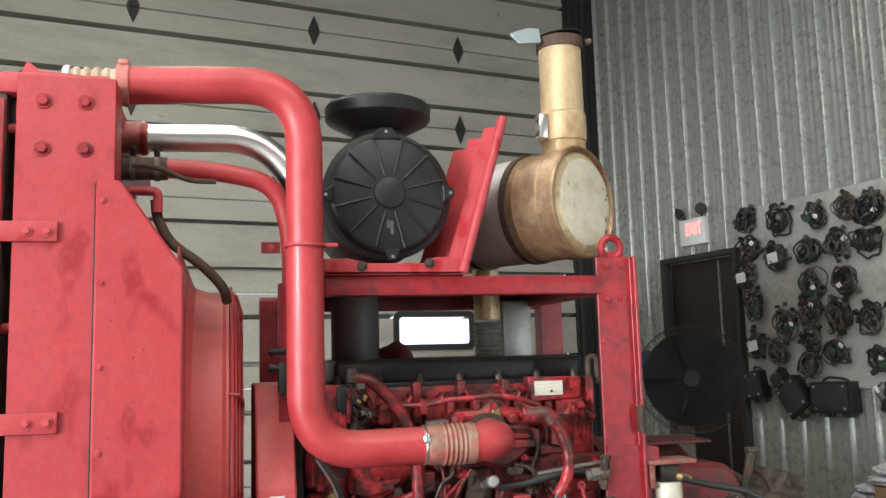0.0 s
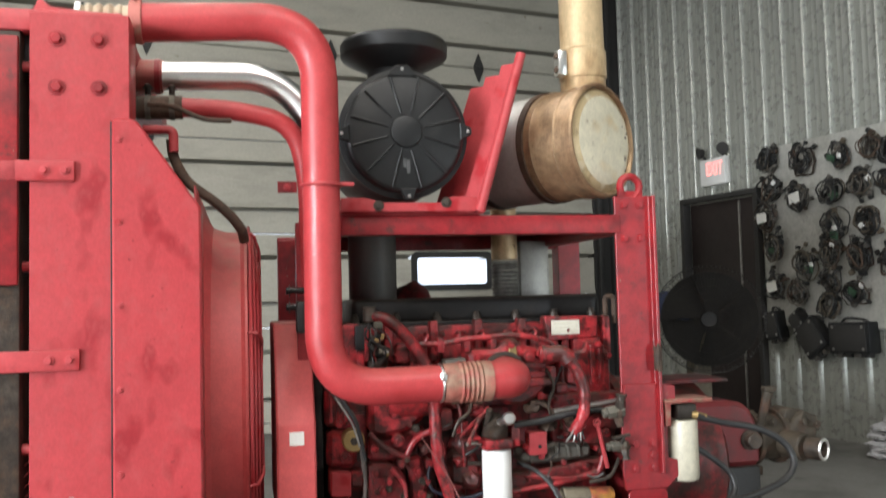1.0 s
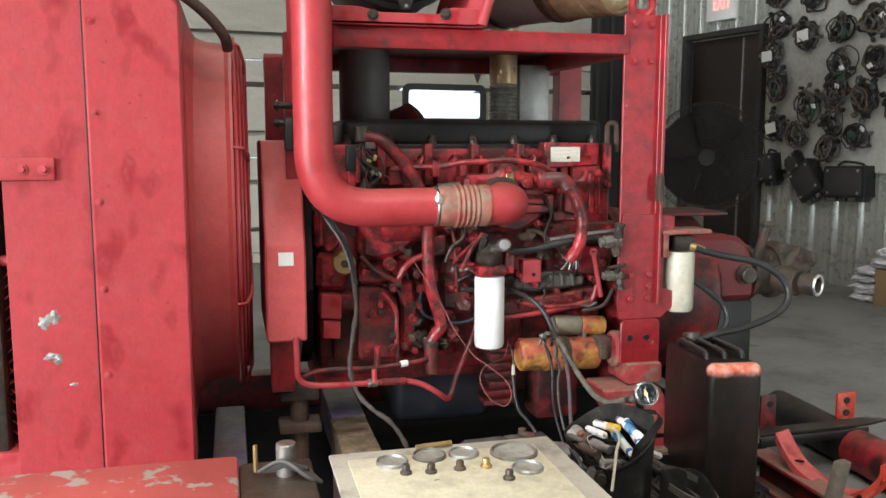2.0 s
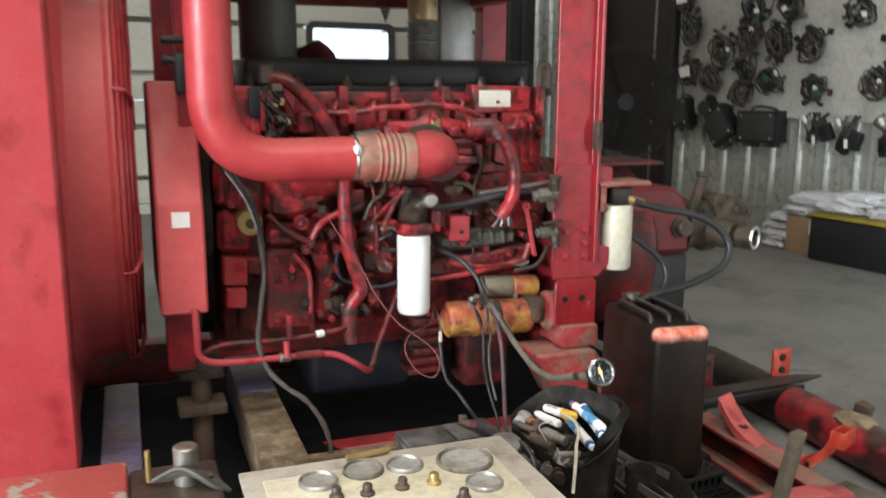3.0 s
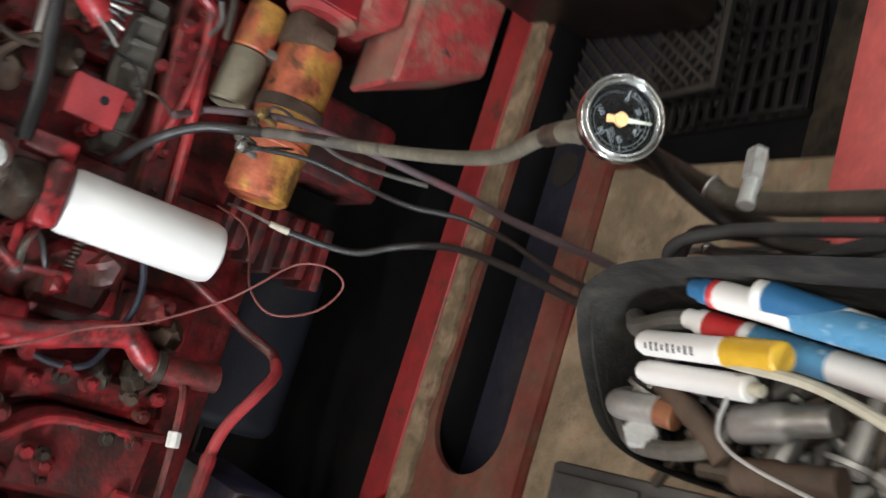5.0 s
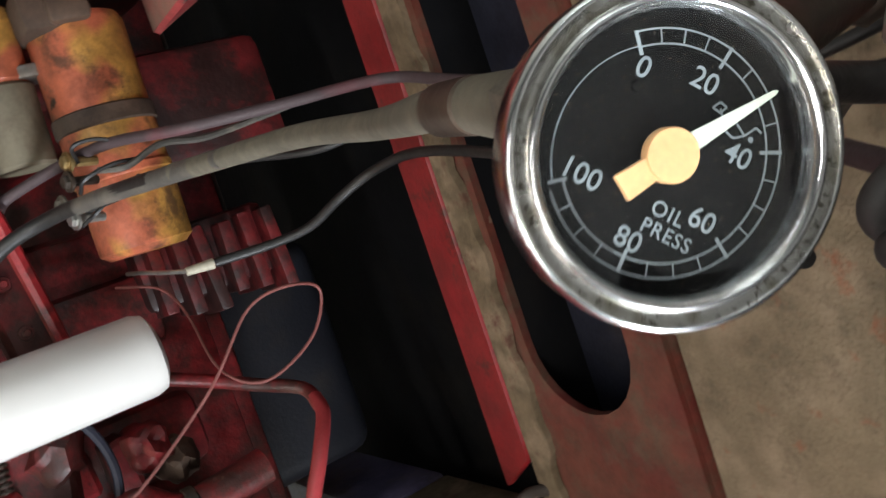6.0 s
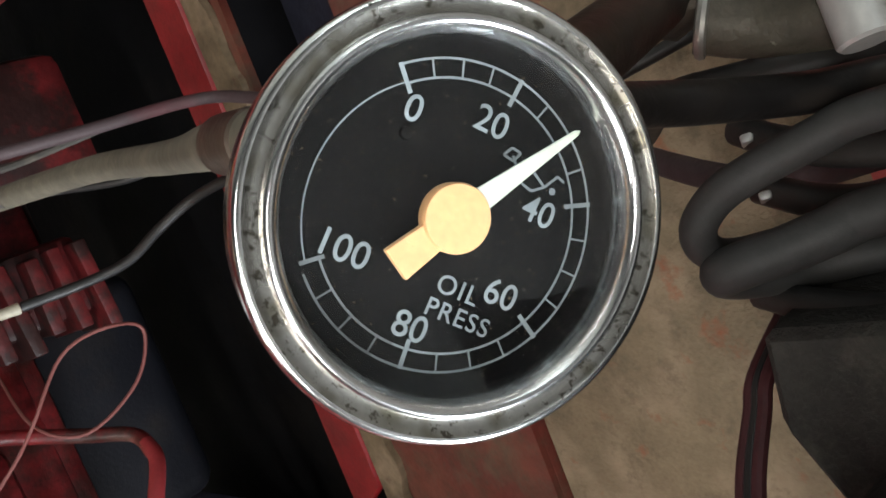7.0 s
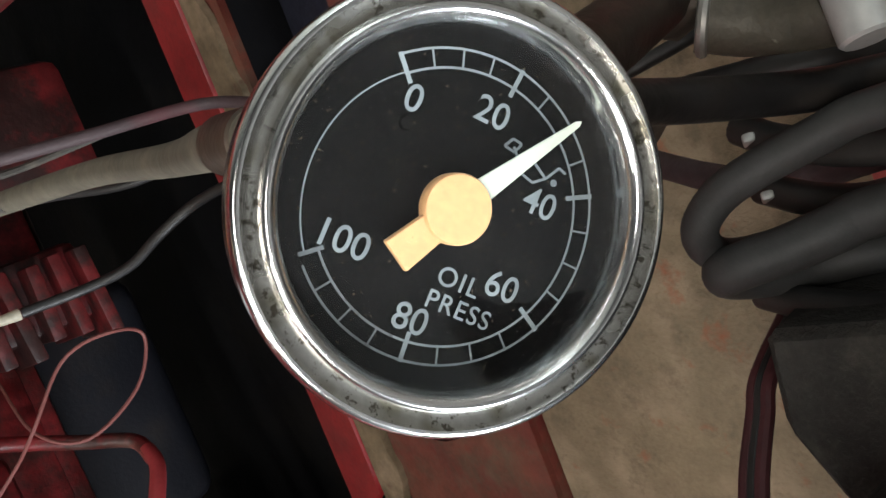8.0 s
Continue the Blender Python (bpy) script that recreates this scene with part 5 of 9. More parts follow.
for n_, (x, z, r) in enumerate(((0.844, 0.832, 0.017), (0.852, 0.744, 0.019), (0.773, 0.719, 0.013), (0.799, 0.583, 0.015), (0.776, 0.640, 0.012), (0.929, 0.563, 0.013), (0.858, 0.466, 0.013), (0.772, 0.46, 0.012), (0.915, 0.64, 0.011), (0.90, 0.47, 0.011), (0.656, 0.808, 0.012), (0.675, 0.70, 0.015))):
    boss(en, (x, 3.005 if n_ < 10 else 2.998, z), r, 0.022, "red_engine" if n_ % 3 else "red_dirty")
b = B(); lathe(b, [(0, 0), (0.06, 0), (0.07, 0.02), (0.07, 0.16), (0.06, 0.18), (0, 0.18)], axis_matrix((0.82, 3.02, 0.885), (1, 0.0, 0)), 24)
part("water_pump", b, "red_engine", en)
for k, (x, z, r, mt) in enumerate(((0.955, 0.49, 0.03, "dark_steel"), (0.945, 0.55, 0.022, "dark_steel"), (1.03, 0.47, 0.028, "rusty"), (1.06, 0.50, 0.03, "red_dirty"), (1.08, 0.72, 0.05, "red_dirty"), (1.12, 0.83, 0.035, "red_dirty"), (1.05, 0.86, 0.03, "red_dirty"), (1.33, 0.83, 0.03, "rusty"), (1.38, 0.76, 0.028, "dark_steel"), (1.46, 0.76, 0.03, "rusty"), (1.06, 0.66, 0.03, "red_engine"), (1.10, 0.60, 0.04, "red_dirty"))):
    ball_part(en, "casting", (x, 3.02, z), (r, 0.045, r * 0.9), mt, 0.4, k)
plate_part(en, "injection_pump", [(1.02, 0.585), (1.10, 0.57), (1.135, 0.60), (1.13, 0.66), (1.10, 0.70), (1.02, 0.70)], 2.995, 0.07, "red_dirty", 0.016)
for k in range(7):
    b = B(); torus(b, Matrix.Translation((1.086 + 0.007 * k, 2.98, 0.655 - 0.0006 * k)) @ Euler((0, radians(90), 0)).to_matrix().to_4x4(), 0.007, 0.002, 12, 5)
    part("spring_coil", b, "dark_steel", en)
plate_part(en, "side_rail", [(1.20, 0.545), (1.58, 0.585), (1.58, 0.635), (1.20, 0.60)], 3.0, 0.08, "red_dirty", 0.008)
for k in range(6):
    boss(en, (1.24 + 0.06 * k, 3.005, 0.578 + 0.0045 * k), 0.009, 0.012, "red_dirty")
sq = box_part(en, "bracket", (1.325, 2.985, 0.709), (0.064, 0.05, 0.076), 0.004, "red")
b = B(); rod(b, (1.330, 2.959, 0.698), (1.330, 2.962, 0.698), 0.007, 12)
part("hole", b, "black", sq)
ALU = surface("grimy_aluminium", (0.14, 0.13, 0.11), 0.6, metal=0.3, var=0.3, grime=(0.07, 0.05, 0.035), grime_at=(0.5, 0.7), bump=0.3)
oc = plate_part(en, "oil_cooler", [(1.268, 0.64), (1.37, 0.632), (1.53, 0.642), (1.532, 0.69), (1.385, 0.70), (1.35, 0.69), (1.268, 0.685)], 2.998, 0.08, ALU, 0.012)
for x in (1.40, 1.44, 1.48):
    plate_part(oc, "rib", [(x, 0.65), (x + 0.01, 0.65), (x + 0.006, 0.69), (x - 0.004, 0.69)], 2.988, 0.02, ALU, 0.002)
b = B(); box(b, (1.065, 3.30, 0.258), (0.35, 0.34, 0.20), 0.035, seg=4)
part("oil_pan", b, surface("grey_blue_pan", (0.015, 0.016, 0.022), 0.5, spec=0.3, var=0.25, grime=(0.035, 0.028, 0.022), grime_at=(0.5, 0.75), bump=0.15), en, "dark grey-blue oil pan")
box_part(en, "pan_rail", (1.10, 3.32, 0.36), (0.98, 0.44, 0.06), 0.01, "red_dirty")
box_part(en, "fin_block", (1.255, 3.10, 0.335), (0.10, 0.10, 0.19), 0.012, "greasy_red")
for k in range(6):
    box_part(en, "fin", (1.236 + 0.004 * (k % 3), 3.072 + 0.004 * (k % 2), 0.250 + 0.032 * k), (0.115 - 0.010 * (k % 3), 0.115, 0.017), 0.003, "greasy_red", rot=(0, 2 * (k % 3) - 2, 3 * (k % 2)))
box_part(en, "flywheel_cover", (1.45, 3.10, 0.27), (0.16, 0.14, 0.20), 0.02, "greasy_red")

# thermostat wiring, junction block and small brackets behind the charge-air pipe
jb = thing("junction_block", "black junction block with bundled loose wires on the engine", "connector")
box_part(jb, "block", (0.733, 3.015, 1.085), (0.036, 0.05, 0.082), 0.005, "black")
box_part(jb, "upright", (0.752, 2.995, 1.062), (0.014, 0.016, 0.110), 0.003, "red_engine")
box_part(jb, "clip", (0.790, 2.985, 1.125), (0.030, 0.030, 0.022), 0.005, "dusty_pipe")
random.seed(31)
for k in range(13):
    x_, z_ = 0.775 + random.uniform(-0.012, 0.02), 1.125 + random.uniform(-0.01, 0.01)
    pts = [(x_, 2.995, z_)]
    for i in range(4):
        pts.append((x_ + random.uniform(-0.022, 0.040) + 0.008 * i, 2.978 + random.uniform(-0.014, 0.018), z_ - 0.030 * (i + 1) + random.uniform(-0.010, 0.010)))
    tube_part(jb, pts, random.choice((0.0022, 0.003, 0.004)), random.choice(("rubber", "rubber", "red_dirty", "dark_steel", "rubber_grey", "red_engine")), "wire", seg=6)
for k in range(6):
    box_part(jb, "plug", (0.79 + random.uniform(-0.02, 0.035), 2.972, 1.05 + random.uniform(-0.055, 0.04)), (random.uniform(0.010, 0.020), 0.014, random.uniform(0.010, 0.022)), 0.003, random.choice(("steel", "black", "dusty_pipe", "brass")), rot=(0, random.uniform(-40, 40), 0))
ap = thing("air_heater", "grimy grey aluminium block above the intake hose", "heater")
box_part(ap, "block", (1.045, 2.985, 0.985), (0.072, 0.06, 0.040), 0.006, ALU, rot=(0, -6, 0))
box_part(ap, "foot", (1.012, 2.98, 0.972), (0.030, 0.05, 0.030), 0.004, "dusty_pipe")
zb = thing("filter_stay", "bent red stay beside the fuel filter", "bracket")
tube_part(zb, [(1.126, 2.955, 0.815), (1.085, 2.945, 0.782), (1.048, 2.94, 0.750), (1.062, 2.94, 0.740), (1.118, 2.945, 0.742)], 0.0065, "red_engine", "rod", seg=8, rounded_bend=0.010)
tube_part(zb, [(1.03, 2.965, 0.860), (1.07, 2.955, 0.868), (1.13, 2.95, 0.860)], 0.0075, "rusty", "rod", seg=8)
# rows of small bolts, ribs and pipe clips on the castings
random.seed(47)
for k in range(11):
    boss(en, (0.80 + 0.076 * k, 3.075, 1.082 + 0.004 * math.sin(k * 2.1)), 0.0085, 0.014, "red_engine" if k % 3 else "red_dirty")
for x_, z_, w_, h_ in ((1.03, 0.965, 0.05, 0.05), (0.995, 0.935, 0.06, 0.04), (0.93, 0.985, 0.06, 0.03), (0.875, 1.02, 0.05, 0.05), (0.86, 0.955, 0.04, 0.06), (1.075, 0.76, 0.05, 0.06), (1.015, 0.80, 0.05, 0.07), (1.06, 0.585, 0.06, 0.05), (1.045, 0.53, 0.08, 0.035), (1.0, 0.70, 0.035, 0.05), (1.43, 0.885, 0.05, 0.035), (1.40, 0.93, 0.03, 0.06)):
    plate_part(en, "cast_pad", [(x_ - w_ / 2, z_ - h_ / 2), (x_ + w_ / 2, z_ - h_ * 0.42), (x_ + w_ * 0.44, z_ + h_ / 2), (x_ - w_ * 0.47, z_ + h_ * 0.46)], 3.0 + random.uniform(-0.012, 0.018), 0.07, random.choice(("red_engine", "red_dirty", "red_dirty")), 0.006)
for k in range(34):
    x_, z_ = random.choice(((random.uniform(0.85, 1.16), random.uniform(0.53, 0.90)), (random.uniform(1.26, 1.58), random.uniform(0.60, 0.90)), (random.uniform(0.76, 0.97), random.uniform(0.43, 0.72))))
    b = B(); bolt(b, (x_, 2.998 - random.uniform(0, 0.02), z_), (0, -1, 0), random.uniform(0.006, 0.011), random.uniform(0.008, 0.016), True)
    rod(b, (x_, 3.06, z_), (x_, 2.995, z_), 0.010, 8)
    part("bolt", b, random.choice(("red_engine", "red_dirty", "red_engine", "rusty", "dark_steel")), en)
for k in range(12):
    x_, z_ = random.choice(((random.uniform(0.90, 1.14), random.uniform(0.55, 0.86)), (random.uniform(1.27, 1.56), random.uniform(0.63, 0.90))))
    dx, dz = random.uniform(-0.09, 0.09), random.uniform(-0.12, 0.02)
    tube_part(en, [(x_, 3.0, z_), (x_ + dx * 0.3, 2.968, z_ + dz * 0.35), (x_ + dx * 0.8, 2.972, z_ + dz * 0.7), (x_ + dx, 3.005, z_ + dz)], random.choice((0.0028, 0.004, 0.0055)), random.choice(("red_dirty", "red_engine", "dark_steel", "rubber", "rusty")), "small_line", seg=7)

# small lines and fittings
ln = thing("fuel_lines", "red steel fuel lines along the engine", "pipe")
tube_part(ln, [(0.536, 2.83, 0.56), (0.538, 2.83, 0.48), (0.542, 2.835, 0.432), (0.575, 2.84, 0.408), (0.66, 2.85, 0.398), (0.78, 2.87, 0.392), (0.872, 2.89, 0.385), (0.928, 2.895, 0.372), (0.983, 2.90, 0.339), (1.022, 2.93, 0.305), (1.040, 2.96, 0.297)], 0.0095, "red", seg=12)
tube_part(ln, [(1.030, 2.945, 0.300), (1.052, 2.98, 0.300), (1.075, 3.01, 0.345), (1.11, 3.03, 0.413), (1.135, 3.03, 0.47), (1.15, 3.02, 0.52)], 0.0092, "red_dirty", seg=12)
b = B(); sweep(b, smooth_path([(0.80, 2.873, 0.392), (0.84, 2.88, 0.389), (0.88, 2.889, 0.385)]), lambda k: 0.0105 + 0.002 * abs(math.sin(k * 9)), 10)
part("sleeve", b, "red_dirty", ln)
tube_part(ln, [(0.56, 2.94, 0.405), (0.60, 2.935, 0.421), (0.657, 2.93, 0.426), (0.761, 2.93, 0.423), (0.862, 2.93, 0.428), (0.95, 2.945, 0.434), (0.97, 2.97, 0.44)], 0.0075, "red_dirty", seg=8)
tube_part(ln, [(0.793, 2.90, 0.500), (0.790, 2.90, 0.435)], 0.0095, "red_engine", "stub", seg=10)
tube_part(ln, [(0.774, 2.855, 0.440), (0.775, 2.852, 0.398)], 0.0085, "red", "clamp_tab", seg=8)
b = B(); rod(b, (0.872, 2.932, 0.429), (0.896, 2.936, 0.431), 0.011, 8)
part("nut", b, "paper", ln, "pale plated nut")
b = B(); rod(b, (0.755, 2.865, 0.394), (0.785, 2.87, 0.392), 0.014, 8)
part("union", b, "steel", ln)
for n_, (pts, r, mt) in enumerate((([(1.28, 3.0, 0.60), (1.40, 2.97, 0.585), (1.52, 2.95, 0.60), (1.56, 2.95, 0.64)], 0.008, "red_engine"),
                          ([(1.20, 2.99, 0.545), (1.35, 2.97, 0.565), (1.48, 2.96, 0.585), (1.53, 2.95, 0.60), (1.55, 2.945, 0.655)], 0.009, "red_engine"),
                          ([(1.22, 2.97, 0.92), (1.33, 2.97, 0.87), (1.40, 2.98, 0.86)], 0.008, "red_engine"),
                          ([(1.05, 2.99, 0.88), (1.06, 2.975, 0.82), (1.065, 2.97, 0.72), (1.07, 2.98, 0.66)], 0.0055, "red_dirty"),
                          ([(1.10, 2.99, 0.90), (1.09, 2.97, 0.83), (1.05, 2.96, 0.80), (1.03, 2.97, 0.75)], 0.006, "dark_steel"),
                          ([(0.952, 2.975, 0.66), (0.945, 2.975, 0.62), (0.955, 2.97, 0.583), (0.985, 2.97, 0.565), (1.02, 2.965, 0.556), (1.06, 2.96, 0.548), (1.10, 2.955, 0.553), (1.14, 2.95, 0.57)], 0.0055, "navy"),
                          ([(1.346, 2.92, 0.965), (1.368, 2.91, 0.905), (1.352, 2.92, 0.844), (1.36, 2.93, 0.80)], 0.005, "dark_steel"),
                          ([(1.42, 2.94, 0.985), (1.385, 2.93, 0.92), (1.36, 2.94, 0.86)], 0.004, "rubber"),
                          ([(1.30, 2.95, 0.85), (1.33, 2.93, 0.845), (1.365, 2.93, 0.82), (1.37, 2.93, 0.80)], 0.006, "rusty"),
                          ([(1.545, 2.93, 0.60), (1.52, 2.945, 0.585), (1.49, 2.95, 0.595)], 0.005, "rubber_grey"),
                          ([(1.514, 2.90, 0.775), (1.53, 2.90, 0.70), (1.546, 2.90, 0.625)], 0.008, "red"))):
    tube_part(ln, pts, r, mt, seg=8)
b = B(); torus(b, axis_matrix((1.514, 2.90, 0.775), (0, -1, 0)), 0.010, 0.005, 16, 6)
part("eye_end", b, "red", ln)
# wiring harness loom down the front
lo_ = thing("wiring_loom", "grey wrapped wiring loom hanging down the engine", "cable")
b = B(); sweep(b, smooth_path([(0.60, 2.99, 0.95), (0.66, 2.95, 0.885), (0.699, 2.93, 0.834), (0.717, 2.93, 0.768), (0.723, 2.925, 0.716), (0.730, 2.92, 0.622), (0.714, 2.89, 0.540), (0.701, 2.868, 0.440), (0.722, 2.845, 0.368), (0.765, 2.815, 0.322), (0.812, 2.795, 0.288), (0.852, 2.775, 0.228), (0.868, 2.755, 0.170), (0.864, 2.735, 0.128)], 8), lambda k: 0.0075 + 0.0009 * math.sin(k * 150) + 0.0008 * math.sin(k * 61), 14)
part("loom", b, surface("wrapped_loom", (0.060, 0.045, 0.038), 0.65, var=0.35, grime=(0.20, 0.15, 0.12), grime_at=(0.60, 0.70), grime_scale=40, bump=0.5, grain=60), lo_)
tube_part(lo_, [(0.64, 2.955, 0.90), (0.685, 2.93, 0.83), (0.705, 2.915, 0.775), (0.712, 2.91, 0.745)], 0.0035, "steel", "bare_strand", seg=6)
tube_part(lo_, [(0.61, 2.97, 0.96), (0.665, 2.94, 0.89), (0.71, 2.92, 0.80), (0.73, 2.915, 0.70)], 0.006, "rubber", "strand", seg=6)
# sleeved cable with steel rod behind
tube_part(thing("battery_cable", "black sleeved cable beside the manifold", "cable"), [(1.225, 2.91, 0.785), (1.307, 2.90, 0.791), (1.39, 2.90, 0.807), (1.49, 2.90, 0.819), (1.56, 2.90, 0.812), (1.60, 2.91, 0.80)], 0.0115, "rubber", "cable", seg=12)
tube_part(thing("steel_rod", "bright steel control rod", "rod"), [(1.375, 2.95, 0.813), (1.45, 2.95, 0.822), (1.522, 2.95, 0.829), (1.62, 2.95, 0.838)], 0.0095, "chrome", "rod")

# white spin-on filter with its head
f1 = thing("fuel_filter", "white spin-on fuel filter under a red filter head", "filter")
b = B(); lathe(b, [(0, 0), (0.034, 0.0), (0.045, 0.006), (0.049, 0.018), (0.049, 0.232), (0.047, 0.240), (0, 0.240)], Matrix.Translation((1.172, 2.945, 0.462)), 40)
part("canister", b, "white", f1)
b = B(); box(b, (1.172, 2.95, 0.722), (0.10, 0.09, 0.036), 0.012); box(b, (1.235, 2.95, 0.745), (0.03, 0.06, 0.07), 0.006)
part("head", b, "red_engine", f1)
b = B(); lump(b, (1.165, 2.93, 0.775), (0.042, 0.04, 0.045), 0.35, 9); rod(b, (1.14, 2.93, 0.79), (1.14, 2.90, 0.84), 0.012, 8)
part("valve", b, "dark_steel", f1)
b = B(); lathe(b, [(0, 0.035), (0.016, 0.034), (0.021, 0.028), (0.021, 0.0), (0, 0.0)], axis_matrix((1.185, 2.845, 0.815), (-0.15, -0.9, 0.15)), 20)
rod(b, (1.18, 2.86, 0.81), (1.17, 2.92, 0.79), 0.012, 10)
part("primer_knob", b, "chrome", f1)
tube_part(f1, [(1.12, 2.95, 0.72), (1.09, 2.90, 0.735), (1.055, 2.88, 0.735)], 0.006, "steel", "fitting", seg=8)
tube_part(f1, [(1.06, 2.88, 0.735), (1.10, 2.92, 0.79), (1.15, 2.95, 0.84)], 0.007, "red_engine", "link", seg=8)

# starter motor
st = thing("starter_motor", "flaking orange-yellow starter motor with solenoid", "starter motor")
b = B(); lathe(b, [(0, 0), (0.045, 0), (0.055, 0.008), (0.056, 0.09), (0.058, 0.092), (0.058, 0.10), (0.056, 0.102), (0.056, 0.27), (0.052, 0.28), (0, 0.28)], axis_matrix((1.284, 2.975, 0.424), (1, 0, -0.03)), 32)
part("motor", b, "yellow", st)
b = B(); rod(b, (1.415, 2.995, 0.515), (1.512, 2.995, 0.51), 0.034, 20)
part("solenoid", b, surface("grimy_solenoid", (0.22, 0.19, 0.13), 0.6, var=0.3, grime=(0.08, 0.05, 0.03), grime_at=(0.5, 0.7), bump=0.2), st)
b = B(); rod(b, (1.512, 2.995, 0.51), (1.60, 2.995, 0.505), 0.033, 20)
part("solenoid_cap", b, "yellow", st)
b = B(); box(b, (1.520, 2.992, 0.470), (0.016, 0.05, 0.075), 0.004)
part("band", b, "steel", st)
for k, (x_, z_, mt) in enumerate(((1.335, 0.493, "steel"), (1.352, 0.500, "dusty_pipe"), (1.375, 0.486, "dark_steel"), (1.395, 0.480, "brass"))):
    b = B(); rod(b, (x_, 2.905, z_ - 0.02), (x_ + 0.004, 2.895, z_ + 0.012), 0.0055, 8); bolt(b, (x_ + 0.004, 2.894, z_ + 0.010), (0.1, -0.3, 1), 0.008, 0.008)
    part("terminal", b, mt, st)
for k in range(0, 7, 3):
    tube_part(st, [(1.330 + 0.011 * k, 2.890, 0.500 - 0.003 * k), (1.338 + 0.012 * k, 2.872, 0.486 + 0.006 * (k % 3)), (1.352 + 0.010 * k, 2.868, 0.462 - 0.005 * (k % 2)), (1.364 + 0.006 * k, 2.872, 0.430)], 0.0024, ("rubber", "dark_steel", "rubber_grey")[k % 3], "lead", seg=6)
tube_part(st, [(1.381, 2.88, 0.468), (1.376, 2.868, 0.44), (1.389, 2.862, 0.40), (1.383, 2.86, 0.35), (1.390, 2.86, 0.27), (1.396, 2.83, 0.20)], 0.0040, "rubber_grey", "lead", seg=8)
b = B(); lathe(b, [(0.0565, 0.150), (0.0590, 0.152), (0.0590, 0.170), (0.0565, 0.172)], axis_matrix((1.284, 2.975, 0.424), (1, 0, -0.03)), 32)
part("strap", b, "rusty", st)
b = B(); box(b, (1.575, 2.962, 0.44), (0.055, 0.085, 0.080), 0.012); box(b, (1.565, 2.915, 0.43), (0.03, 0.02, 0.045), 0.006)
part("adapter", b, "rusty", st)
b = B(); lathe(b, [(0, 0), (0.05, 0), (0.062, 0.01), (0.064, 0.10), (0.058, 0.13), (0.03, 0.14), (0, 0.14)], axis_matrix((1.60, 2.94, 0.435), (1, 0, -0.03)), 28)
part("nose", b, "red_dusty", st)

# rear engine mount below the post
em = thing("engine_mount", "dusty red engine mounting bracket on the skid rail", "bracket")
b = B(); box(b, (1.69, 2.93, 0.365), (0.13, 0.16, 0.07), 0.012)
part("pad", b, "red_dusty", em)
b = B(); slab(b, [(1.53, 0.325), (1.735, 0.325), (1.78, 0.25), (1.79, 0.155), (1.62, 0.155)], 0.16, Matrix.Translation((0, 2.99, 0)) @ UPRIGHT_Y, 0.008)
part("bracket", b, "red_dusty", em)
b = B(); face_y(b, [(1.608, 0.40), (1.75, 0.40), (1.75, 0.535), (1.735, 0.55), (1.622, 0.55), (1.608, 0.535)], 2.872, 0.01, 0.002)
lugp = part("lug_plate", b, "red_worn", em)
for x in (1.64, 1.70):
    b = B(); rod(b, (x, 2.868, 0.485), (x, 2.874, 0.485), 0.010, 12)
    part("hole", b, "black", lugp)

# second filter on the post
f2 = thing("oil_bypass_filter", "cream spin-on filter on a bracket at the post", "filter")
b = B(); lathe(b, [(0, 0), (0.034, 0), (0.046, 0.006), (0.050, 0.018), (0.050, 0.200), (0.047, 0.208), (0, 0.208)], Matrix.Translation((1.83, 2.90, 0.562)), 36)
part("canister", b, "cream", f2)
b = B(); box(b, (1.83, 2.90, 0.80), (0.075, 0.08, 0.055), 0.012)
part("head", b, "dark_steel", f2)
b = B(); box(b, (1.83, 2.91, 0.838), (0.18, 0.12, 0.014), 0.004); box(b, (1.755, 2.90, 0.80), (0.02, 0.09, 0.09), 0.003)
part("bracket", b, "red_dusty", f2)
b = B(); rod(b, (1.85, 2.87, 0.79), (1.89, 2.845, 0.776), 0.014, 10)
part("fitting", b, "brass", f2)
hs = thing("hydraulic_hose", "black hydraulic hose in a wide loop", "hose")
tube_part(hs, [(1.86, 2.85, 0.783), (1.946, 2.832, 0.76), (2.063, 2.814, 0.736), (2.143, 2.796, 0.691), (2.171, 2.778, 0.638), (2.146, 2.76, 0.592), (2.08, 2.742, 0.561), (1.966, 2.724, 0.534), (1.855, 2.706, 0.525), (1.78, 2.70, 0.50)], 0.0115, "rubber", "hose", seg=16)
tube_part(hs, [(1.84, 2.90, 0.69), (1.868, 2.88, 0.673), (1.924, 2.86, 0.631), (1.97, 2.84, 0.584), (1.971, 2.82, 0.535), (1.931, 2.80, 0.502), (1.887, 2.78, 0.478)], 0.0098, "rubber", "hose", seg=16)
# valves beside the post
vv = thing("drain_valve", "rusty brown valve and fittings beside the post", "valve")


def hex_fitting(parent, p, d, r, n, mat, nut=True):
    """A short pipe fitting: hexagon body, collar and outlet along d."""
    p, d = Vector(p), Vector(d).normalized()
    b = B(); rod(b, p, p + d * n, r, 6)
    rod(b, p - d * n * 0.5, p, r * 0.72, 14)
    rod(b, p + d * n, p + d * n * 1.5, r * 0.8, 14)
    if nut:
        rod(b, p + d * n * 1.5, p + d * n * 1.9, r * 1.1, 6)
    part("fitting", b, mat, parent)


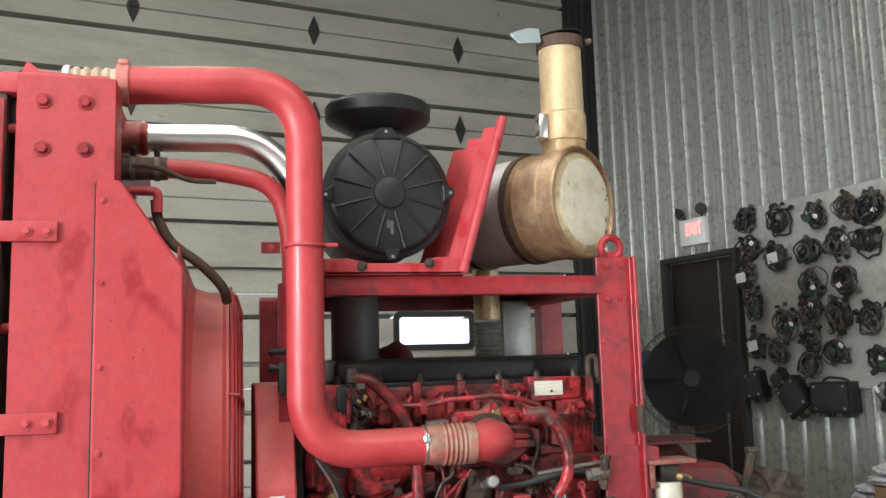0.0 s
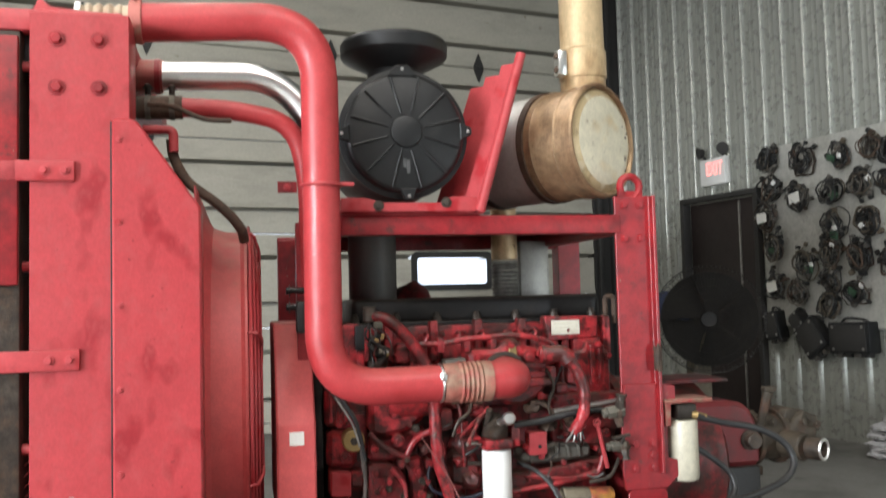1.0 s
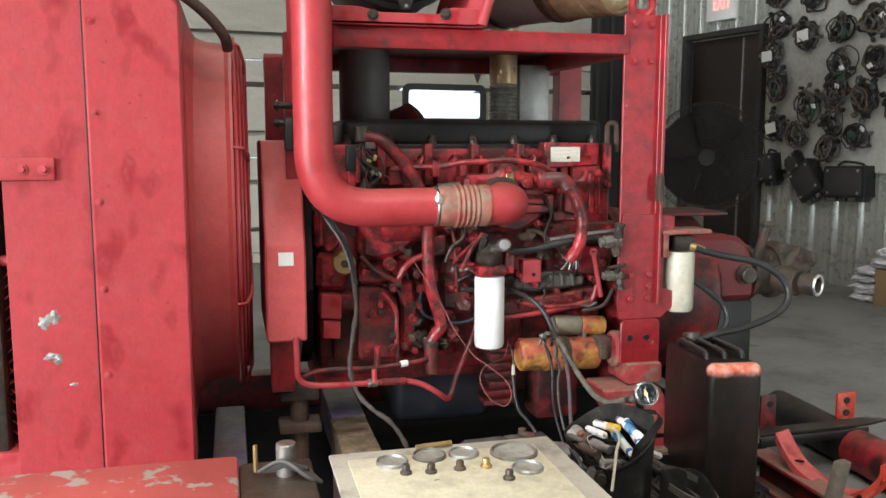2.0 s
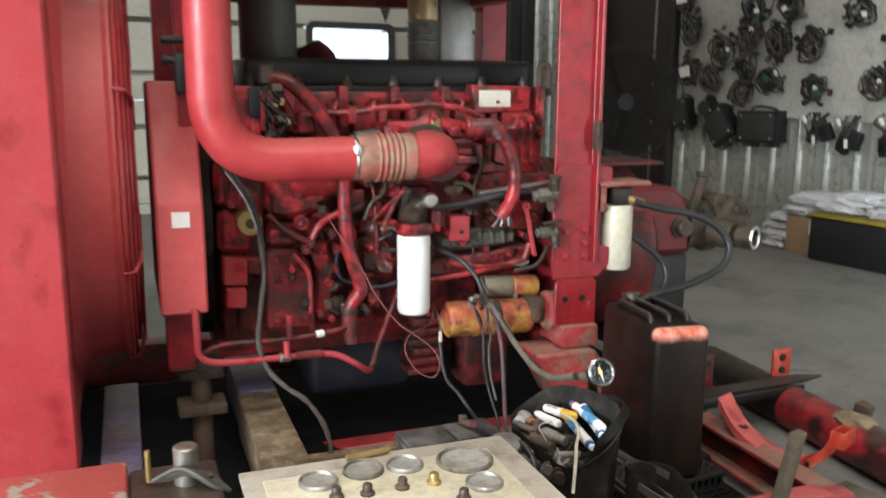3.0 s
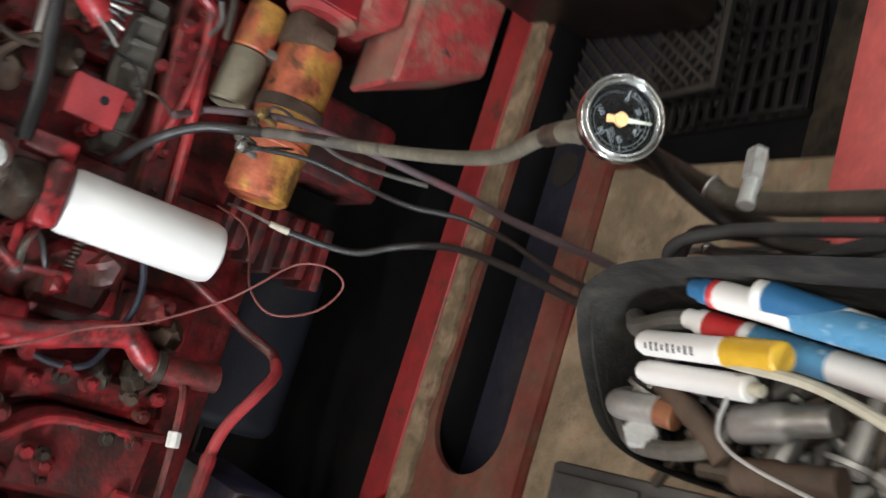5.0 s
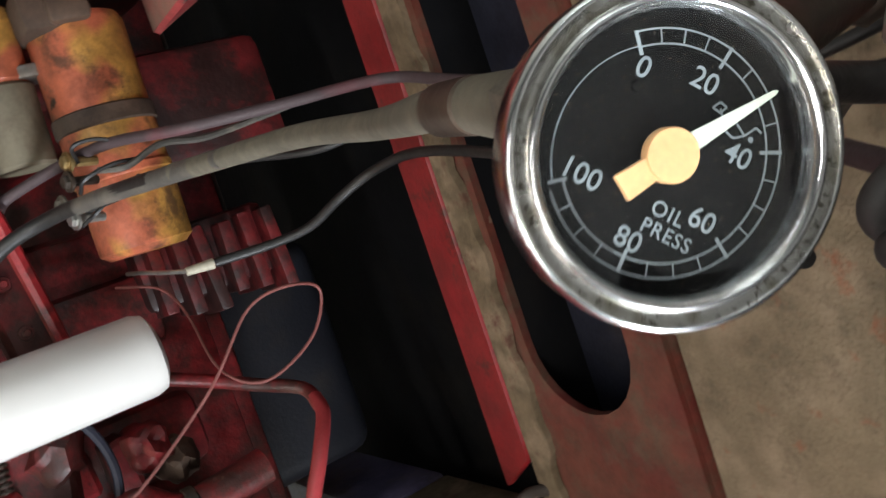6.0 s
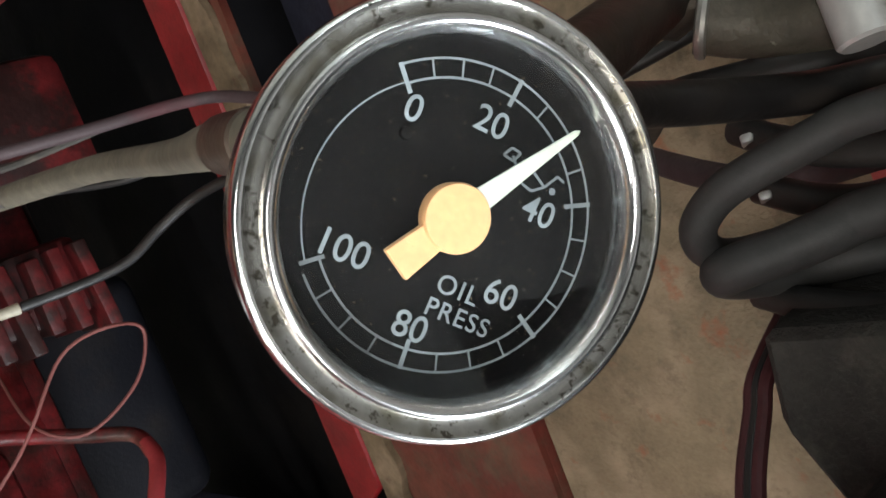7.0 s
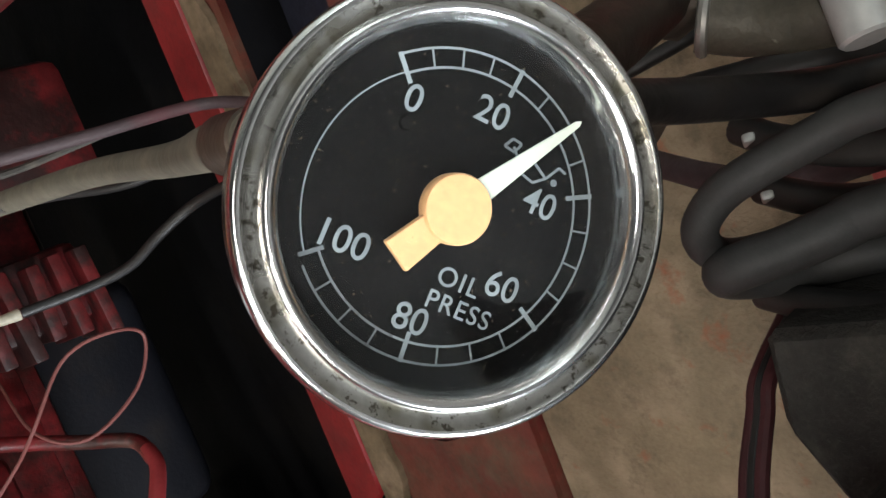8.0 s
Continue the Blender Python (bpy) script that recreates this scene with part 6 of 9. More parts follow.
hex_fitting(vv, (1.535, 2.862, 0.812), (1, -0.1, 0.18), 0.022, 0.030, "dusty_pipe")
hex_fitting(vv, (1.578, 2.852, 0.825), (0.1, -0.1, 1), 0.017, 0.026, "dark_steel")
hex_fitting(vv, (1.573, 2.858, 0.795), (0.15, -0.1, -1), 0.015, 0.020, "rusty", False)
b = B(); lump(b, (1.575, 2.862, 0.812), (0.024, 0.022, 0.024), 0.2, 2)
part("body", b, "rusty", vv)
hex_fitting(vv, (1.542, 2.856, 0.702), (1, -0.05, 0.05), 0.018, 0.026, "dusty_pipe")
hex_fitting(vv, (1.586, 2.850, 0.690), (0.1, -0.2, -1), 0.014, 0.018, "dark_steel")
b = B(); lump(b, (1.586, 2.858, 0.700), (0.026, 0.022, 0.020), 0.25, 7)
part("body", b, "rusty", vv)
b = B(); rod(b, (1.575, 2.842, 0.712), (1.578, 2.836, 0.732), 0.006, 10); box(b, (1.570, 2.835, 0.736), (0.066, 0.012, 0.010), 0.003, rot=(0, -8, 0))
part("lever", b, "dark_steel", vv)
tube_part(vv, [(1.57, 2.86, 0.66), (1.545, 2.88, 0.60), (1.49, 2.92, 0.575)], 0.006, "dark_steel", "tube", seg=8)

# bell housing and pump drive
bl = thing("bell_housing", "dirty red flywheel bell housing", "housing")
b = B()
lathe(b, [(0, 0), (0.34, 0), (0.36, 0.01), (0.36, 0.04), (0.33, 0.06), (0.31, 0.22), (0.30, 0.40), (0.28, 0.42), (0, 0.42)], axis_matrix((1.68, 3.34, 0.56), (1, 0, 0)), 48)
part("case", b, "red_dirty", bl)
b = B()
slab(b, [(1.95, 0.80), (2.153, 0.796), (2.20, 0.775), (2.23, 0.735), (2.25, 0.66), (2.25, 0.55), (1.95, 0.55)], 0.34, Matrix.Translation((0, 3.42, 0)) @ UPRIGHT_Y, 0.02)
part("cover", b, surface("dull_red_cover", (0.15, 0.018, 0.020), 0.55, var=0.25, grime=(0.06, 0.03, 0.028), grime_at=(0.48, 0.7), bump=0.15), bl)
b = B(); box(b, (2.115, 3.24, 0.38), (0.27, 0.30, 0.34), 0.015)
part("case_lower", b, "black_paint", bl)
b = B(); rod(b, (2.20, 3.09, 0.648), (2.20, 3.04, 0.648), 0.030, 16); lathe(b, [(0.030, 0), (0.038, 0.004), (0.038, 0.014), (0.028, 0.016)], axis_matrix((2.20, 3.085, 0.648), (0, -1, 0)), 18)
part("plug", b, "dark_steel", bl)
b = B(); box(b, (1.95, 3.20, 0.875), (0.34, 0.24, 0.012), 0.003)
part("top_plate", b, "greasy_red", bl)
M["pump_brown"] = surface("oily_brown_iron", (0.050, 0.037, 0.023), 0.65, var=0.35, grime=(0.018, 0.014, 0.011), grime_at=(0.48, 0.66), patch=(0.085, 0.045, 0.028), patch_at=(0.54, 0.66), patch_scale=14, bump=0.45, grain=70, dust=0.08, blotch=0.4)
pm = thing("gear_pump", "rusty gear pump with a bright shaft end", "pump")
b = B(); rod(b, (2.24, 3.20, 0.635), (2.40, 3.20, 0.635), 0.088, 28, bev=0.1)
part("body", b, "pump_brown", pm)
b = B(); rod(b, (2.262, 3.20, 0.635), (2.282, 3.20, 0.635), 0.108, 28, bev=0.1); rod(b, (2.375, 3.20, 0.635), (2.40, 3.20, 0.635), 0.104, 28, bev=0.1)
part("flange", b, "pump_brown", pm)
b = B(); lump(b, (2.45, 3.17, 0.645), (0.070, 0.085, 0.095), 0.35, 17); box(b, (2.455, 3.16, 0.62), (0.09, 0.14, 0.12), 0.02)
part("end_casting", b, "pump_brown", pm)
b = B(); face_y(b, [(2.375, 0.69), (2.39, 0.745), (2.42, 0.752), (2.435, 0.735), (2.47, 0.740), (2.50, 0.722), (2.53, 0.715), (2.545, 0.66), (2.50, 0.65)], 3.13, 0.11, 0.006)
part("top_casting", b, "pump_brown", pm)
b = B(); lathe(b, [(0.020, 0.0), (0.040, 0.0), (0.042, 0.02), (0.042, 0.055), (0.036, 0.06), (0.026, 0.058), (0.022, 0.03), (0, 0.03)], axis_matrix((2.405, 3.02, 0.615), (0.45, -0.87, 0.0)), 24)
part("shaft_end", b, "dark_steel", pm)
b = B(); torus(b, axis_matrix((2.4315, 2.969, 0.615), (0.45, -0.87, 0.0)), 0.035, 0.006, 28, 8)
part("shaft_lip", b, "chrome", pm, "bright worn lip")
b = B(); rod(b, (2.40, 3.03, 0.615), (2.37, 3.12, 0.62), 0.052, 20)
part("neck", b, "pump_brown", pm)
b = B(); rod(b, (2.272, 3.12, 0.69), (2.30, 3.10, 0.82), 0.015, 10, 0.020); box(b, (2.302, 3.10, 0.83), (0.05, 0.03, 0.02), 0.004)
part("lever", b, "pump_brown", pm)
for x, z in ((2.43, 0.70), (2.49, 0.69), (2.49, 0.59), (2.33, 0.70)):
    b = B(); bolt(b, (x, 3.08 if x > 2.4 else 3.12, z), (0, -1, 0), 0.011, 0.012)
    part("bolt", b, "pump_brown", pm)

# ducts and exhaust behind the engine
du = thing("intake_duct", "dull grey intake duct behind the engine", "duct")
b = B(); rod(b, (0.86, 3.55, 1.12), (0.86, 3.55, 1.47), 0.095, 28, bev=0.02)
part("duct", b, surface("dull_grey_duct", (0.16, 0.15, 0.14), 0.5, metal=0.3, var=0.15), du)
tc = thing("turbocharger", "dirty red turbocharger housing", "turbocharger")
b = B(); lump(b, (1.02, 3.62, 1.16), (0.10, 0.08, 0.11), 0.25, 14, 3)
part("housing", b, "red_dirty", tc)
ex = thing("exhaust_pipe", "heat-stained exhaust pipe with corrugated flexible section", "pipe")
b = B(); rod(b, (1.43, 3.62, 1.36), (1.43, 3.62, 1.58), 0.055, 24, bev=0.02)
part("pipe", b, "tan_steel", ex)
b = B(); prof = []
for k in range(14):
    prof += [(0.050, 1.13 + k * 0.0165), (0.060, 1.138 + k * 0.0165)]
lathe(b, prof, Matrix.Translation((1.43, 3.62, 0)), 28)
part("flex", b, "steel", ex)
b = B(); box(b, (1.56, 3.66, 1.27), (0.13, 0.10, 0.34), 0.01)
tagged(part("heat_shield", b, "grey_steel", None), "plain grey sheet-metal heat shield", "shield")

# ---------------------------------------------------------------- skid base
sk = thing("skid_frame", "red channel-steel skid frame, dusty and chipped", "skid")
# slotted rail: two flanges beside a long dark slot
b = B()
slab(b, [(0.862, 2.815), (0.905, 2.752), (1.96, 2.752), (1.96, 2.820), (0.862, 2.820)], 0.012, Matrix.Translation((0, 0, 0.139)), 0.003)
box(b, (1.42, 2.816, 0.08), (1.08, 0.010, 0.118), 0.002)
part("rail_flange", b, "red_worn", sk)
b = B()
edge_ = [(0.80 + 0.02 * k, 2.713 + 0.005 * math.sin(k * 1.7) + 0.004 * math.sin(k * 0.6)) for k in range(58)]
slab(b, edge_ + [(1.94, 2.7515), (0.80, 2.7515)], 0.010, Matrix.Translation((0, 0, 0.138)))
part("rail_lip", b, "lip_tan", sk, "dusty rail lip with a ragged dirt edge")
b = B(); box(b, (1.355, 2.729, 0.130), (1.21, 0.042, 0.012), 0.002)
part("rail_ledge", b, "red_plate", sk)


b = B()
bend = [(1.050 + 0.0805 * math.cos(radians(270 - 15 * k)), 2.6175 + 0.0805 * math.sin(radians(270 - 15 * k))) for k in range(13)]
slab(b, [(0.76, 2.489), (1.47, 2.489), (1.47, 2.537)] + bend + [(1.66, 2.698), (1.66, 2.7105), (0.76, 2.7105)], 0.010, Matrix.Translation((0, 0, 0.130)))
part("slotted_plate", b, "red_plate", sk, "dull red plate cut out in a long round-ended slot")
b = B(); box(b, (1.42, 2.616, 0.055), (1.08, 0.172, 0.02), 0.002)
rf_ = part("rail_floor", b, "navy", sk, "dark blue rail bottom")
b = B(); rod(b, (1.475, 2.660, 0.0655), (1.475, 2.660, 0.0670), 0.030, 24)
part("hole", b, "black", rf_)
# inner web added in black to close off the slot and keep it dark
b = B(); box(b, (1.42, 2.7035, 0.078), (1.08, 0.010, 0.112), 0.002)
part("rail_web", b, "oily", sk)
b = B(); box(b, (1.12, 2.4925, 0.083), (0.72, 0.008, 0.100), 0.002)
part("rail_web", b, "red_plate", sk)
b = B(); box(b, (1.07, 2.2885, 0.120), (0.74, 0.393, 0.012), 0.002)
part("deck_plate", b, "dust", sk, "dusty steel deck plate")
# black sheet in place of the unlit gap beside the crate
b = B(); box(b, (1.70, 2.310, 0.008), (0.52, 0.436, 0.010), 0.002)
part("deck_plate", b, "oily", sk, "added black sheet for the dark floor")
b = B(); box(b, (1.56, 2.112, 0.147), (0.84, 0.062, 0.012), 0.003, rot=(0, 0, 1.2))
part("rail_flange", b, "rail_pink", sk)
b = B(); box(b, (1.56, 2.086, 0.134), (0.84, 0.010, 0.010), 0.002, rot=(0, 0, 1.2))
part("rail_lip", b, "red_dirty", sk)
b = B(); box(b, (1.56, 2.098, 0.08), (0.84, 0.010, 0.118), 0.002, rot=(0, 0, 1.2))
part("rail_web", b, "rail_pink", sk)
b = B(); box(b, (1.56, 2.063, 0.024), (0.84, 0.058, 0.010), 0.002, rot=(0, 0, 1.2))
part("rail_foot", b, "dust", sk)
b = B(); box(b, (1.56, 2.031, 0.022), (0.84, 0.006, 0.018), 0.002, rot=(0, 0, 1.2))
part("rail_foot_edge", b, "red_dirty", sk)
# dents drawn as small dark lumps on the rail web
random.seed(33)
for k in range(34):
    dx_, z_ = 1.24 + 0.0205 * k + random.uniform(-0.007, 0.007), (0.055, 0.088, 0.112)[k % 3] + random.uniform(-0.008, 0.008)
    b = B(); lump(b, (dx_, 2.0932 + (dx_ - 1.56) * 0.021, z_), (0.0038, 0.0014, random.uniform(0.005, 0.009)), 0.4, 60 + k, 2)
    part("dent", b, "red_dirty", sk, "dark spot for a dent")
for x in (1.585, 1.80):
    b = B(); slab(b, [(2.094, 0.03), (2.094, 0.138), (2.084, 0.138), (2.040, 0.03)], 0.008, Matrix(((0, 0, 1, x), (1, 0, 0, 0), (0, 1, 0, 0), (0, 0, 0, 1))))
    part("gusset", b, "greasy_red", sk)
# added black sheet that darkens the floor beside the rail
b = B(); box(b, (1.60, 1.935, 0.008), (0.78, 0.17, 0.010), 0.002)
part("deck_plate", b, "oily", sk, "added black sheet for the dark floor")
# black sheet put in for the shade below the engine
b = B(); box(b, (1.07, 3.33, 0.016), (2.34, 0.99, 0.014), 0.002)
part("void_sheet", b, "oily", sk, "black sheet for the dark void under the engine")
b = B(); box(b, (1.10, 3.95, 0.08), (2.4, 0.10, 0.15), 0.004)
part("rear_rail", b, "red_dirty", sk)
# cross members under the front of the engine
b = B(); box(b, (0.732, 3.345, 0.130), (0.118, 0.39, 0.14), 0.010)
part("cross_member", b, "violet", sk, "dusty cross member coloured with a violet window reflection")
b = B(); box(b, (0.335, 2.98, 0.165), (0.10, 0.75, 0.07), 0.008)
part("cross_member", b, "violet", sk)
b = B(); box(b, (0.728, 2.885, 0.129), (0.122, 0.528, 0.140), 0.010)
part("cross_member", b, "lip_tan", sk, "dust-caked end of the cross member")
b = B(); rod(b, (0.55, 2.95, 0.06), (0.55, 2.95, 0.34), 0.028, 14); box(b, (0.55, 2.95, 0.25), (0.13, 0.10, 0.03), 0.006)
part("jack_screw", b, "rusty", sk)
b = B(); box(b, (0.55, 2.98, 0.36), (0.12, 0.14, 0.05), 0.01)
part("front_mount", b, "dark_steel", sk)

# round tube, saddle beam and brackets behind the can
tb = thing("cross_tube", "round steel tube, black and dull red, lying on the floor", "tube")
b = B(); rod(b, (2.470, 3.22, 0.075), (2.447, 2.74, 0.075), 0.070, 32, bev=0.03)
part("tube", b, "black_paint", tb)
b = B(); rod(b, (2.447, 2.74, 0.075), (2.40, 1.85, 0.075), 0.071, 32, bev=0.03)
part("tube", b, surface("scuffed_red_tube", (0.33, 0.018, 0.026), 0.4, var=0.25, patch=(0.05, 0.012, 0.013), patch_at=(0.47, 0.58), patch_scale=7, blotch=0.4, dust=0.2, chip=(0.40, 0.30, 0.25), chip_at=(0.74, 0.76), chip_scale=26, bump=0.1), tb)
b = B(); lump(b, (2.43, 2.45, 0.142), (0.045, 0.07, 0.02), 0.4, 21)
part("weld_saddle", b, "dust", tb)
b = B(); box(b, (2.47, 2.47, 0.165), (0.05, 0.05, 0.045), 0.012, rot=(10, 0, 20))
part("lug", b, "rusty", tb)
ab = thing("angle_bar", "black angle bar with a pointed end and orange tab", "bar")
b = B(); slab(b, [(2.06, 2.735), (2.50, 2.752), (2.60, 2.778), (2.52, 2.815), (2.10, 2.80)], 0.010, Matrix.Translation((0, 0, 0.150)), 0.002)
part("bar", b, "black_paint", ab)
b = B(); box(b, (2.28, 2.742, 0.132), (0.44, 0.008, 0.032), 0.002, rot=(0, 0, 2.2))
part("bar_leg", b, "black_paint", ab)
b = B(); box(b, (2.462, 2.825, 0.205), (0.076, 0.010, 0.095), 0.003)
tbp = part("tab", b, "orange", ab)
for z in (0.225, 0.180):
    b = B(); rod(b, (2.462, 2.815, z), (2.462, 2.821, z), 0.012, 12)
    part("hole", b, "black", tbp)
b = B(); box(b, (2.13, 2.80, 0.215), (0.06, 0.010, 0.12), 0.003)
tb2 = part("tab", b, "red_dirty", ab)
b = B(); rod(b, (2.135, 2.790, 0.245), (2.135, 2.796, 0.245), 0.011, 12)
part("hole", b, "black", tb2)
sd = thing("saddle_beam", "red channel beam carrying a curved saddle with an orange bracket", "beam")
for z, h in ((0.140, 0.014), (0.048, 0.014)):
    b = B(); box(b, (2.000, 2.385, z), (0.075, 0.54, h), 0.004)
    part("flange", b, "red_dusty", sd)
b = B(); box(b, (2.015, 2.385, 0.094), (0.014, 0.54, 0.08), 0.002)
part("web", b, "red_dirty", sd)
CRADLE = smooth_path([(2.000, 2.540, 0.246), (2.002, 2.500, 0.208), (2.010, 2.455, 0.172), (2.028, 2.395, 0.146), (2.048, 2.345, 0.135), (2.072, 2.305, 0.138), (2.097, 2.275, 0.160), (2.114, 2.252, 0.192), (2.124, 2.240, 0.222)], 5)
ACROSS = Vector((0.93, 0.37, 0.0))


def cradle_strip(path, inner, outer, drop):
    """A curved strip of plate along the path, with a turned-down lip on both edges."""
    bm = B()
    rows_ = []
    for p in path:
        p = Vector(p)
        rows_.append([bm.verts.new(p + ACROSS * inner - Vector((0, 0, drop))), bm.verts.new(p + ACROSS * inner), bm.verts.new(p + ACROSS * outer), bm.verts.new(p + ACROSS * outer - Vector((0, 0, drop)))])
    for a, c in zip(rows_, rows_[1:]):
        for k in range(3):
            bm.faces.new((a[k], a[k + 1], c[k + 1], c[k]))
    bmesh.ops.recalc_face_normals(bm, faces=bm.faces[:])
    bmesh.ops.solidify(bm, geom=bm.faces[:], thickness=0.008)
    return bm


bd_ = part("saddle", cradle_strip(CRADLE[:27], -0.034, 0.036, 0.026), "rail_pink", sd, "scuffed red curved saddle")
b = B(); rod(b, (2.0085, 2.4610, 0.1755), (2.0095, 2.4630, 0.1795), 0.015, 18)
part("hole", b, "black", bd_)
br_ = part("bracket", cradle_strip(CRADLE[26:], -0.032, 0.034, 0.034), "orange", sd, "bright orange bracket arm")
b = B(); rod(b, (2.058, 2.262, 0.140), (2.064, 2.268, 0.142), 0.007, 12)
part("hole", b, "black", br_)
for c_, sz_ in (((2.118, 2.232, 0.226), (0.066, 0.006, 0.046)), ((2.140, 2.206, 0.226), (0.066, 0.006, 0.046)), ((2.100, 2.207, 0.226), (0.006, 0.032, 0.046)), ((2.158, 2.231, 0.226), (0.006, 0.032, 0.046))):
    b = B(); box(b, c_, sz_, 0.002, rot=(0, 0, 21))
    part("box_side", b, "orange", br_)
b = B(); box(b, (2.129, 2.219, 0.210), (0.056, 0.030, 0.006), 0.002, rot=(0, 0, 21))
part("box_bottom", b, "dust", br_)
b = B(); box(b, (1.96, 2.112, 0.135), (0.16, 0.05, 0.03), 0.004, rot=(0, 0, -8))
part("foot", b, "red", sd)
tagged(part("wood_stake", (lambda q: (box(q, (1.832, 2.105, 0.175), (0.046, 0.024, 0.32), 0.003, rot=(8, 5, 20)), q)[1])(B()), "wood"), "short weathered wooden stake", "stake")
tagged(part("wood_block", (lambda q: (box(q, (2.13, 2.16, 0.045), (0.12, 0.13, 0.09), 0.005, rot=(0, 0, 12)), q)[1])(B()), "wood"), "weathered wooden block on the floor", "block")

# ---------------------------------------------------------------- tall tank on a plastic crate
tk = thing("jerry_can", "tall oily black jerry can with a bare orange front edge", "jerry can")
tk.matrix_basis = pose(1.775, 2.59, 0.070, 0, 0, -7) @ Matrix.Diagonal((1.00, 1.10, 1.115, 1))
b = B()
box(b, (0, 0, 0.195), (0.160, 0.320, 0.39), 0.020, seg=5)
for v in b.verts:
    if v.co.z > 0.2:
        v.co.z -= 0.05 * max(0.0, v.co.y + 0.02)
part("body", b, worn_can("oily_black_can"), tk, "oily black body worn orange along the upper edge")
for k in range(3):
    x = -0.055 + 0.055 * k
    b = B(); sweep(b, bent_path([(x, -0.085, 0.382), (x, -0.075, 0.402), (x, 0.10, 0.397), (x, 0.11, 0.370)], 0.02), 0.0085, 12)
    part("handle", b, "black_paint", tk)
b = B(); rod(b, (0, 0.125, 0.37), (0, 0.135, 0.41), 0.03, 14)
part("cap", b, "dark_steel", tk)
cr = thing("plastic_crate", "black latticed plastic crate turned upside down", "crate")
cr.matrix_basis = pose(1.745, 2.590, 0.050, 0, 0, 4)
CW, CD = 0.160, 0.170
for sgn in (-1, 1):
    for k in range(-14, 15):
        c = k * 0.026                      # the slat runs along y = sgn * x + c, cut off at the crate's sides
        x0, x1 = (max(-CW, -CD - c), min(CW, CD - c)) if sgn > 0 else (max(-CW, c - CD), min(CW, c + CD))
        if x1 - x0 > 0.02:
            xm = (x0 + x1) / 2
            b = B(); box(b, (xm, sgn * xm + c, 0.012 + 0.003 * sgn), ((x1 - x0) * 1.414, 0.0065, 0.013), 0.0015, rot=(0, 0, 45 * sgn))
            part("slat", b, "crate_black", cr)
for k in range(7):
    b = B(); box(b, (-0.147 + 0.049 * k, 0, 0.002), (0.006, 0.34, 0.012), 0.0015)
    part("rib", b, "crate_black", cr)
for sg in (-1, 1):
    b = B(); box(b, (0, sg * 0.174, 0.012), (0.345, 0.012, 0.014), 0.003); box(b, (0, sg * 0.176, -0.031), (0.345, 0.010, 0.012), 0.003)
    sd_ = part("side", b, "crate_black", cr)
    for k in range(15):
        b = B(); box(b, (-0.161 + 0.023 * k, sg * 0.175, -0.010), (0.007, 0.008, 0.036), 0.0015)
        part("slat", b, "crate_black", sd_)
    b = B(); box(b, (sg * 0.166, 0, 0.012), (0.012, 0.345, 0.014), 0.003); box(b, (sg * 0.168, 0, -0.031), (0.010, 0.345, 0.012), 0.003)
    sd_ = part("side", b, "crate_black", cr)
    for k in range(15):
        b = B(); box(b, (sg * 0.167, -0.161 + 0.023 * k, -0.010), (0.008, 0.007, 0.036), 0.0015)
        part("slat", b, "crate_black", sd_)

# slatted plastic pallet under the crate, on the brown oily deck
# near-black plastic, darker than the crate's
M["pallet_black"] = surface("near_black_plastic", (0.0085, 0.0082, 0.008), 0.6, var=0.4, grime=(0.022, 0.018, 0.014), grime_at=(0.5, 0.75), grime_scale=14, bump=0.2, spec=0.25, blotch=0.4)
pl_ = thing("plastic_pallet", "low black slatted plastic pallet under the crate", "pallet")
pl_.matrix_basis = pose(1.725, 2.530, 0.0132, 0, 0, 3)
random.seed(87)
for k in range(23):
    if k < 9:
        cut = random.uniform(-0.02, 0.05)
        for x0, x1 in ((-0.183, cut - 0.012), (cut + 0.012, 0.183)):
            b = B(); box(b, ((x0 + x1) / 2, -0.242 + 0.022 * k, 0.015 + random.uniform(-0.002, 0.002)), (x1 - x0, 0.011, 0.010), 0.002, rot=(0, 0, random.uniform(-1, 1)))
            part("slat", b, "pallet_black", pl_)
    else:
        b = B(); box(b, (0, -0.242 + 0.022 * k, 0.015), (0.366, 0.011, 0.010), 0.002)
        part("slat", b, "pallet_black", pl_)
for k in range(9):
    b = B(); box(b, (-0.178 + 0.0445 * k, -0.16, 0.0185), (0.007, 0.17, 0.006), 0.0015, rot=(0, 0, random.uniform(-8, 8)))
    part("cross_slat", b, "pallet_black", pl_)
for x in (-0.178, -0.06, 0.06, 0.178):
    b = B(); box(b, (x, 0, 0.005), (0.014, 0.495, 0.010), 0.002)
    part("runner", b, "pallet_black", pl_)
b = B(); box(b, (1.70, 2.212, 0.0150), (0.52, 0.128, 0.003), 0.001)
part("dirt_crust", b, surface("brown_oily_dirt", (0.055, 0.043, 0.030), 0.85, var=0.4, grime=(0.014, 0.012, 0.010), grime_at=(0.42, 0.62), grime_scale=14, bump=0.4, grain=120, spec=0.2, blotch=0.45), sk, "brown oily dirt crust")

# ---------------------------------------------------------------- instrument panel box
pb = thing("instrument_panel", "yellowed instrument panel on a black box, with round holes for gauges", "control panel")
PM = Matrix.Translation((0.735, 1.606, 0.184)) @ Matrix.Scale(0.84, 4)
pb.matrix_basis = PM
b = B(); box(b, (-0.02, -0.05, 0.130), (0.47, 0.44, 0.70), 0.006)
part("box", b, "black_paint", pb)
b = B(); box(b, (-0.02, -0.05, 0.486), (0.485, 0.45, 0.010), 0.003)
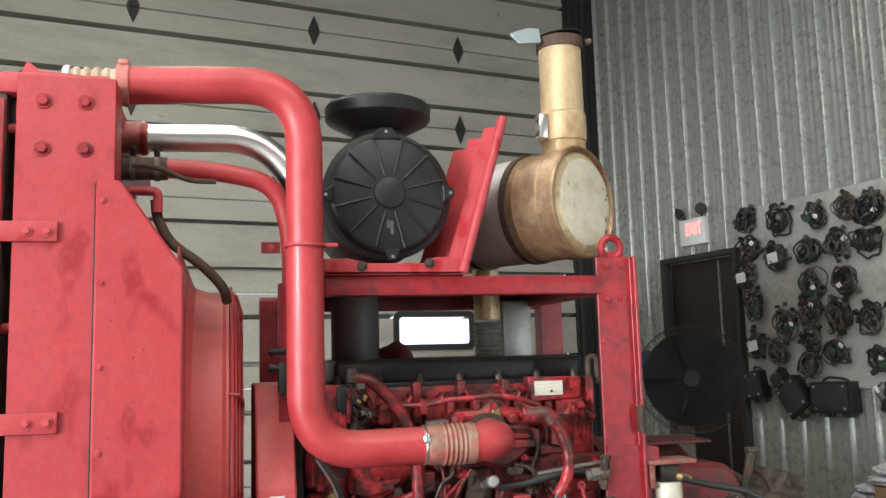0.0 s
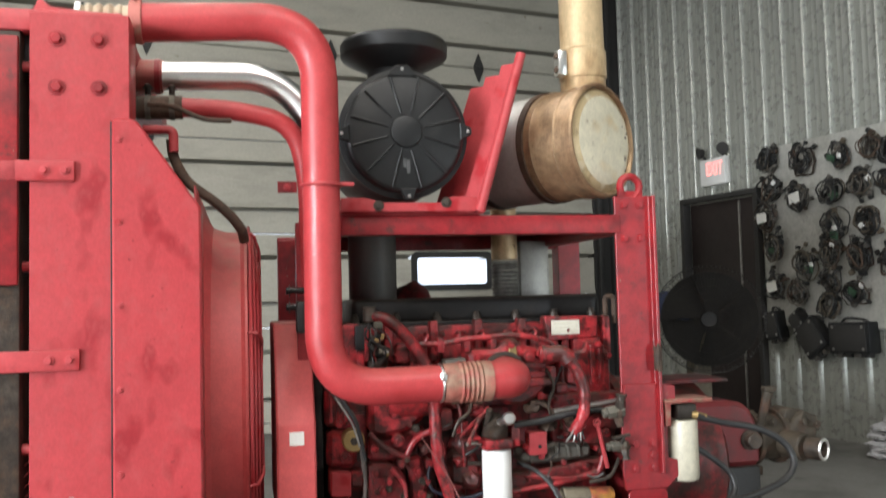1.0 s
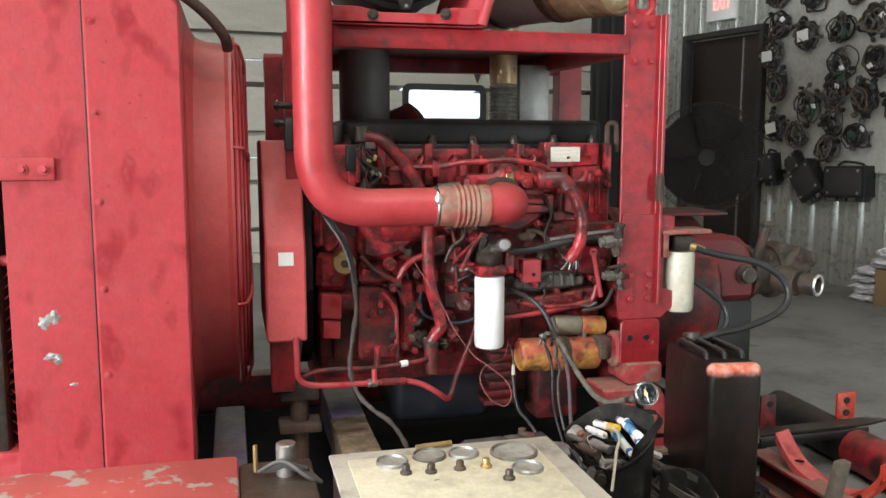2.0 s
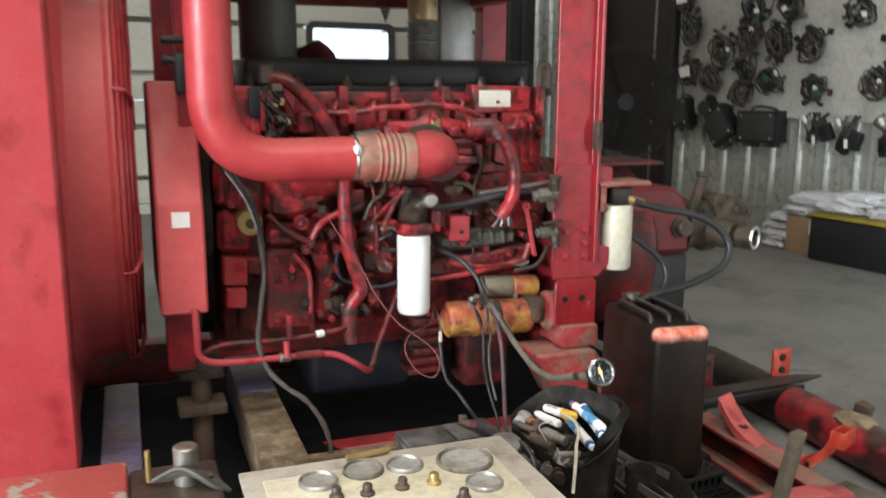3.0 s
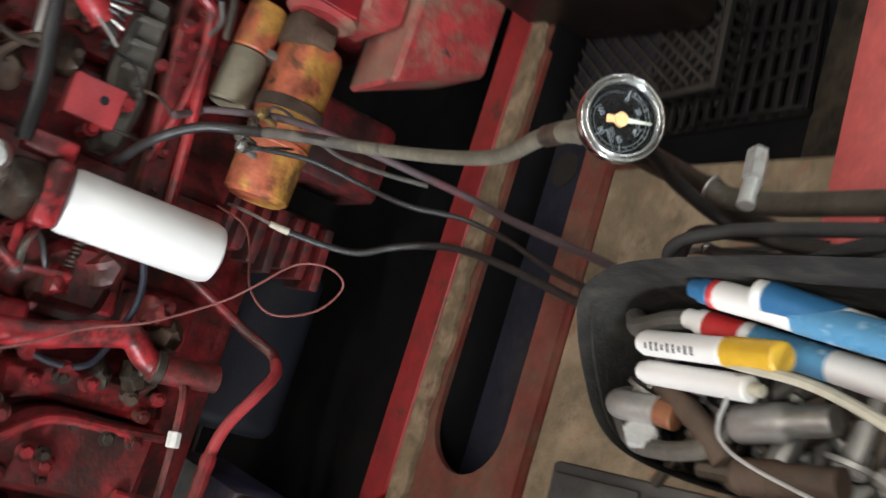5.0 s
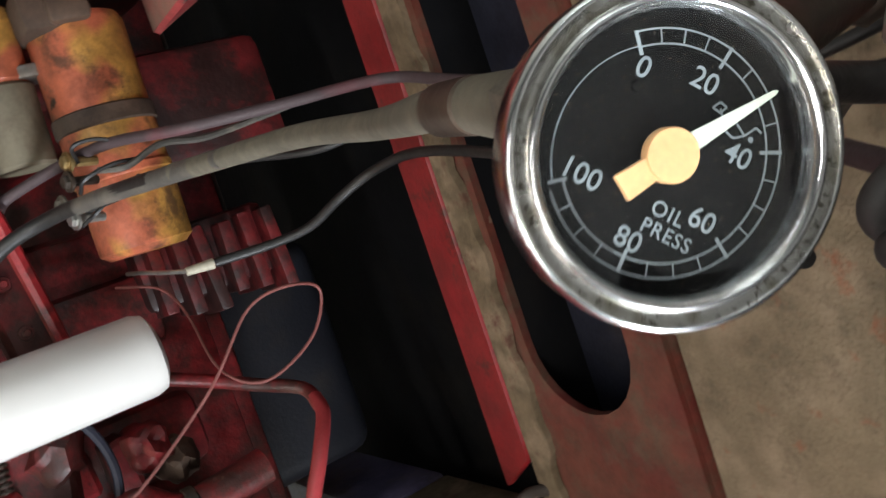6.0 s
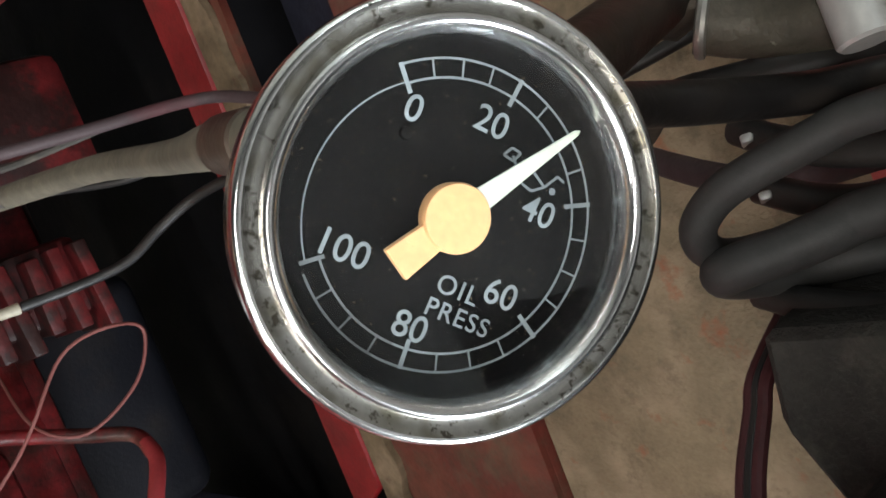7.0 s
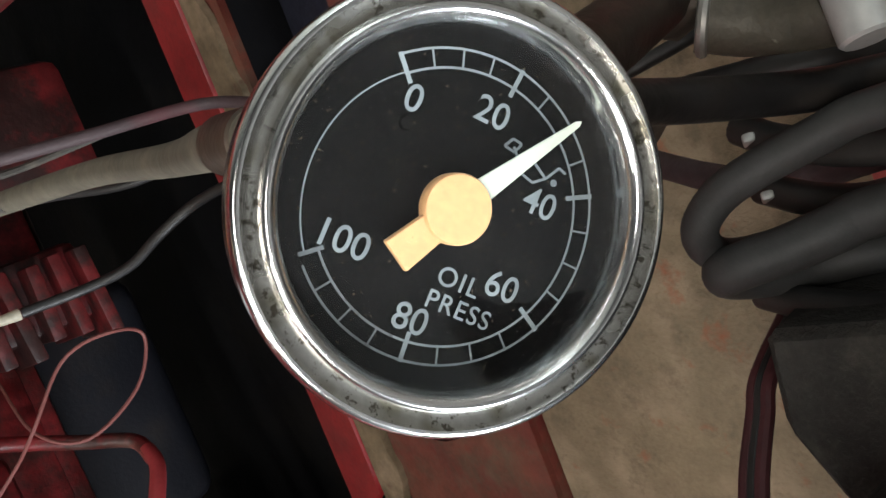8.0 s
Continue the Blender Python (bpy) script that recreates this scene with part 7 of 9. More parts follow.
part("lid", b, surface("tan_lid", (0.46, 0.42, 0.34), 0.7, var=0.15, grime=(0.12, 0.1, 0.08), grime_at=(0.5, 0.7), bump=0.15), pb)
b = B(); box(b, (-0.03, -0.06, 0.494), (0.40, 0.36, 0.006), 0.002)
fc = part("face", b, "panel", pb)
for x, y, r in ((-0.145, 0.081, 0.033), (-0.064, 0.099, 0.035), (0.008, 0.094, 0.032), (0.112, 0.078, 0.050), (0.111, -0.012, 0.032)):
    b = B(); lathe(b, [(r * 0.86, 0.0), (r, 0.0), (r, 0.005), (r * 0.93, 0.008), (r * 0.88, 0.006), (r * 0.85, 0.002), (0, 0.002)], Matrix.Translation((x, y, 0.497)), 36)
    gg_ = part("gauge", b, "dusty_pipe" if r > 0.034 else "steel", fc, "round dusty gauge")
    b = B(); lathe(b, [(r * 0.84, 0.0), (0, 0.0)], Matrix.Translation((x, y, 0.5005)), 30)
    part("dusty_glass", b, "dusty_glass", gg_)
for x, y, mt in ((-0.079, 0.017, "dark_steel"), (-0.020, 0.019, "rusty"), (0.034, 0.018, "brass"), (-0.128, 0.023, "dark_steel"), (0.06, -0.05, "dark_steel")):
    b = B(); lathe(b, [(0.012, 0), (0.012, 0.004), (0.008, 0.007), (0.008, 0.016), (0.006, 0.019), (0, 0.019)], Matrix.Translation((x, y, 0.497)), 16)
    part("knob", b, mt, fc)
b = B(); rod(b, (-0.08, 0.155, 0.498), (0.0, 0.165, 0.498), 0.006, 8)
tagged(part("pencil", b, "brass", None, m=PM), "short yellow pencil lying on the panel", "pencil")

# black battery box
bt = thing("battery_box", "dusty black battery box beside the tool bin", "box")
b = B(); box(b, (0.945, 1.965, 0.25), (0.19, 0.20, 0.43), 0.008, rot=(0, 0, 4))
part("case", b, "worn_block", bt)
M["lid_grey"] = surface("dusty_grey_lid", (0.062, 0.061, 0.058), 0.6, var=0.25, patch=(0.125, 0.118, 0.105), patch_at=(0.45, 0.65), patch_scale=14, grime=(0.035, 0.033, 0.030), grime_at=(0.54, 0.70), grime_scale=22, chip=(0.02, 0.019, 0.018), chip_at=(0.68, 0.71), chip_scale=40, bump=0.2, spec=0.35, blotch=0.25)
LIDM = Matrix.Translation((0.950, 1.972, 0.472)) @ Euler((0, 0, radians(4))).to_matrix().to_4x4()
b = B(); box(b, (0, 0, 0), (0.200, 0.225, 0.012), 0.004)
ld_ = part("lid", b, "lid_grey", bt, "dusty grey lid with moulded panels", m=LIDM)
for px, py, sx, sy in ((-0.052, 0.066, 0.088, 0.078), (0.046, 0.066, 0.092, 0.078), (-0.003, -0.002, 0.186, 0.042), (-0.052, -0.070, 0.088, 0.076), (0.046, -0.070, 0.092, 0.076)):
    b = B(); box(b, (px, py, 0.0085), (sx, sy, 0.005), 0.002)
    part("lid_panel", b, "lid_grey", ld_)
for px, py in ((0.070, 0.040), (-0.070, 0.020)):
    b = B(); lathe(b, [(0, 0.0), (0.010, 0.0), (0.010, 0.0010), (0, 0.0014)], Matrix.Translation((px, py, 0.0110)) @ Matrix.Diagonal((1.3, 0.8, 1, 1)), 20)
    part("vent_hole", b, "black", ld_)
bc_ = thing("battery_cable", "thick black battery cable with a corroded clamp on the box lid", "cable")
tube_part(bc_, [(0.990, 2.030, 0.494), (1.000, 2.000, 0.497), (1.010, 1.966, 0.495), (1.028, 1.930, 0.497), (1.040, 1.900, 0.495), (1.044, 1.868, 0.470), (1.046, 1.85, 0.42)], 0.0062, "rubber", "cable", seg=14)
b = B(); box(b, (0.984, 2.044, 0.493), (0.016, 0.030, 0.010), 0.003, rot=(0, 0, 16)); rod(b, (0.979, 2.056, 0.488), (0.979, 2.056, 0.504), 0.0085, 14)
part("clamp", b, "rusty", bc_, "corroded brown cable clamp")
b = B(); rod(b, (0.988, 2.034, 0.4945), (0.995, 2.014, 0.496), 0.0078, 14)
part("sleeve", b, "dark_red_line", bc_, "red sleeve")
random.seed(61)
jn = thing("loose_hardware", "oily sockets, rods and hose ends lying on the box lid", "parts", kind="stuff")
for mt in ("dark_steel", "rubber_grey", "dusty_pipe"):
    b = B()
    for k in range(4):
        c = Vector((1.000 + random.uniform(-0.05, 0.035), 1.905 + random.uniform(-0.03, 0.025), 0.4895))
        a_, l_ = random.uniform(0, 6.28), random.uniform(0.018, 0.06)
        dv = Vector((math.cos(a_), math.sin(a_), 0.0)) * l_ / 2
        r_ = random.uniform(0.003, 0.006)
        rod(b, c - dv + Vector((0, 0, r_ * 0.5)), c + dv + Vector((0, 0, r_ * 0.5)), r_, 10)
    part("hardware", b, mt, jn)
b = B(); lathe(b, [(0, 0.010), (0.026, 0.010), (0.031, 0.007), (0.032, 0), (0, 0)], Matrix.Translation((1.010, 1.925, 0.492)) @ Euler((radians(12), radians(-8), 0)).to_matrix().to_4x4(), 28)
tagged(part("hub_cap", b, "steel", None), "round dull steel hub cap lying on the box lid", "hub cap")

# red tank corner and fittings beside the panel
rt = thing("fuel_tank", "chipped pink-red steel fuel tank", "tank")
b = B(); box(b, (0.10, 2.02, 0.26), (0.52, 0.34, 0.38), 0.012)
part("body", b, surface("chipped_red", (0.50, 0.10, 0.085), 0.6, var=0.2, chip=(0.42, 0.37, 0.31), chip_at=(0.55, 0.58), chip_scale=9, bump=0.1), rt)
ft = thing("filler_fitting", "steel filler pipe with a brass lever and coiled wire", "fitting")
b = B(); rod(b, (0.46, 2.10, 0.42), (0.46, 2.10, 0.50), 0.022, 16)
part("pipe", b, "steel", ft)
b = B(); rod(b, (0.395, 2.10, 0.44), (0.395, 2.10, 0.50), 0.005, 8)
part("lever", b, "brass", ft)
for k in range(6):
    tube_part(ft, [(0.40 + 0.012 * k, 2.10, 0.44), (0.45 + 0.01 * k, 2.07, 0.47 - 0.004 * k), (0.50, 2.05 + 0.01 * k, 0.44), (0.53, 2.06, 0.42)], 0.005, "rubber_grey", "wire", seg=6)
b = B(); box(b, (0.44, 2.06, 0.26), (0.16, 0.26, 0.34), 0.01)
part("base", b, "dark_steel", ft)

# ---------------------------------------------------------------- tool bin with markers and fittings
bn = thing("tool_bin", "worn black oval tool bin full of loose parts", "bin")
RIM = smooth_path([(1.165, 1.80, 0.598), (1.166, 1.88, 0.592), (1.167, 1.97, 0.572), (1.162, 2.015, 0.557), (1.150, 2.045, 0.540), (1.130, 2.054, 0.525), (1.103, 2.050, 0.512), (1.075, 2.036, 0.502), (1.060, 2.005, 0.500),
                   (1.055, 1.95, 0.500), (1.057, 1.88, 0.498), (1.060, 1.80, 0.500), (1.075, 1.755, 0.520), (1.110, 1.735, 0.555), (1.145, 1.75, 0.585), (1.165, 1.80, 0.598)], 5)[:-1]
MID = Vector((1.110, 1.90, 0))


def bin_ring(bm, scale, z, share):
    """The rim's outline drawn in by scale and lowered: share 1 is the rim's own height, 0 is z all round."""
    return [bm.verts.new((MID.x + (p.x - MID.x) * scale, MID.y + (p.y - MID.y) * scale, z + (p.z - z) * share)) for p in RIM]


b = B()
rings = [bin_ring(b, 0.70, 0.036, 0.0), bin_ring(b, 0.74, 0.042, 0.0), bin_ring(b, 0.97, 0.42, 0.90), bin_ring(b, 1.005, 0.42, 0.955), bin_ring(b, 1.01, 0.42, 0.99), bin_ring(b, 1.0, 0.42, 1.01), bin_ring(b, 0.988, 0.42, 0.99), bin_ring(b, 0.978, 0.42, 0.92), bin_ring(b, 0.93, 0.445, 0.30), bin_ring(b, 0.88, 0.448, 0.25)]
n_ = len(RIM)
for p, q in zip(rings, rings[1:]):
    for k in range(n_):
        b.faces.new((p[k], p[(k + 1) % n_], q[(k + 1) % n_], q[k]))
b.faces.new(rings[0][::-1])
bmesh.ops.triangle_fill(b, use_beauty=True, edges=[b.edges.get((rings[-1][k], rings[-1][(k + 1) % n_])) for k in range(n_)])
part("tub", b, "bag_black", bn)
b = B()
strap = smooth_path([(1.166, 1.84, 0.596), (1.172, 1.80, 0.606), (1.160, 1.765, 0.602), (1.130, 1.75, 0.580), (1.112, 1.765, 0.545), (1.105, 1.775, 0.50)])
vs_ = [(b.verts.new(p + Vector((0, 0.011, 0.002))), b.verts.new(p - Vector((0, 0.011, 0.002)))) for p in strap]
for p, q in zip(vs_, vs_[1:]):
    b.faces.new((p[0], p[1], q[1], q[0]))
bmesh.ops.solidify(b, geom=b.faces[:], thickness=0.003)
part("strap_handle", b, "bag_black", bn)


def marker(p0, p1, bands, label, r=0.0075, print_bars=0):
    """A paint marker from p0 to p1; bands: (share of the length, radius share, material)."""
    mk = thing("paint_marker", label, "marker", group="markers in the bin")
    p0, p1 = Vector(p0), Vector(p1)
    d = p1 - p0
    m, n, at = axis_matrix(p0, d), d.length, 0.0
    for share, rs, mat, name in bands:
        b = B()
        lathe(b, [(0, at * n), (r * rs * 0.85, at * n), (r * rs, at * n + 0.0012), (r * rs, (at + share) * n - 0.0012), (r * rs * 0.85, (at + share) * n), (0, (at + share) * n)], m, 18)
        ob = part(name, b, mat, mk)
        at += share
        if print_bars and name == "barrel":
            for k in range(print_bars):
                b = B(); box(b, (0, 0, 0), (0.0052 if k % 3 else 0.0036, 0.0006, 0.0016), 0)
                part("print", b, "black", ob, m=m @ Matrix.Translation((0, 0, n * (0.12 + 0.045 * k))) @ Euler((0, 0, radians(205))).to_matrix().to_4x4() @ Matrix.Translation((0, -r * rs, 0)))
    return mk


marker((1.129, 1.998, 0.523), (1.127, 1.883, 0.549), [(0.04, 0.8, "white", "end"), (0.62, 1.0, "white", "barrel"), (0.34, 1.08, "marker_yellow", "cap")], "white paint marker with a yellow cap", 0.0082, 9)
marker((1.113, 2.004, 0.510), (1.112, 1.905, 0.527), [(0.06, 0.8, "white", "end"), (0.86, 1.0, "white", "barrel"), (0.08, 0.5, "cream", "tip")], "plain white marker without cap", 0.0078)
marker((1.161, 1.952, 0.545), (1.135, 1.798, 0.560), [(0.05, 0.7, "blue", "tip"), (0.06, 0.9, "blue", "collar"), (0.03, 1.02, "marker_red", "ring"), (0.34, 1.0, "white", "barrel"), (0.38, 1.05, "pale_blue", "cap"), (0.04, 1.08, "white", "ring"), (0.10, 1.0, "white", "end")], "white and pale blue paint marker", 0.0085)
marker((1.147, 1.966, 0.527), (1.120, 1.800, 0.524), [(0.06, 0.7, "white", "tip"), (0.04, 0.95, "white", "collar"), (0.15, 1.0, "marker_red", "cap"), (0.04, 1.06, "white", "ring"), (0.28, 1.03, "pale_blue", "barrel"), (0.33, 1.0, "white", "grip"), (0.06, 0.95, "blue", "ring"), (0.04, 0.7, "white", "end")], "blue and white paint marker with a red cap", 0.0088)
marker((1.158, 1.902, 0.556), (1.132, 1.790, 0.548), [(0.06, 0.95, "white", "end"), (0.36, 1.05, "blue", "cap"), (0.42, 1.0, "white", "barrel"), (0.03, 1.02, "marker_red", "ring"), (0.08, 1.0, "blue", "collar"), (0.05, 0.75, "white", "tip")], "dark blue capped white paint marker", 0.0085)
random.seed(7)
BM_ = pose(1.112, 1.905, 0.30, 0, 0, 4)
cl_ = thing("loose_fittings", "oily bolts, sockets and hose ends in the bin", "parts", kind="stuff")
for mt in ("dark_steel", "worn_block", "rubber", "steel", "rubber_grey", "dark_steel", "grey_steel"):
    b = B()
    for k in range(11):
        x, y = random.uniform(-0.046, 0.042), random.uniform(-0.135, 0.125)
        a, l = random.uniform(0, 6.28), random.uniform(0.014, 0.06)
        z = 0.468 + random.uniform(0, 0.020) + 0.30 * max(0, x)
        c = BM_ @ Vector((x, y, 0)); c.z = z
        dv = Vector((math.cos(a), math.sin(a), random.uniform(-0.3, 0.3))) * l / 2
        r = random.uniform(0.003, 0.0085)
        rod(b, c - dv, c + dv, r, 10)
        if k % 2 == 0:
            bolt(b, c + dv, dv, r * 1.5, 0.008)
    part("fittings", b, mt, cl_)
M["zinc"] = surface("bright_zinc", (0.62, 0.62, 0.60), 0.42, metal=0.45, var=0.15, grime=(0.22, 0.19, 0.15), grime_at=(0.55, 0.75), grime_scale=60, bump=0.1)
M["copper"] = surface("dull_copper", (0.36, 0.15, 0.075), 0.5, metal=0.5, var=0.2, grime=(0.12, 0.06, 0.035), grime_at=(0.5, 0.7), grime_scale=60, bump=0.1)
sk_ = thing("socket", "worn grey steel socket in the bin", "socket")
SOCK = axis_matrix((1.094, 1.932, 0.503), Vector((0.014, -0.062, 0.004)))
b = B(); lathe(b, [(0.0070, 0.002), (0.0072, 0), (0.0100, 0), (0.0112, 0.002), (0.0112, 0.030), (0.0098, 0.034)], SOCK, 22)
part("body", b, "grey_steel", sk_)
b = B(); lathe(b, [(0.0098, 0.034), (0.0090, 0.037), (0.0090, 0.056), (0.0078, 0.060), (0, 0.060)], SOCK, 22)
part("drive_end", b, "steel", sk_)
b = B(); lathe(b, [(0, 0.006), (0.0070, 0.006), (0.0070, 0.002)], SOCK, 6)
part("hex_recess", b, "black", sk_)
nt_ = thing("pipe_fitting", "steel elbow with bright hexagon nut and copper end", "fitting")
b = B(); sweep(b, smooth_path([(1.096, 2.036, 0.478), (1.091, 2.026, 0.497), (1.0895, 2.010, 0.508), (1.0905, 1.992, 0.507), (1.0905, 1.986, 0.506)]), 0.0098, 16)
part("elbow", b, "grey_steel", nt_)
b = B(); rod(b, (1.0905, 1.987, 0.506), (1.0895, 1.973, 0.5045), 0.0088, 16)
part("end", b, "copper", nt_, "dull copper pipe end")
b = B(); rod(b, (1.0725, 2.001, 0.492), (1.0765, 1.995, 0.508), 0.0120, 6)
part("nut", b, "zinc", nt_, "bright zinc hexagon nut")
pn_ = thing("threaded_pipe", "brown threaded pipe stub in the bin", "pipe")
b = B(); lathe(b, [(0, 0)] + [(0.0100 + (0.0009 if k % 2 else 0.0), 0.0022 * k) for k in range(13)] + [(0.0092, 0.028), (0.0092, 0.062), (0, 0.062)], axis_matrix((1.066, 1.926, 0.500), Vector((0.010, -0.060, 0.002))), 20)
part("pipe", b, "rusty", pn_)
bw_ = thing("bent_wire", "thin bent steel wire lying across the bin", "wire")
tube_part(bw_, [(1.118, 1.920, 0.530), (1.092, 1.931, 0.522), (1.080, 1.926, 0.520), (1.072, 1.906, 0.520), (1.064, 1.866, 0.518)], 0.0012, "zinc", "wire", seg=6)
bh_ = thing("hose_stub", "cracked brown rubber hose stub in the bin", "hose")
tube_part(bh_, [(1.108, 1.992, 0.500), (1.098, 1.970, 0.505), (1.085, 1.948, 0.505), (1.072, 1.935, 0.502)], 0.0078, "rusty", "hose", seg=14)
tube_part(bh_, [(1.118, 1.975, 0.496), (1.116, 1.945, 0.500), (1.120, 1.915, 0.500)], 0.0095, "rubber", "hose", seg=14)
hr_ = thing("hose_coil", "coiled dark rubber hose in the bin", "hose")
tube_part(hr_, [(1.085, 2.03, 0.49), (1.068, 2.0, 0.50), (1.075, 1.95, 0.505), (1.10, 1.93, 0.50), (1.13, 1.90, 0.50), (1.15, 1.86, 0.51)], 0.006, "rubber_grey", "hose")
tube_part(hr_, [(1.15, 2.03, 0.50), (1.14, 2.01, 0.515), (1.146, 1.98, 0.52), (1.15, 1.96, 0.51)], 0.007, "rubber_grey", "hose")
tube_part(thing("thin_cable", "pale thin cable draped over the bin", "cable"), [(1.128, 1.955, 0.525), (1.121, 1.914, 0.543), (1.115, 1.861, 0.552), (1.099, 1.814, 0.550), (1.084, 1.794, 0.540), (1.07, 1.77, 0.52), (1.05, 1.74, 0.48)], 0.0030, "cream", "cable", seg=8)

# ---------------------------------------------------------------- the oil pressure gauge
GM = Matrix(((-0.7860, 0.6142, -0.0707, 1.2606), (-0.2001, -0.3609, -0.9109, 2.0195), (-0.5849, -0.7018, 0.4065, 0.5731), (0, 0, 0, 1)))
ga = thing("oil_pressure_gauge", "round oil pressure gauge with black dial and worn chrome bezel", "gauge", GM)
R = 0.0205
MARKS = (140.0, 91.5, 35.0, -22.5, -79.0, -134.0)     # angles of 0, 20 ... 100 on the dial


def mark_angle(v):
    k = min(4, int(v // 20))
    return MARKS[k] + (MARKS[k + 1] - MARKS[k]) * (v / 20 - k)


def polar(r, a, z=0.0):
    return Vector((r * R * math.cos(radians(a)), r * R * math.sin(radians(a)), z))


b = B(); lathe(b, [(0, -0.026), (0.0190, -0.026), (0.0205, -0.024), (0.0225, -0.008), (0.0262, -0.0045), (0.0275, -0.001)], None, 64)
part("case", b, "gauge_case", ga)
b = B()
lathe(b, [(0.0270, -0.0045), (0.0280, -0.0040), (0.0284, -0.0020), (0.0285, 0.0015), (0.02870, 0.0042), (0.02865, 0.0052), (0.0284, 0.0060), (0.0279, 0.0064), (0.0274, 0.0063)], None, 120)
bz = part("bezel", b, "bezel", ga, "worn chrome bezel, spotted with dirt", sharp=60)
b = B(); lathe(b, [(0.0275, 0.0063), (0.0271, 0.0060), (0.0253, 0.0056), (0.0250, 0.0057)], None, 120)
part("dirty_band", b, "bezel_band", bz, "dull band spotted with dirt", sharp=60)
b = B(); lathe(b, [(0.0253, 0.0056), (0.0251, 0.0064), (0.0247, 0.0070), (0.0242, 0.0071), (0.0236, 0.0067), (0.0231, 0.0057), (0.0229, 0.0046), (0.0228, 0.0004)], None, 120)
part("inner_rim", b, "bezel_rim", bz, sharp=60)
b = B(); lathe(b, [(0.0232, 0.0), (0, 0.0)], None, 64)
dl = part("dial", b, "dial", ga, "black dial with white figures")
b = B(); lathe(b, [(0, 0.0046), (0.0231, 0.0046), (0.0231, 0.0040), (0, 0.0040)], None, 64)
bmesh.ops.recalc_face_normals(b, faces=b.faces)
gl = part("glass", b, "glass", ga)
gl.visible_shadow = False


def arc_strip(bm, r0, r1, a0, a1, z, n=90, drift=0.0):
    vs = [(bm.verts.new(polar(r0 + drift * k / n, a0 + (a1 - a0) * k / n, z)), bm.verts.new(polar(r1 + drift * k / n, a0 + (a1 - a0) * k / n, z))) for k in range(n + 1)]
    for p, q in zip(vs, vs[1:]):
        bm.faces.new((p[0], p[1], q[1], q[0]))


def tick(bm, a, r0, r1, w, z=0.0002):
    d, s = polar(1, a), polar(1, a + 90) / R * w / 2
    bm.faces.new([bm.verts.new(v + Vector((0, 0, z))) for v in (d * r0 - s, d * r1 - s, d * r1 + s, d * r0 + s)])


# darker print for the scale's end, from past 80 to 100
M["dial_dim"] = surface("dim_dial_print", (0.10, 0.115, 0.12), 0.6, var=0.15, bump=0, blotch=0.35, chip=(0.02, 0.02, 0.02), chip_at=(0.64, 0.68), chip_scale=1400)
b = B()
arc_strip(b, 0.985, 1.0, MARKS[4] - 12, MARKS[5] + 4, 0.0002)
arc_strip(b, 0.865, 0.88, MARKS[4] - 6, MARKS[5], 0.0002)
for k in range(17, 20):
    tick(b, mark_angle(5 * k), 0.87, 0.995, 0.00026, 0.0003)
tick(b, MARKS[5], 0.84, 1.0, 0.00055, 0.0004)
part("dim_scale", b, "dial_dim", dl, "darker end of the scale")
b = B()
arc_strip(b, 0.985, 1.0, MARKS[0], MARKS[4] - 12, 0.0002)
arc_strip(b, 0.865, 0.88, MARKS[0], MARKS[4] - 6, 0.0002)
arc_strip(b, 0.955, 0.964, 226, MARKS[0], 0.0002, 90, -0.078)
for k in range(16):
    if k % 4:
        tick(b, mark_angle(5 * k), 0.87, 0.995, 0.00026, 0.0003)
part("scale", b, "dial_white", dl)
for a_ in MARKS[:5]:
    b = B(); tick(b, a_, 0.81, 1.005, 0.00062, 0.0004)
    part("major_tick", b, "dial_white", dl)


def lettering(name, text, at, size, parent, mat="dial_white", space=1.0, z=0.00035, turn=7.0):
    cu = bpy.data.curves.new(name, "FONT")
    cu.offset = size * 0.006
    cu.body, cu.size, cu.align_x, cu.align_y, cu.space_character = text, size, "CENTER", "CENTER", space
    tmp = new(name, cu)
    me = bpy.data.meshes.new_from_object(tmp)
    bpy.data.objects.remove(tmp)
    bpy.data.curves.remove(cu)
    me.materials.clear()
    me.materials.append(M[mat])
    ob = new(name, me)
    ob.parent = parent
    ob.matrix_basis = Matrix.Translation((at[0] * R, at[1] * R, z)) @ Euler((0, 0, radians(turn))).to_matrix().to_4x4()
    return ob


for txt, x, y in (("0", -0.554, 0.448), ("20", -0.066, 0.655), ("40", 0.520, 0.333), ("60", 0.565, -0.262), ("80", 0.120, -0.730), ("100", -0.507, -0.515)):
    lettering("numeral", txt, (x, y), 0.0050, dl)
lettering("word", "OIL", (0.284, -0.376), 0.0036, dl, space=1.15)
lettering("word", "PRESS", (0.374, -0.530), 0.0035, dl, space=1.12)
# oil-can sign
b = B()
CAN = [(0.11, 0.53), (0.14, 0.60), (0.21, 0.60), (0.19, 0.53)], [(0.17, 0.56), (0.24, 0.50), (0.30, 0.44), (0.40, 0.43), (0.47, 0.50), (0.52, 0.61), (0.58, 0.60)], [(0.24, 0.50), (0.34, 0.55), (0.47, 0.50)]
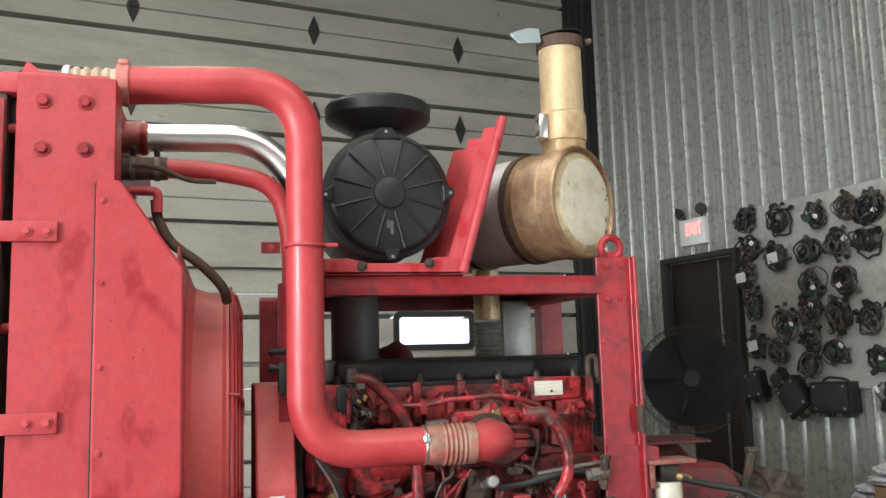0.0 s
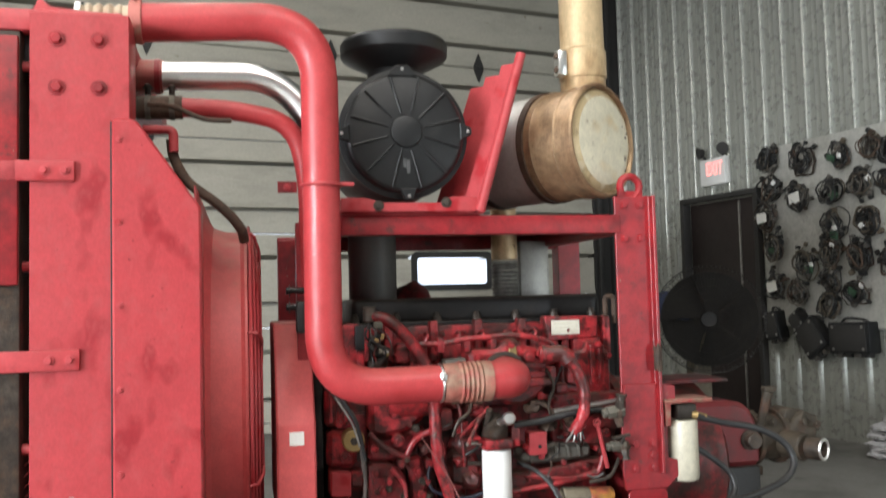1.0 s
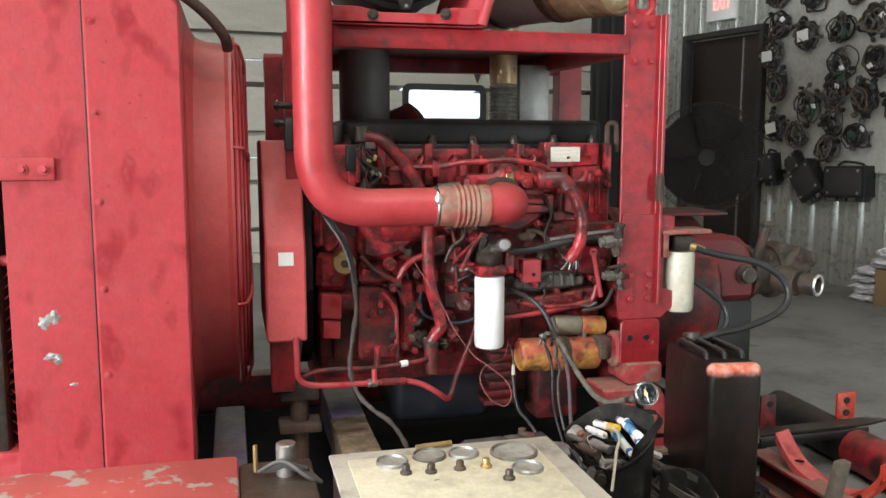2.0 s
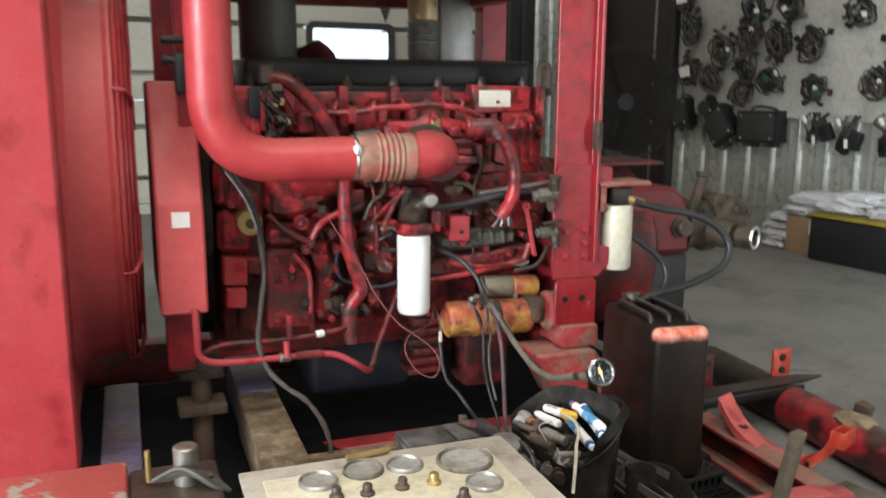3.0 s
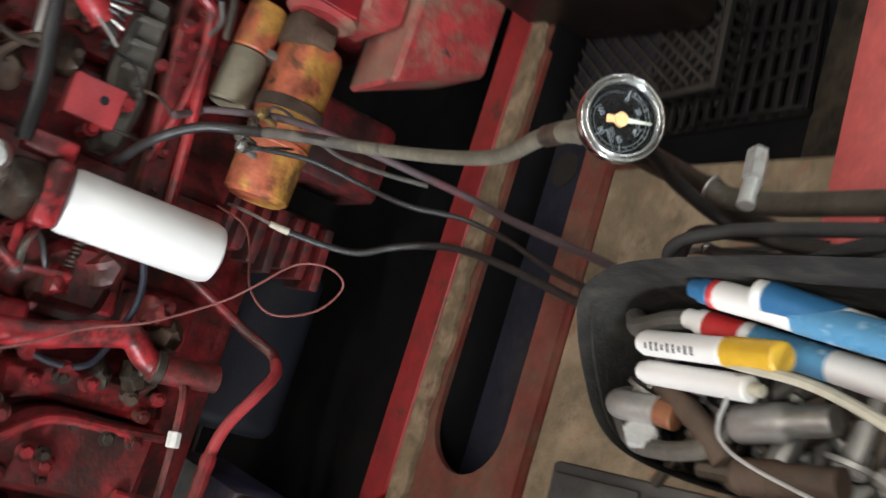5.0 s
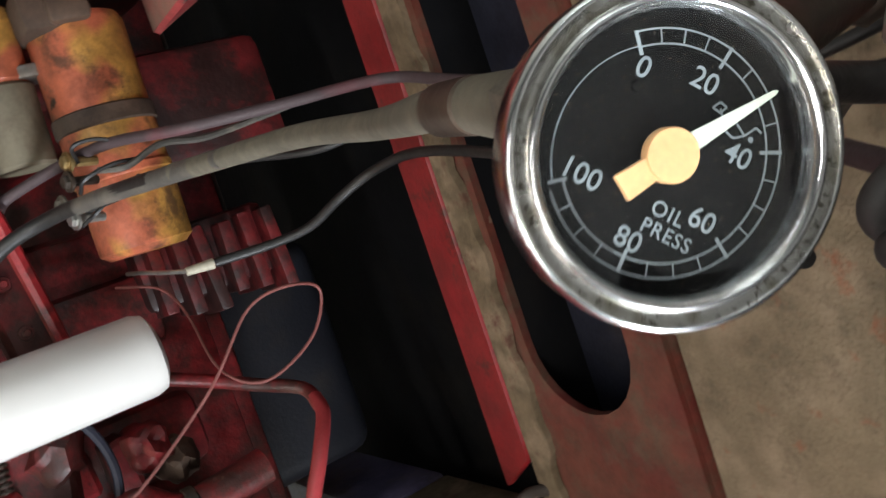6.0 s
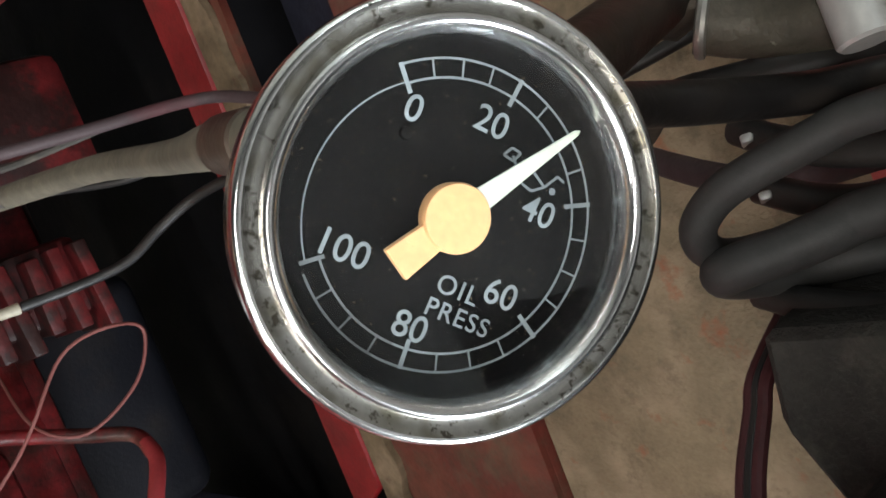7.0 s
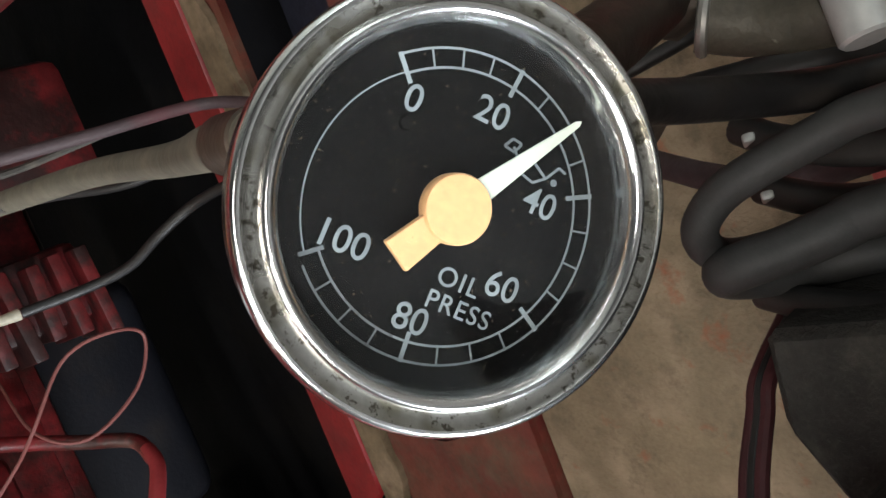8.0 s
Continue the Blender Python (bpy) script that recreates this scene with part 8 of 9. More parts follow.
for n_, line in enumerate(CAN):
    for p, q in zip(line, line[1:] + (line[:1] if n_ == 0 else [line[-1]])):
        p, q = Vector((*p, 0)) * R, Vector((*q, 0)) * R
        if (q - p).length > 1e-6:
            s = Vector((-(q - p).y, (q - p).x, 0)).normalized() * 0.00018
            b.faces.new([b.verts.new(v + Vector((0, 0, 0.0003))) for v in (p - s, q - s, q + s, p + s)])
lathe(b, [(0, 0.0003), (0.0005, 0.0003)], Matrix.Translation((0.535 * R, 0.505 * R, 0)), 10)
part("oil_can_sign", b, "dial_white", dl)
b = B(); slab(b, [(0.0, -0.0019), (0.0205, -0.0004), (0.0212, 0.0), (0.0205, 0.0004), (0.0, 0.0019)], 0.0004, Matrix.Translation((0, 0, 0.0018)) @ Euler((0, 0, radians(63.5))).to_matrix().to_4x4())
nd = part("needle", b, "needle", ga, "tapering white needle")
b = B(); lathe(b, [(0.0045, 0.0006), (0.0046, 0.0009), (0.0046, 0.0029), (0.0044, 0.0033), (0, 0.0034)], None, 40)
part("needle_hub", b, "needle_hub", nd, "cream needle hub")
b = B(); slab(b, [(0.002, -0.0020), (0.0100, -0.0024), (0.0100, 0.0024), (0.002, 0.0020)], 0.0011, Matrix.Translation((0, 0, 0.0016)) @ Euler((0, 0, radians(246))).to_matrix().to_4x4(), 0.0002)
part("needle_tail", b, "needle_hub", nd, "cream counterweight tail")
b = B(); lathe(b, [(0, 0), (0.0009, 0), (0.0008, 0.0007), (0, 0.0009)], Matrix.Translation((-0.52 * R, 0.30 * R, 0)), 14)
part("stop_pin", b, "dial", dl)
b = B(); rod(b, (0, 0, -0.025), (0, 0, -0.05), 0.008, 14)
part("stem", b, "gauge_case", ga)

# hose to the gauge, fitting, and the pipe that carries it
gh = thing("gauge_hose", "dusty grey rubber hose running to the gauge", "hose")
tube_part(gh, [(1.253, 2.97, 0.649), (1.29, 2.88, 0.633), (1.328, 2.84, 0.586), (1.342, 2.80, 0.533), (1.338, 2.70, 0.507), (1.334, 2.63, 0.486)], 0.0073, "rubber", "hose", seg=20)
tube_part(gh, [(1.3405, 2.76, 0.522), (1.338, 2.70, 0.507), (1.329, 2.57, 0.467), (1.326, 2.53, 0.460)], 0.0076, "rubber_grey", "hose_middle", seg=20)
tube_part(gh, [(1.3315, 2.60, 0.476), (1.329, 2.57, 0.467), (1.317, 2.43, 0.446), (1.299, 2.29, 0.466), (1.290, 2.18, 0.508), (1.286, 2.14, 0.521)], 0.0078, "hose_tan", "hose_end", "tan dust-caked end of the hose", seg=20)
b = B(); rod(b, (1.288, 2.162, 0.5145), (1.284, 2.128, 0.525), 0.0092, 24)
part("clamp_band", b, "dark_steel", gh)
b = B(); rod(b, (1.284, 2.128, 0.525), (1.276, 2.085, 0.537), 0.0088, 24, 0.0105)
part("ferrule", b, "hose_tan", gh)
b = B(); rod(b, (1.278, 2.095, 0.534), (1.266, 2.05, 0.555), 0.0120, 6)
part("fitting", b, "dusty_pipe", gh)
gp = thing("gauge_stand", "dusty steel pipe and post carrying the gauge", "pipe stand")
b = B(); rod(b, (1.262, 2.05, 0.552), (1.283, 2.078, 0.405), 0.010, 14)
part("post", b, "dark_steel", gp)
tube_part(gp, [(1.2725, 2.052, 0.4362), (1.2650, 2.036, 0.4290), (1.2590, 1.99, 0.4300), (1.256, 1.90, 0.438), (1.252, 1.80, 0.446), (1.250, 1.70, 0.448)], 0.0088, "dark_pipe", "pipe", seg=20)
b = B(); torus(b, axis_matrix((1.2718, 2.0505, 0.4355), (-0.4, -0.85, -0.35)), 0.0088, 0.0016, 28, 8)
part("end_ring", b, "steel", gp)
b = B(); lump(b, (1.283, 2.08, 0.400), (0.013, 0.014, 0.013), 0.25, 31)
part("elbow", b, "dark_steel", gp)
b = B(); rod(b, (1.254, 2.012, 0.440), (1.276, 2.016, 0.434), 0.0070, 14); rod(b, (1.276, 2.016, 0.434), (1.306, 2.029, 0.419), 0.0085, 6)
part("bolt", b, "zinc", gp, "worn bright bolt")
b = B(); rod(b, (1.283, 2.08, 0.398), (1.285, 2.09, 0.04), 0.011, 12)
part("leg", b, "dark_steel", gp)

wi = thing("loose_cables", "black cables looped beside the gauge", "cable")
for n_, (r, mt, pts) in enumerate(((0.0055, "black_paint", [(1.266, 2.043, 0.530), (1.2652, 2.0425, 0.5136), (1.2595, 2.0479, 0.4809), (1.2542, 2.0442, 0.4615), (1.2489, 2.0388, 0.4422), (1.2449, 2.0311, 0.4282), (1.2422, 2.0212, 0.4139), (1.238, 1.99, 0.400), (1.232, 1.90, 0.40), (1.228, 1.80, 0.40)]),
                               (0.0053, "hose_grey", [(1.236, 1.88, 0.440), (1.238, 1.96, 0.436), (1.2376, 2.0161, 0.4341), (1.2348, 2.0315, 0.4353), (1.2306, 2.0482, 0.4384), (1.2258, 2.0605, 0.4404), (1.2184, 2.0685, 0.4410), (1.2101, 2.0720, 0.4350), (1.2032, 2.0716, 0.4220), (1.1997, 2.0600, 0.4038), (1.20, 2.02, 0.39)]),
                               (0.0068, "hose_grey", [(1.214, 1.92, 0.400), (1.212, 1.98, 0.410), (1.2099, 2.0275, 0.4226), (1.2081, 2.0380, 0.4275), (1.2063, 2.0488, 0.4332), (1.2053, 2.0595, 0.4385), (1.2030, 2.0675, 0.4375), (1.1984, 2.0700, 0.4280), (1.1935, 2.0660, 0.4150), (1.1900, 2.0560, 0.4000), (1.188, 2.02, 0.385)]),
                               (0.0062, "loom_sleeve", [(1.352, 2.95, 0.60), (1.375, 2.97, 0.565), (1.39, 2.97, 0.543), (1.406, 2.89, 0.458), (1.389, 2.79, 0.398), (1.382, 2.75, 0.301), (1.377, 2.72, 0.189), (1.345, 2.62, 0.175), (1.285, 2.40, 0.20), (1.23, 2.22, 0.27), (1.205, 2.11, 0.33), (1.21, 2.04, 0.35), (1.215, 1.93, 0.36)]),
                               (0.0042, "rubber", [(1.345, 2.90, 0.49), (1.35, 2.84, 0.424), (1.348, 2.82, 0.375), (1.341, 2.80, 0.331), (1.325, 2.73, 0.285), (1.330, 2.68, 0.22), (1.31, 2.60, 0.19), (1.26, 2.45, 0.22), (1.21, 2.25, 0.32), (1.195, 2.12, 0.41)]),
                               (0.0035, "rubber", [(1.262, 2.165, 0.31), (1.266, 2.14, 0.30), (1.270, 2.12, 0.292), (1.278, 2.08, 0.28), (1.29, 1.98, 0.24)]))):
    tube_part(wi, pts, r, mt, "cable", seg=18)
for c_, d_ in (((1.233, 2.066, 0.404), (0.2, -0.6, 0.8)), ((1.2145, 2.066, 0.404), (0.3, -0.5, 0.8))):
    b = B(); box(b, c_, (0.0030, 0.0040, 0.0085), 0.0010, rot=(30, 20, 10))
    part("hose_clip", b, "zinc", wi, "bright hose clip")
# black tubes added along the dark bands between the hoses
for pts_ in ([(1.236, 2.072, 0.396), (1.230, 2.056, 0.404), (1.224, 2.030, 0.412), (1.222, 1.99, 0.415), (1.222, 1.93, 0.41)], [(1.2165, 2.070, 0.398), (1.211, 2.052, 0.404), (1.207, 2.036, 0.400), (1.205, 2.027, 0.370), (1.205, 2.022, 0.30)], [(1.186, 2.074, 0.41), (1.183, 2.055, 0.417), (1.180, 2.03, 0.42), (1.179, 1.98, 0.42), (1.18, 1.92, 0.41)]):
    tube_part(wi, pts_, 0.0052, "rubber", "cable", seg=14)
lw = thing("capillary_wire", "thin faded red wire hanging in an open loop", "wire")
tube_part(lw, [(0.898, 3.03, 0.81), (0.955, 2.93, 0.70), (1.01, 2.92, 0.61), (1.042, 2.90, 0.54), (1.101, 2.88, 0.457), (1.138, 2.84, 0.43), (1.19, 2.82, 0.385), (1.200, 2.79, 0.345), (1.182, 2.80, 0.308), (1.135, 2.81, 0.332), (1.108, 2.83, 0.390), (1.135, 2.86, 0.425), (1.20, 2.93, 0.42), (1.237, 2.965, 0.43), (1.255, 3.0, 0.47)], 0.0019, "pink_wire", "wire", seg=8)
tw = thing("terminal_cable", "black cable with a bare pale terminal end", "cable")
tube_part(tw, [(1.246, 2.915, 0.372), (1.245, 2.89, 0.31), (1.250, 2.86, 0.268), (1.270, 2.82, 0.24), (1.288, 2.78, 0.205), (1.290, 2.70, 0.19), (1.262, 2.55, 0.20), (1.225, 2.40, 0.22), (1.20, 2.30, 0.25), (1.21, 2.22, 0.29), (1.235, 2.14, 0.35), (1.250, 2.10, 0.385), (1.250, 2.06, 0.395), (1.245, 1.98, 0.38)], 0.0058, "rubber", "cable", seg=18)
b = B(); rod(b, (1.246, 2.912, 0.375), (1.247, 2.915, 0.408), 0.0065, 12, 0.005)
part("terminal", b, "cream", tw)
b = B(); sweep(b, smooth_path([(1.247, 2.915, 0.405), (1.254, 2.94, 0.425), (1.262, 2.98, 0.44), (1.266, 3.01, 0.45)]), 0.0028, 8)
part("bare_wire", b, "steel", tw)
bx = thing("cable_block", "worn black rubber block with chipped edges", "block")
b = B(); slab(b, [(1.184, 2.063), (1.184, 1.985), (1.118, 1.985), (1.128, 2.054), (1.153, 2.066)], 0.40, Matrix.Translation((0, 0, 0.038)), 0.003)
part("block", b, "worn_block", bx)
rw = thing("red_wires", "dark red wires hanging beside the tool bin", "wires")
for k in range(3):
    tube_part(rw, [(1.178 + 0.001 * k, 2.074 + 0.0025 * k, 0.36), (1.1661, 2.0725 + 0.0022 * k, 0.4200), (1.1551, 2.0730 + 0.0022 * k, 0.4330), (1.1384, 2.0730 + 0.0024 * k, 0.4490), (1.120, 2.072 + 0.0024 * k, 0.4560), (1.095, 2.070, 0.44), (1.08, 2.066, 0.36)], 0.0024, "dark_red_line" if k != 1 else "rubber", "wire", seg=10)
ob_ = thing("open_bag", "black fabric tool bag standing open behind the bin", "bag")
LOOP = [Vector((1.178 + 0.033 * math.cos(radians(10 * k)) * (1.0 + 0.12 * math.sin(radians(30 * k))), 1.684 + 0.086 * math.sin(radians(10 * k)), 0.508 + 0.010 * math.cos(radians(20 * k)))) for k in range(36)]
b = B()
rows_ = [[b.verts.new((1.178 + (p.x - 1.178) * sc, 1.684 + (p.y - 1.684) * sc, p.z * up + low)) for p in LOOP] for sc, up, low in ((0.80, 0.0, 0.036), (0.86, 0.0, 0.10), (0.97, 0.9, 0.0), (1.02, 0.99, 0.0), (1.0, 1.004, 0.0), (0.95, 0.99, 0.0), (0.92, 0.9, 0.0), (0.90, 0.80, 0.0))]
for p, q in zip(rows_, rows_[1:]):
    for k in range(36):
        b.faces.new((p[k], p[(k + 1) % 36], q[(k + 1) % 36], q[k]))
b.faces.new(rows_[0][::-1])
b.faces.new(rows_[-1])
part("bag", b, "bag_black", ob_)
b = B(); lathe(b, [(0.0925, -0.006), (0.0955, -0.007), (0.0960, 0.007), (0.0930, 0.008), (0.0925, -0.006)], Matrix.Translation((1.178, 1.684, 0.500)) @ Matrix.Diagonal((0.36, 0.93, 1, 1)), 40)
part("hem", b, "rubber_grey", ob_, "dusty hem")
gk_ = thing("grey_case", "grey plastic case lying in the open bag", "case")
b = B(); box(b, (1.178, 1.690, 0.455), (0.034, 0.105, 0.060), 0.010, rot=(0, 0, 6))
part("body", b, "lid_grey", gk_)
b = B(); box(b, (1.178, 1.690, 0.4865), (0.022, 0.060, 0.004), 0.0015, rot=(0, 0, 6))
part("lid", b, "worn_block", gk_)
# ---------------------------------------------------------------- exit wall: sign, harness board, shop fan, stores
def on_wall(y, z, out=0.0):
    """A frame on the right-hand wall: x along the wall, y up, z out into the hall."""
    return ROOM @ Matrix.Translation((WX - 0.022 - out, y, z)) @ Matrix(((0, 0, -1, 0), (-1, 0, 0, 0), (0, 1, 0, 0), (0, 0, 0, 1)))


es_ = thing("exit_sign", "lit red exit sign with two emergency lamp heads", "sign", on_wall(6.44, 2.32))
b = B(); box(b, (0, 0, 0.035), (0.34, 0.25, 0.07), 0.008)
part("housing", b, "white", es_)
lt = lettering("letters", "EXIT", (0, 0), 0.17, es_, "exit_red", 1.05)
lt.matrix_basis = Matrix.Translation((0.03, 0.02, 0.073)) @ Matrix.Diagonal((0.62, 1.0, 1, 1))
for s in (-1, 1):
    b = B(); rod(b, (s * 0.12, 0.13, 0.04), (s * 0.14, 0.17, 0.05), 0.012, 8)
    lathe(b, [(0, -0.03), (0.03, -0.025), (0.055, 0.02), (0.058, 0.03), (0, 0.03)], axis_matrix((s * 0.155, 0.20, 0.06), (s * 0.4, -0.2, 1)), 20)
    part("lamp_head", b, "frame_dark", es_)

b = B(); box(b, (WX - 0.030, 4.25, 1.66), (0.018, 3.24, 1.54), 0.002)
board = structure("trim_board", b, "board", "pale painted plywood harness board on the wall", category="board")


def wire_coil(rnd, size):
    """A hung coil of wiring: uneven slanted loops tied together, and loose leads that stray out of them."""
    loops = []
    lean = rnd.uniform(0, 3.1)
    for k in range(rnd.randint(8, 12)):
        bm = B()
        r = size * rnd.choice((rnd.uniform(0.30, 0.60), rnd.uniform(0.60, 0.95), rnd.uniform(0.70, 1.02)))
        pts = []
        cx, cy = rnd.uniform(-0.26, 0.26) * size, rnd.uniform(-0.34, 0.16) * size
        sq = rnd.uniform(0.55, 1.05)
        tilt = lean + rnd.uniform(-0.7, 0.7)
        for i in range(15):
            a = 2 * math.pi * i / 14
            q = r * (1 + rnd.uniform(-0.13, 0.13))
            u, v = q * math.cos(a), q * math.sin(a) * sq
            pts.append((cx + u * math.cos(tilt) - v * math.sin(tilt), cy + u * math.sin(tilt) + v * math.cos(tilt), 0.02 + 0.008 * k + rnd.uniform(0, 0.02)))
        sweep(bm, smooth_path(pts, 3), rnd.uniform(0.004, 0.009), 5)
        loops.append(bm)
    for k in range(rnd.randint(3, 6)):
        bm = B()
        a, q = rnd.uniform(0, 6.28), size * rnd.uniform(0.9, 1.35)
        e = (q * math.cos(a), q * math.sin(a), 0.05)
        sweep(bm, smooth_path([(e[0] * 0.2 + rnd.uniform(-0.03, 0.03), e[1] * 0.2, 0.08), (e[0] * 0.6 + rnd.uniform(-0.03, 0.03), e[1] * 0.6 + rnd.uniform(-0.03, 0.03), 0.09), e], 4), rnd.uniform(0.004, 0.008), 5)
        box(bm, e, (rnd.uniform(0.02, 0.05), rnd.uniform(0.02, 0.04), 0.03), 0.004, rot=(0, 0, rnd.uniform(0, 90)))
        loops.append(bm)
    return loops


rnd = random.Random(11)
COILS = [(5.73, 2.32), (5.37, 2.28), (4.99, 2.24), (4.68, 2.26), (4.49, 2.22), (5.71, 2.08), (5.42, 1.97), (5.08, 1.97), (4.79, 2.0), (4.53, 1.99), (5.79, 1.84), (5.71, 1.58), (5.08, 1.71), (4.75, 1.71),
         (5.11, 1.51), (4.85, 1.45), (5.37, 1.41), (4.55, 1.42), (5.71, 1.25), (5.44, 1.19), (5.13, 1.27), (4.88, 1.17)]
LOWER = [(5.14, 1.09), (4.51, 1.12), (4.02, 1.16), (4.20, 2.2), (4.22, 1.95), (4.2, 1.62), (3.9, 1.4)]


M["harness_tan"] = surface("faded_tan_wire", (0.11, 0.088, 0.062), 0.6, var=0.25, bump=0.1)
M["board_green"] = surface("dull_green_board", (0.035, 0.085, 0.045), 0.5, var=0.25, bump=0.1, blotch=0.3)


def harness(y, z, size, tag=0):
    h = thing("wiring_harness", "coiled black wiring harness hung on the board" + (" with a white tag" if tag else ""), "wiring harness", on_wall(y, z, 0.02), "harnesses on the board")
    mats = ("rubber", "black", "rubber", "black_paint", "rubber")
    for k, bm in enumerate(wire_coil(rnd, size)):
        part("loop", bm, mats[k % 5] if rnd.random() > 0.42 else rnd.choice(("rubber_grey", "rusty", "harness_tan", "rubber_grey", "dark_steel")), h)
    for k in range(rnd.randint(6, 9)):
        a = rnd.uniform(0, 6.28)
        q = size * rnd.uniform(0.2, 1.0)
        bm = B(); box(bm, (q * math.cos(a), q * math.sin(a), 0.07), (rnd.uniform(0.02, 0.06), rnd.uniform(0.02, 0.05), 0.04), 0.006, rot=(0, 0, rnd.uniform(0, 90)))
        part("plug", bm, rnd.choice(("black", "black", "steel", "frame_dark", "black", "rubber_grey")), h)
    # metal clip coloured white in place of its glint
    if rnd.random() > 0.45:
        bm = B(); box(bm, (rnd.uniform(-0.5, 0.9) * size, rnd.uniform(-0.5, 0.5) * size, 0.10), (0.042, 0.036, 0.010), 0.004, rot=(20, 0, rnd.uniform(-40, 40)))
        part("clip_glint", bm, "white", h)
    if rnd.random() > 0.72:
        bm = B(); box(bm, (rnd.uniform(-0.5, 0.5) * size, rnd.uniform(-0.9, 0.1) * size, 0.09), (0.075, 0.055, 0.018), 0.006, rot=(10, 0, rnd.uniform(-40, 40)))
        part("circuit_board", bm, "board_green", h, "dull green circuit board")
    if tag:
        bm = B(); box(bm, (0.01, -0.02, 0.11), (0.11, 0.085, 0.003), rot=(0, 0, tag))
        part("tag", bm, "paper", h, "white paper tag")


for n_, (y, z) in enumerate(COILS):
    harness(y, z, 0.100 + 0.022 * rnd.random(), {6: 8, 10: 4, 18: 12}.get(n_, 0))
for y, z in LOWER:
    harness(y, z, 0.10)


def hanging(y, z):
    """A cluster of connectors hung by short loops below the board's edge."""
    h = thing("connector_cluster", "black plug connectors hanging on short wires below the board", "connectors", on_wall(y, z, 0.0), "connectors below the board")
    for k in range(5):
        x_ = rnd.uniform(-0.10, 0.06)
        tube_part(h, [(x_, 0.15, 0.03), (x_ + rnd.uniform(-0.05, 0.05), 0.09, 0.06), (x_ + rnd.uniform(-0.06, 0.08), 0.03, 0.05), (x_ + rnd.uniform(-0.04, 0.06), -0.02, 0.05)], rnd.uniform(0.006, 0.012), rnd.choice(("rubber", "black", "rubber_grey", "rusty")), "wire", seg=6)
    for k in range(4):
        b = B(); box(b, (rnd.uniform(-0.07, 0.08), rnd.uniform(-0.09, 0.05), 0.05), (rnd.uniform(0.05, 0.09), rnd.uniform(0.07, 0.13), 0.06), 0.010, rot=(0, 0, rnd.uniform(-35, 35)))
        part("plug", b, rnd.choice(("black", "frame_dark", "black")), h)
    b = B(); box(b, (rnd.uniform(-0.03, 0.03), -0.04, 0.085), (0.026, 0.060, 0.006), 0.002, rot=(0, 0, rnd.uniform(-10, 10)))
    part("tag", b, "paper", h, "small white tag")
    # white again stands for the clip's metallic glint
    b = B(); box(b, (rnd.uniform(-0.12, -0.07), 0.10, 0.07), (0.030, 0.055, 0.010), 0.004, rot=(15, 0, 20))
    part("clip_glint", b, "white", h)


for y, z in ((4.46, 0.79), (4.19, 0.78), (3.90, 0.80)):
    hanging(y, z)
for y, z, w, hgt, rot, lab in ((5.74, 0.90, 0.15, 0.24, 10, 0), (5.47, 0.94, 0.13, 0.15, 40, 1), (5.33, 0.81, 0.24, 0.28, 36, 1), (4.95, 0.82, 0.38, 0.24, 2, 0)):
    e_ = thing("control_box", "black electrical control box hung below the board", "control box", on_wall(y, z, 0.0), "control boxes on the wall")
    b = B(); box(b, (0, 0, 0.06), (w, hgt, 0.12), 0.012, rot=(0, 0, rot))
    bx_ = part("box", b, "black", e_)
    b = B(); box(b, (0, 0, 0.124), (w * 0.86, hgt * 0.84, 0.010), 0.006, rot=(0, 0, rot))
    part("lid", b, "frame_dark", bx_)
    turn_ = Euler((0, 0, radians(rot))).to_matrix().to_4x4()
    for k in range(4):
        b = B(); box(b, ((k - 1.5) * w * 0.22, -hgt * 0.53, 0.06), (w * 0.16, 0.05, 0.06), 0.008)
        part("plug", b, "frame_dark" if k % 2 else "rubber_grey", e_, m=turn_)
        b = B(); bolt(b, ((k % 2 - 0.5) * w * 0.72, (k // 2 - 0.5) * hgt * 0.70, 0.129), (0, 0, 1), 0.008, 0.006)
        part("screw", b, "steel", bx_, m=turn_)
    tube_part(e_, [(-w * 0.3, hgt * 0.5, 0.05), (-w * 0.1, hgt * 0.5 + 0.03, 0.07), (w * 0.25, hgt * 0.5 + 0.02, 0.06), (w * 0.4, hgt * 0.48, 0.06)], 0.010, "rubber", "lead", seg=7)
    if lab:
        b = B(); box(b, (w * 0.12, hgt * 0.05, 0.122), (0.075, 0.05, 0.003), rot=(0, 0, rot + 70))
        part("label", b, "paper", e_)

# pedestal shop fan
M["blade_grey"] = surface("dusty_grey_blade", (0.040, 0.038, 0.036), 0.85, var=0.25, grime=(0.06, 0.055, 0.048), grime_at=(0.5, 0.75), bump=0.1, spec=0.15)
FE = Vector((3.38, 5.35, 1.02))
fan = thing("pedestal_fan", "large dark pedestal shop fan with a round wire cage", "fan", look(FE, (0.35, 0.17, 1.1)) @ pose(0, 0, 0, 0, 180, 0) @ Matrix.Scale(0.98, 4))
# local: z away from the viewer's side, x sideways, y up
for z, r in [(0.0, 0.366), (-0.055, 0.352), (0.055, 0.352)] + [(0.088 - 0.04 * (k / 11) ** 2, 0.08 + 0.024 * k) for k in range(0, 12, 2)] + [(-0.088 + 0.04 * (k / 11) ** 2, 0.08 + 0.024 * k) for k in range(0, 12, 2)]:
    b = B(); torus(b, Matrix.Translation((0, 0, z)), r, 0.0015 if r < 0.36 else 0.0045, 40, 5)
    part("ring", b, "black_paint", fan)
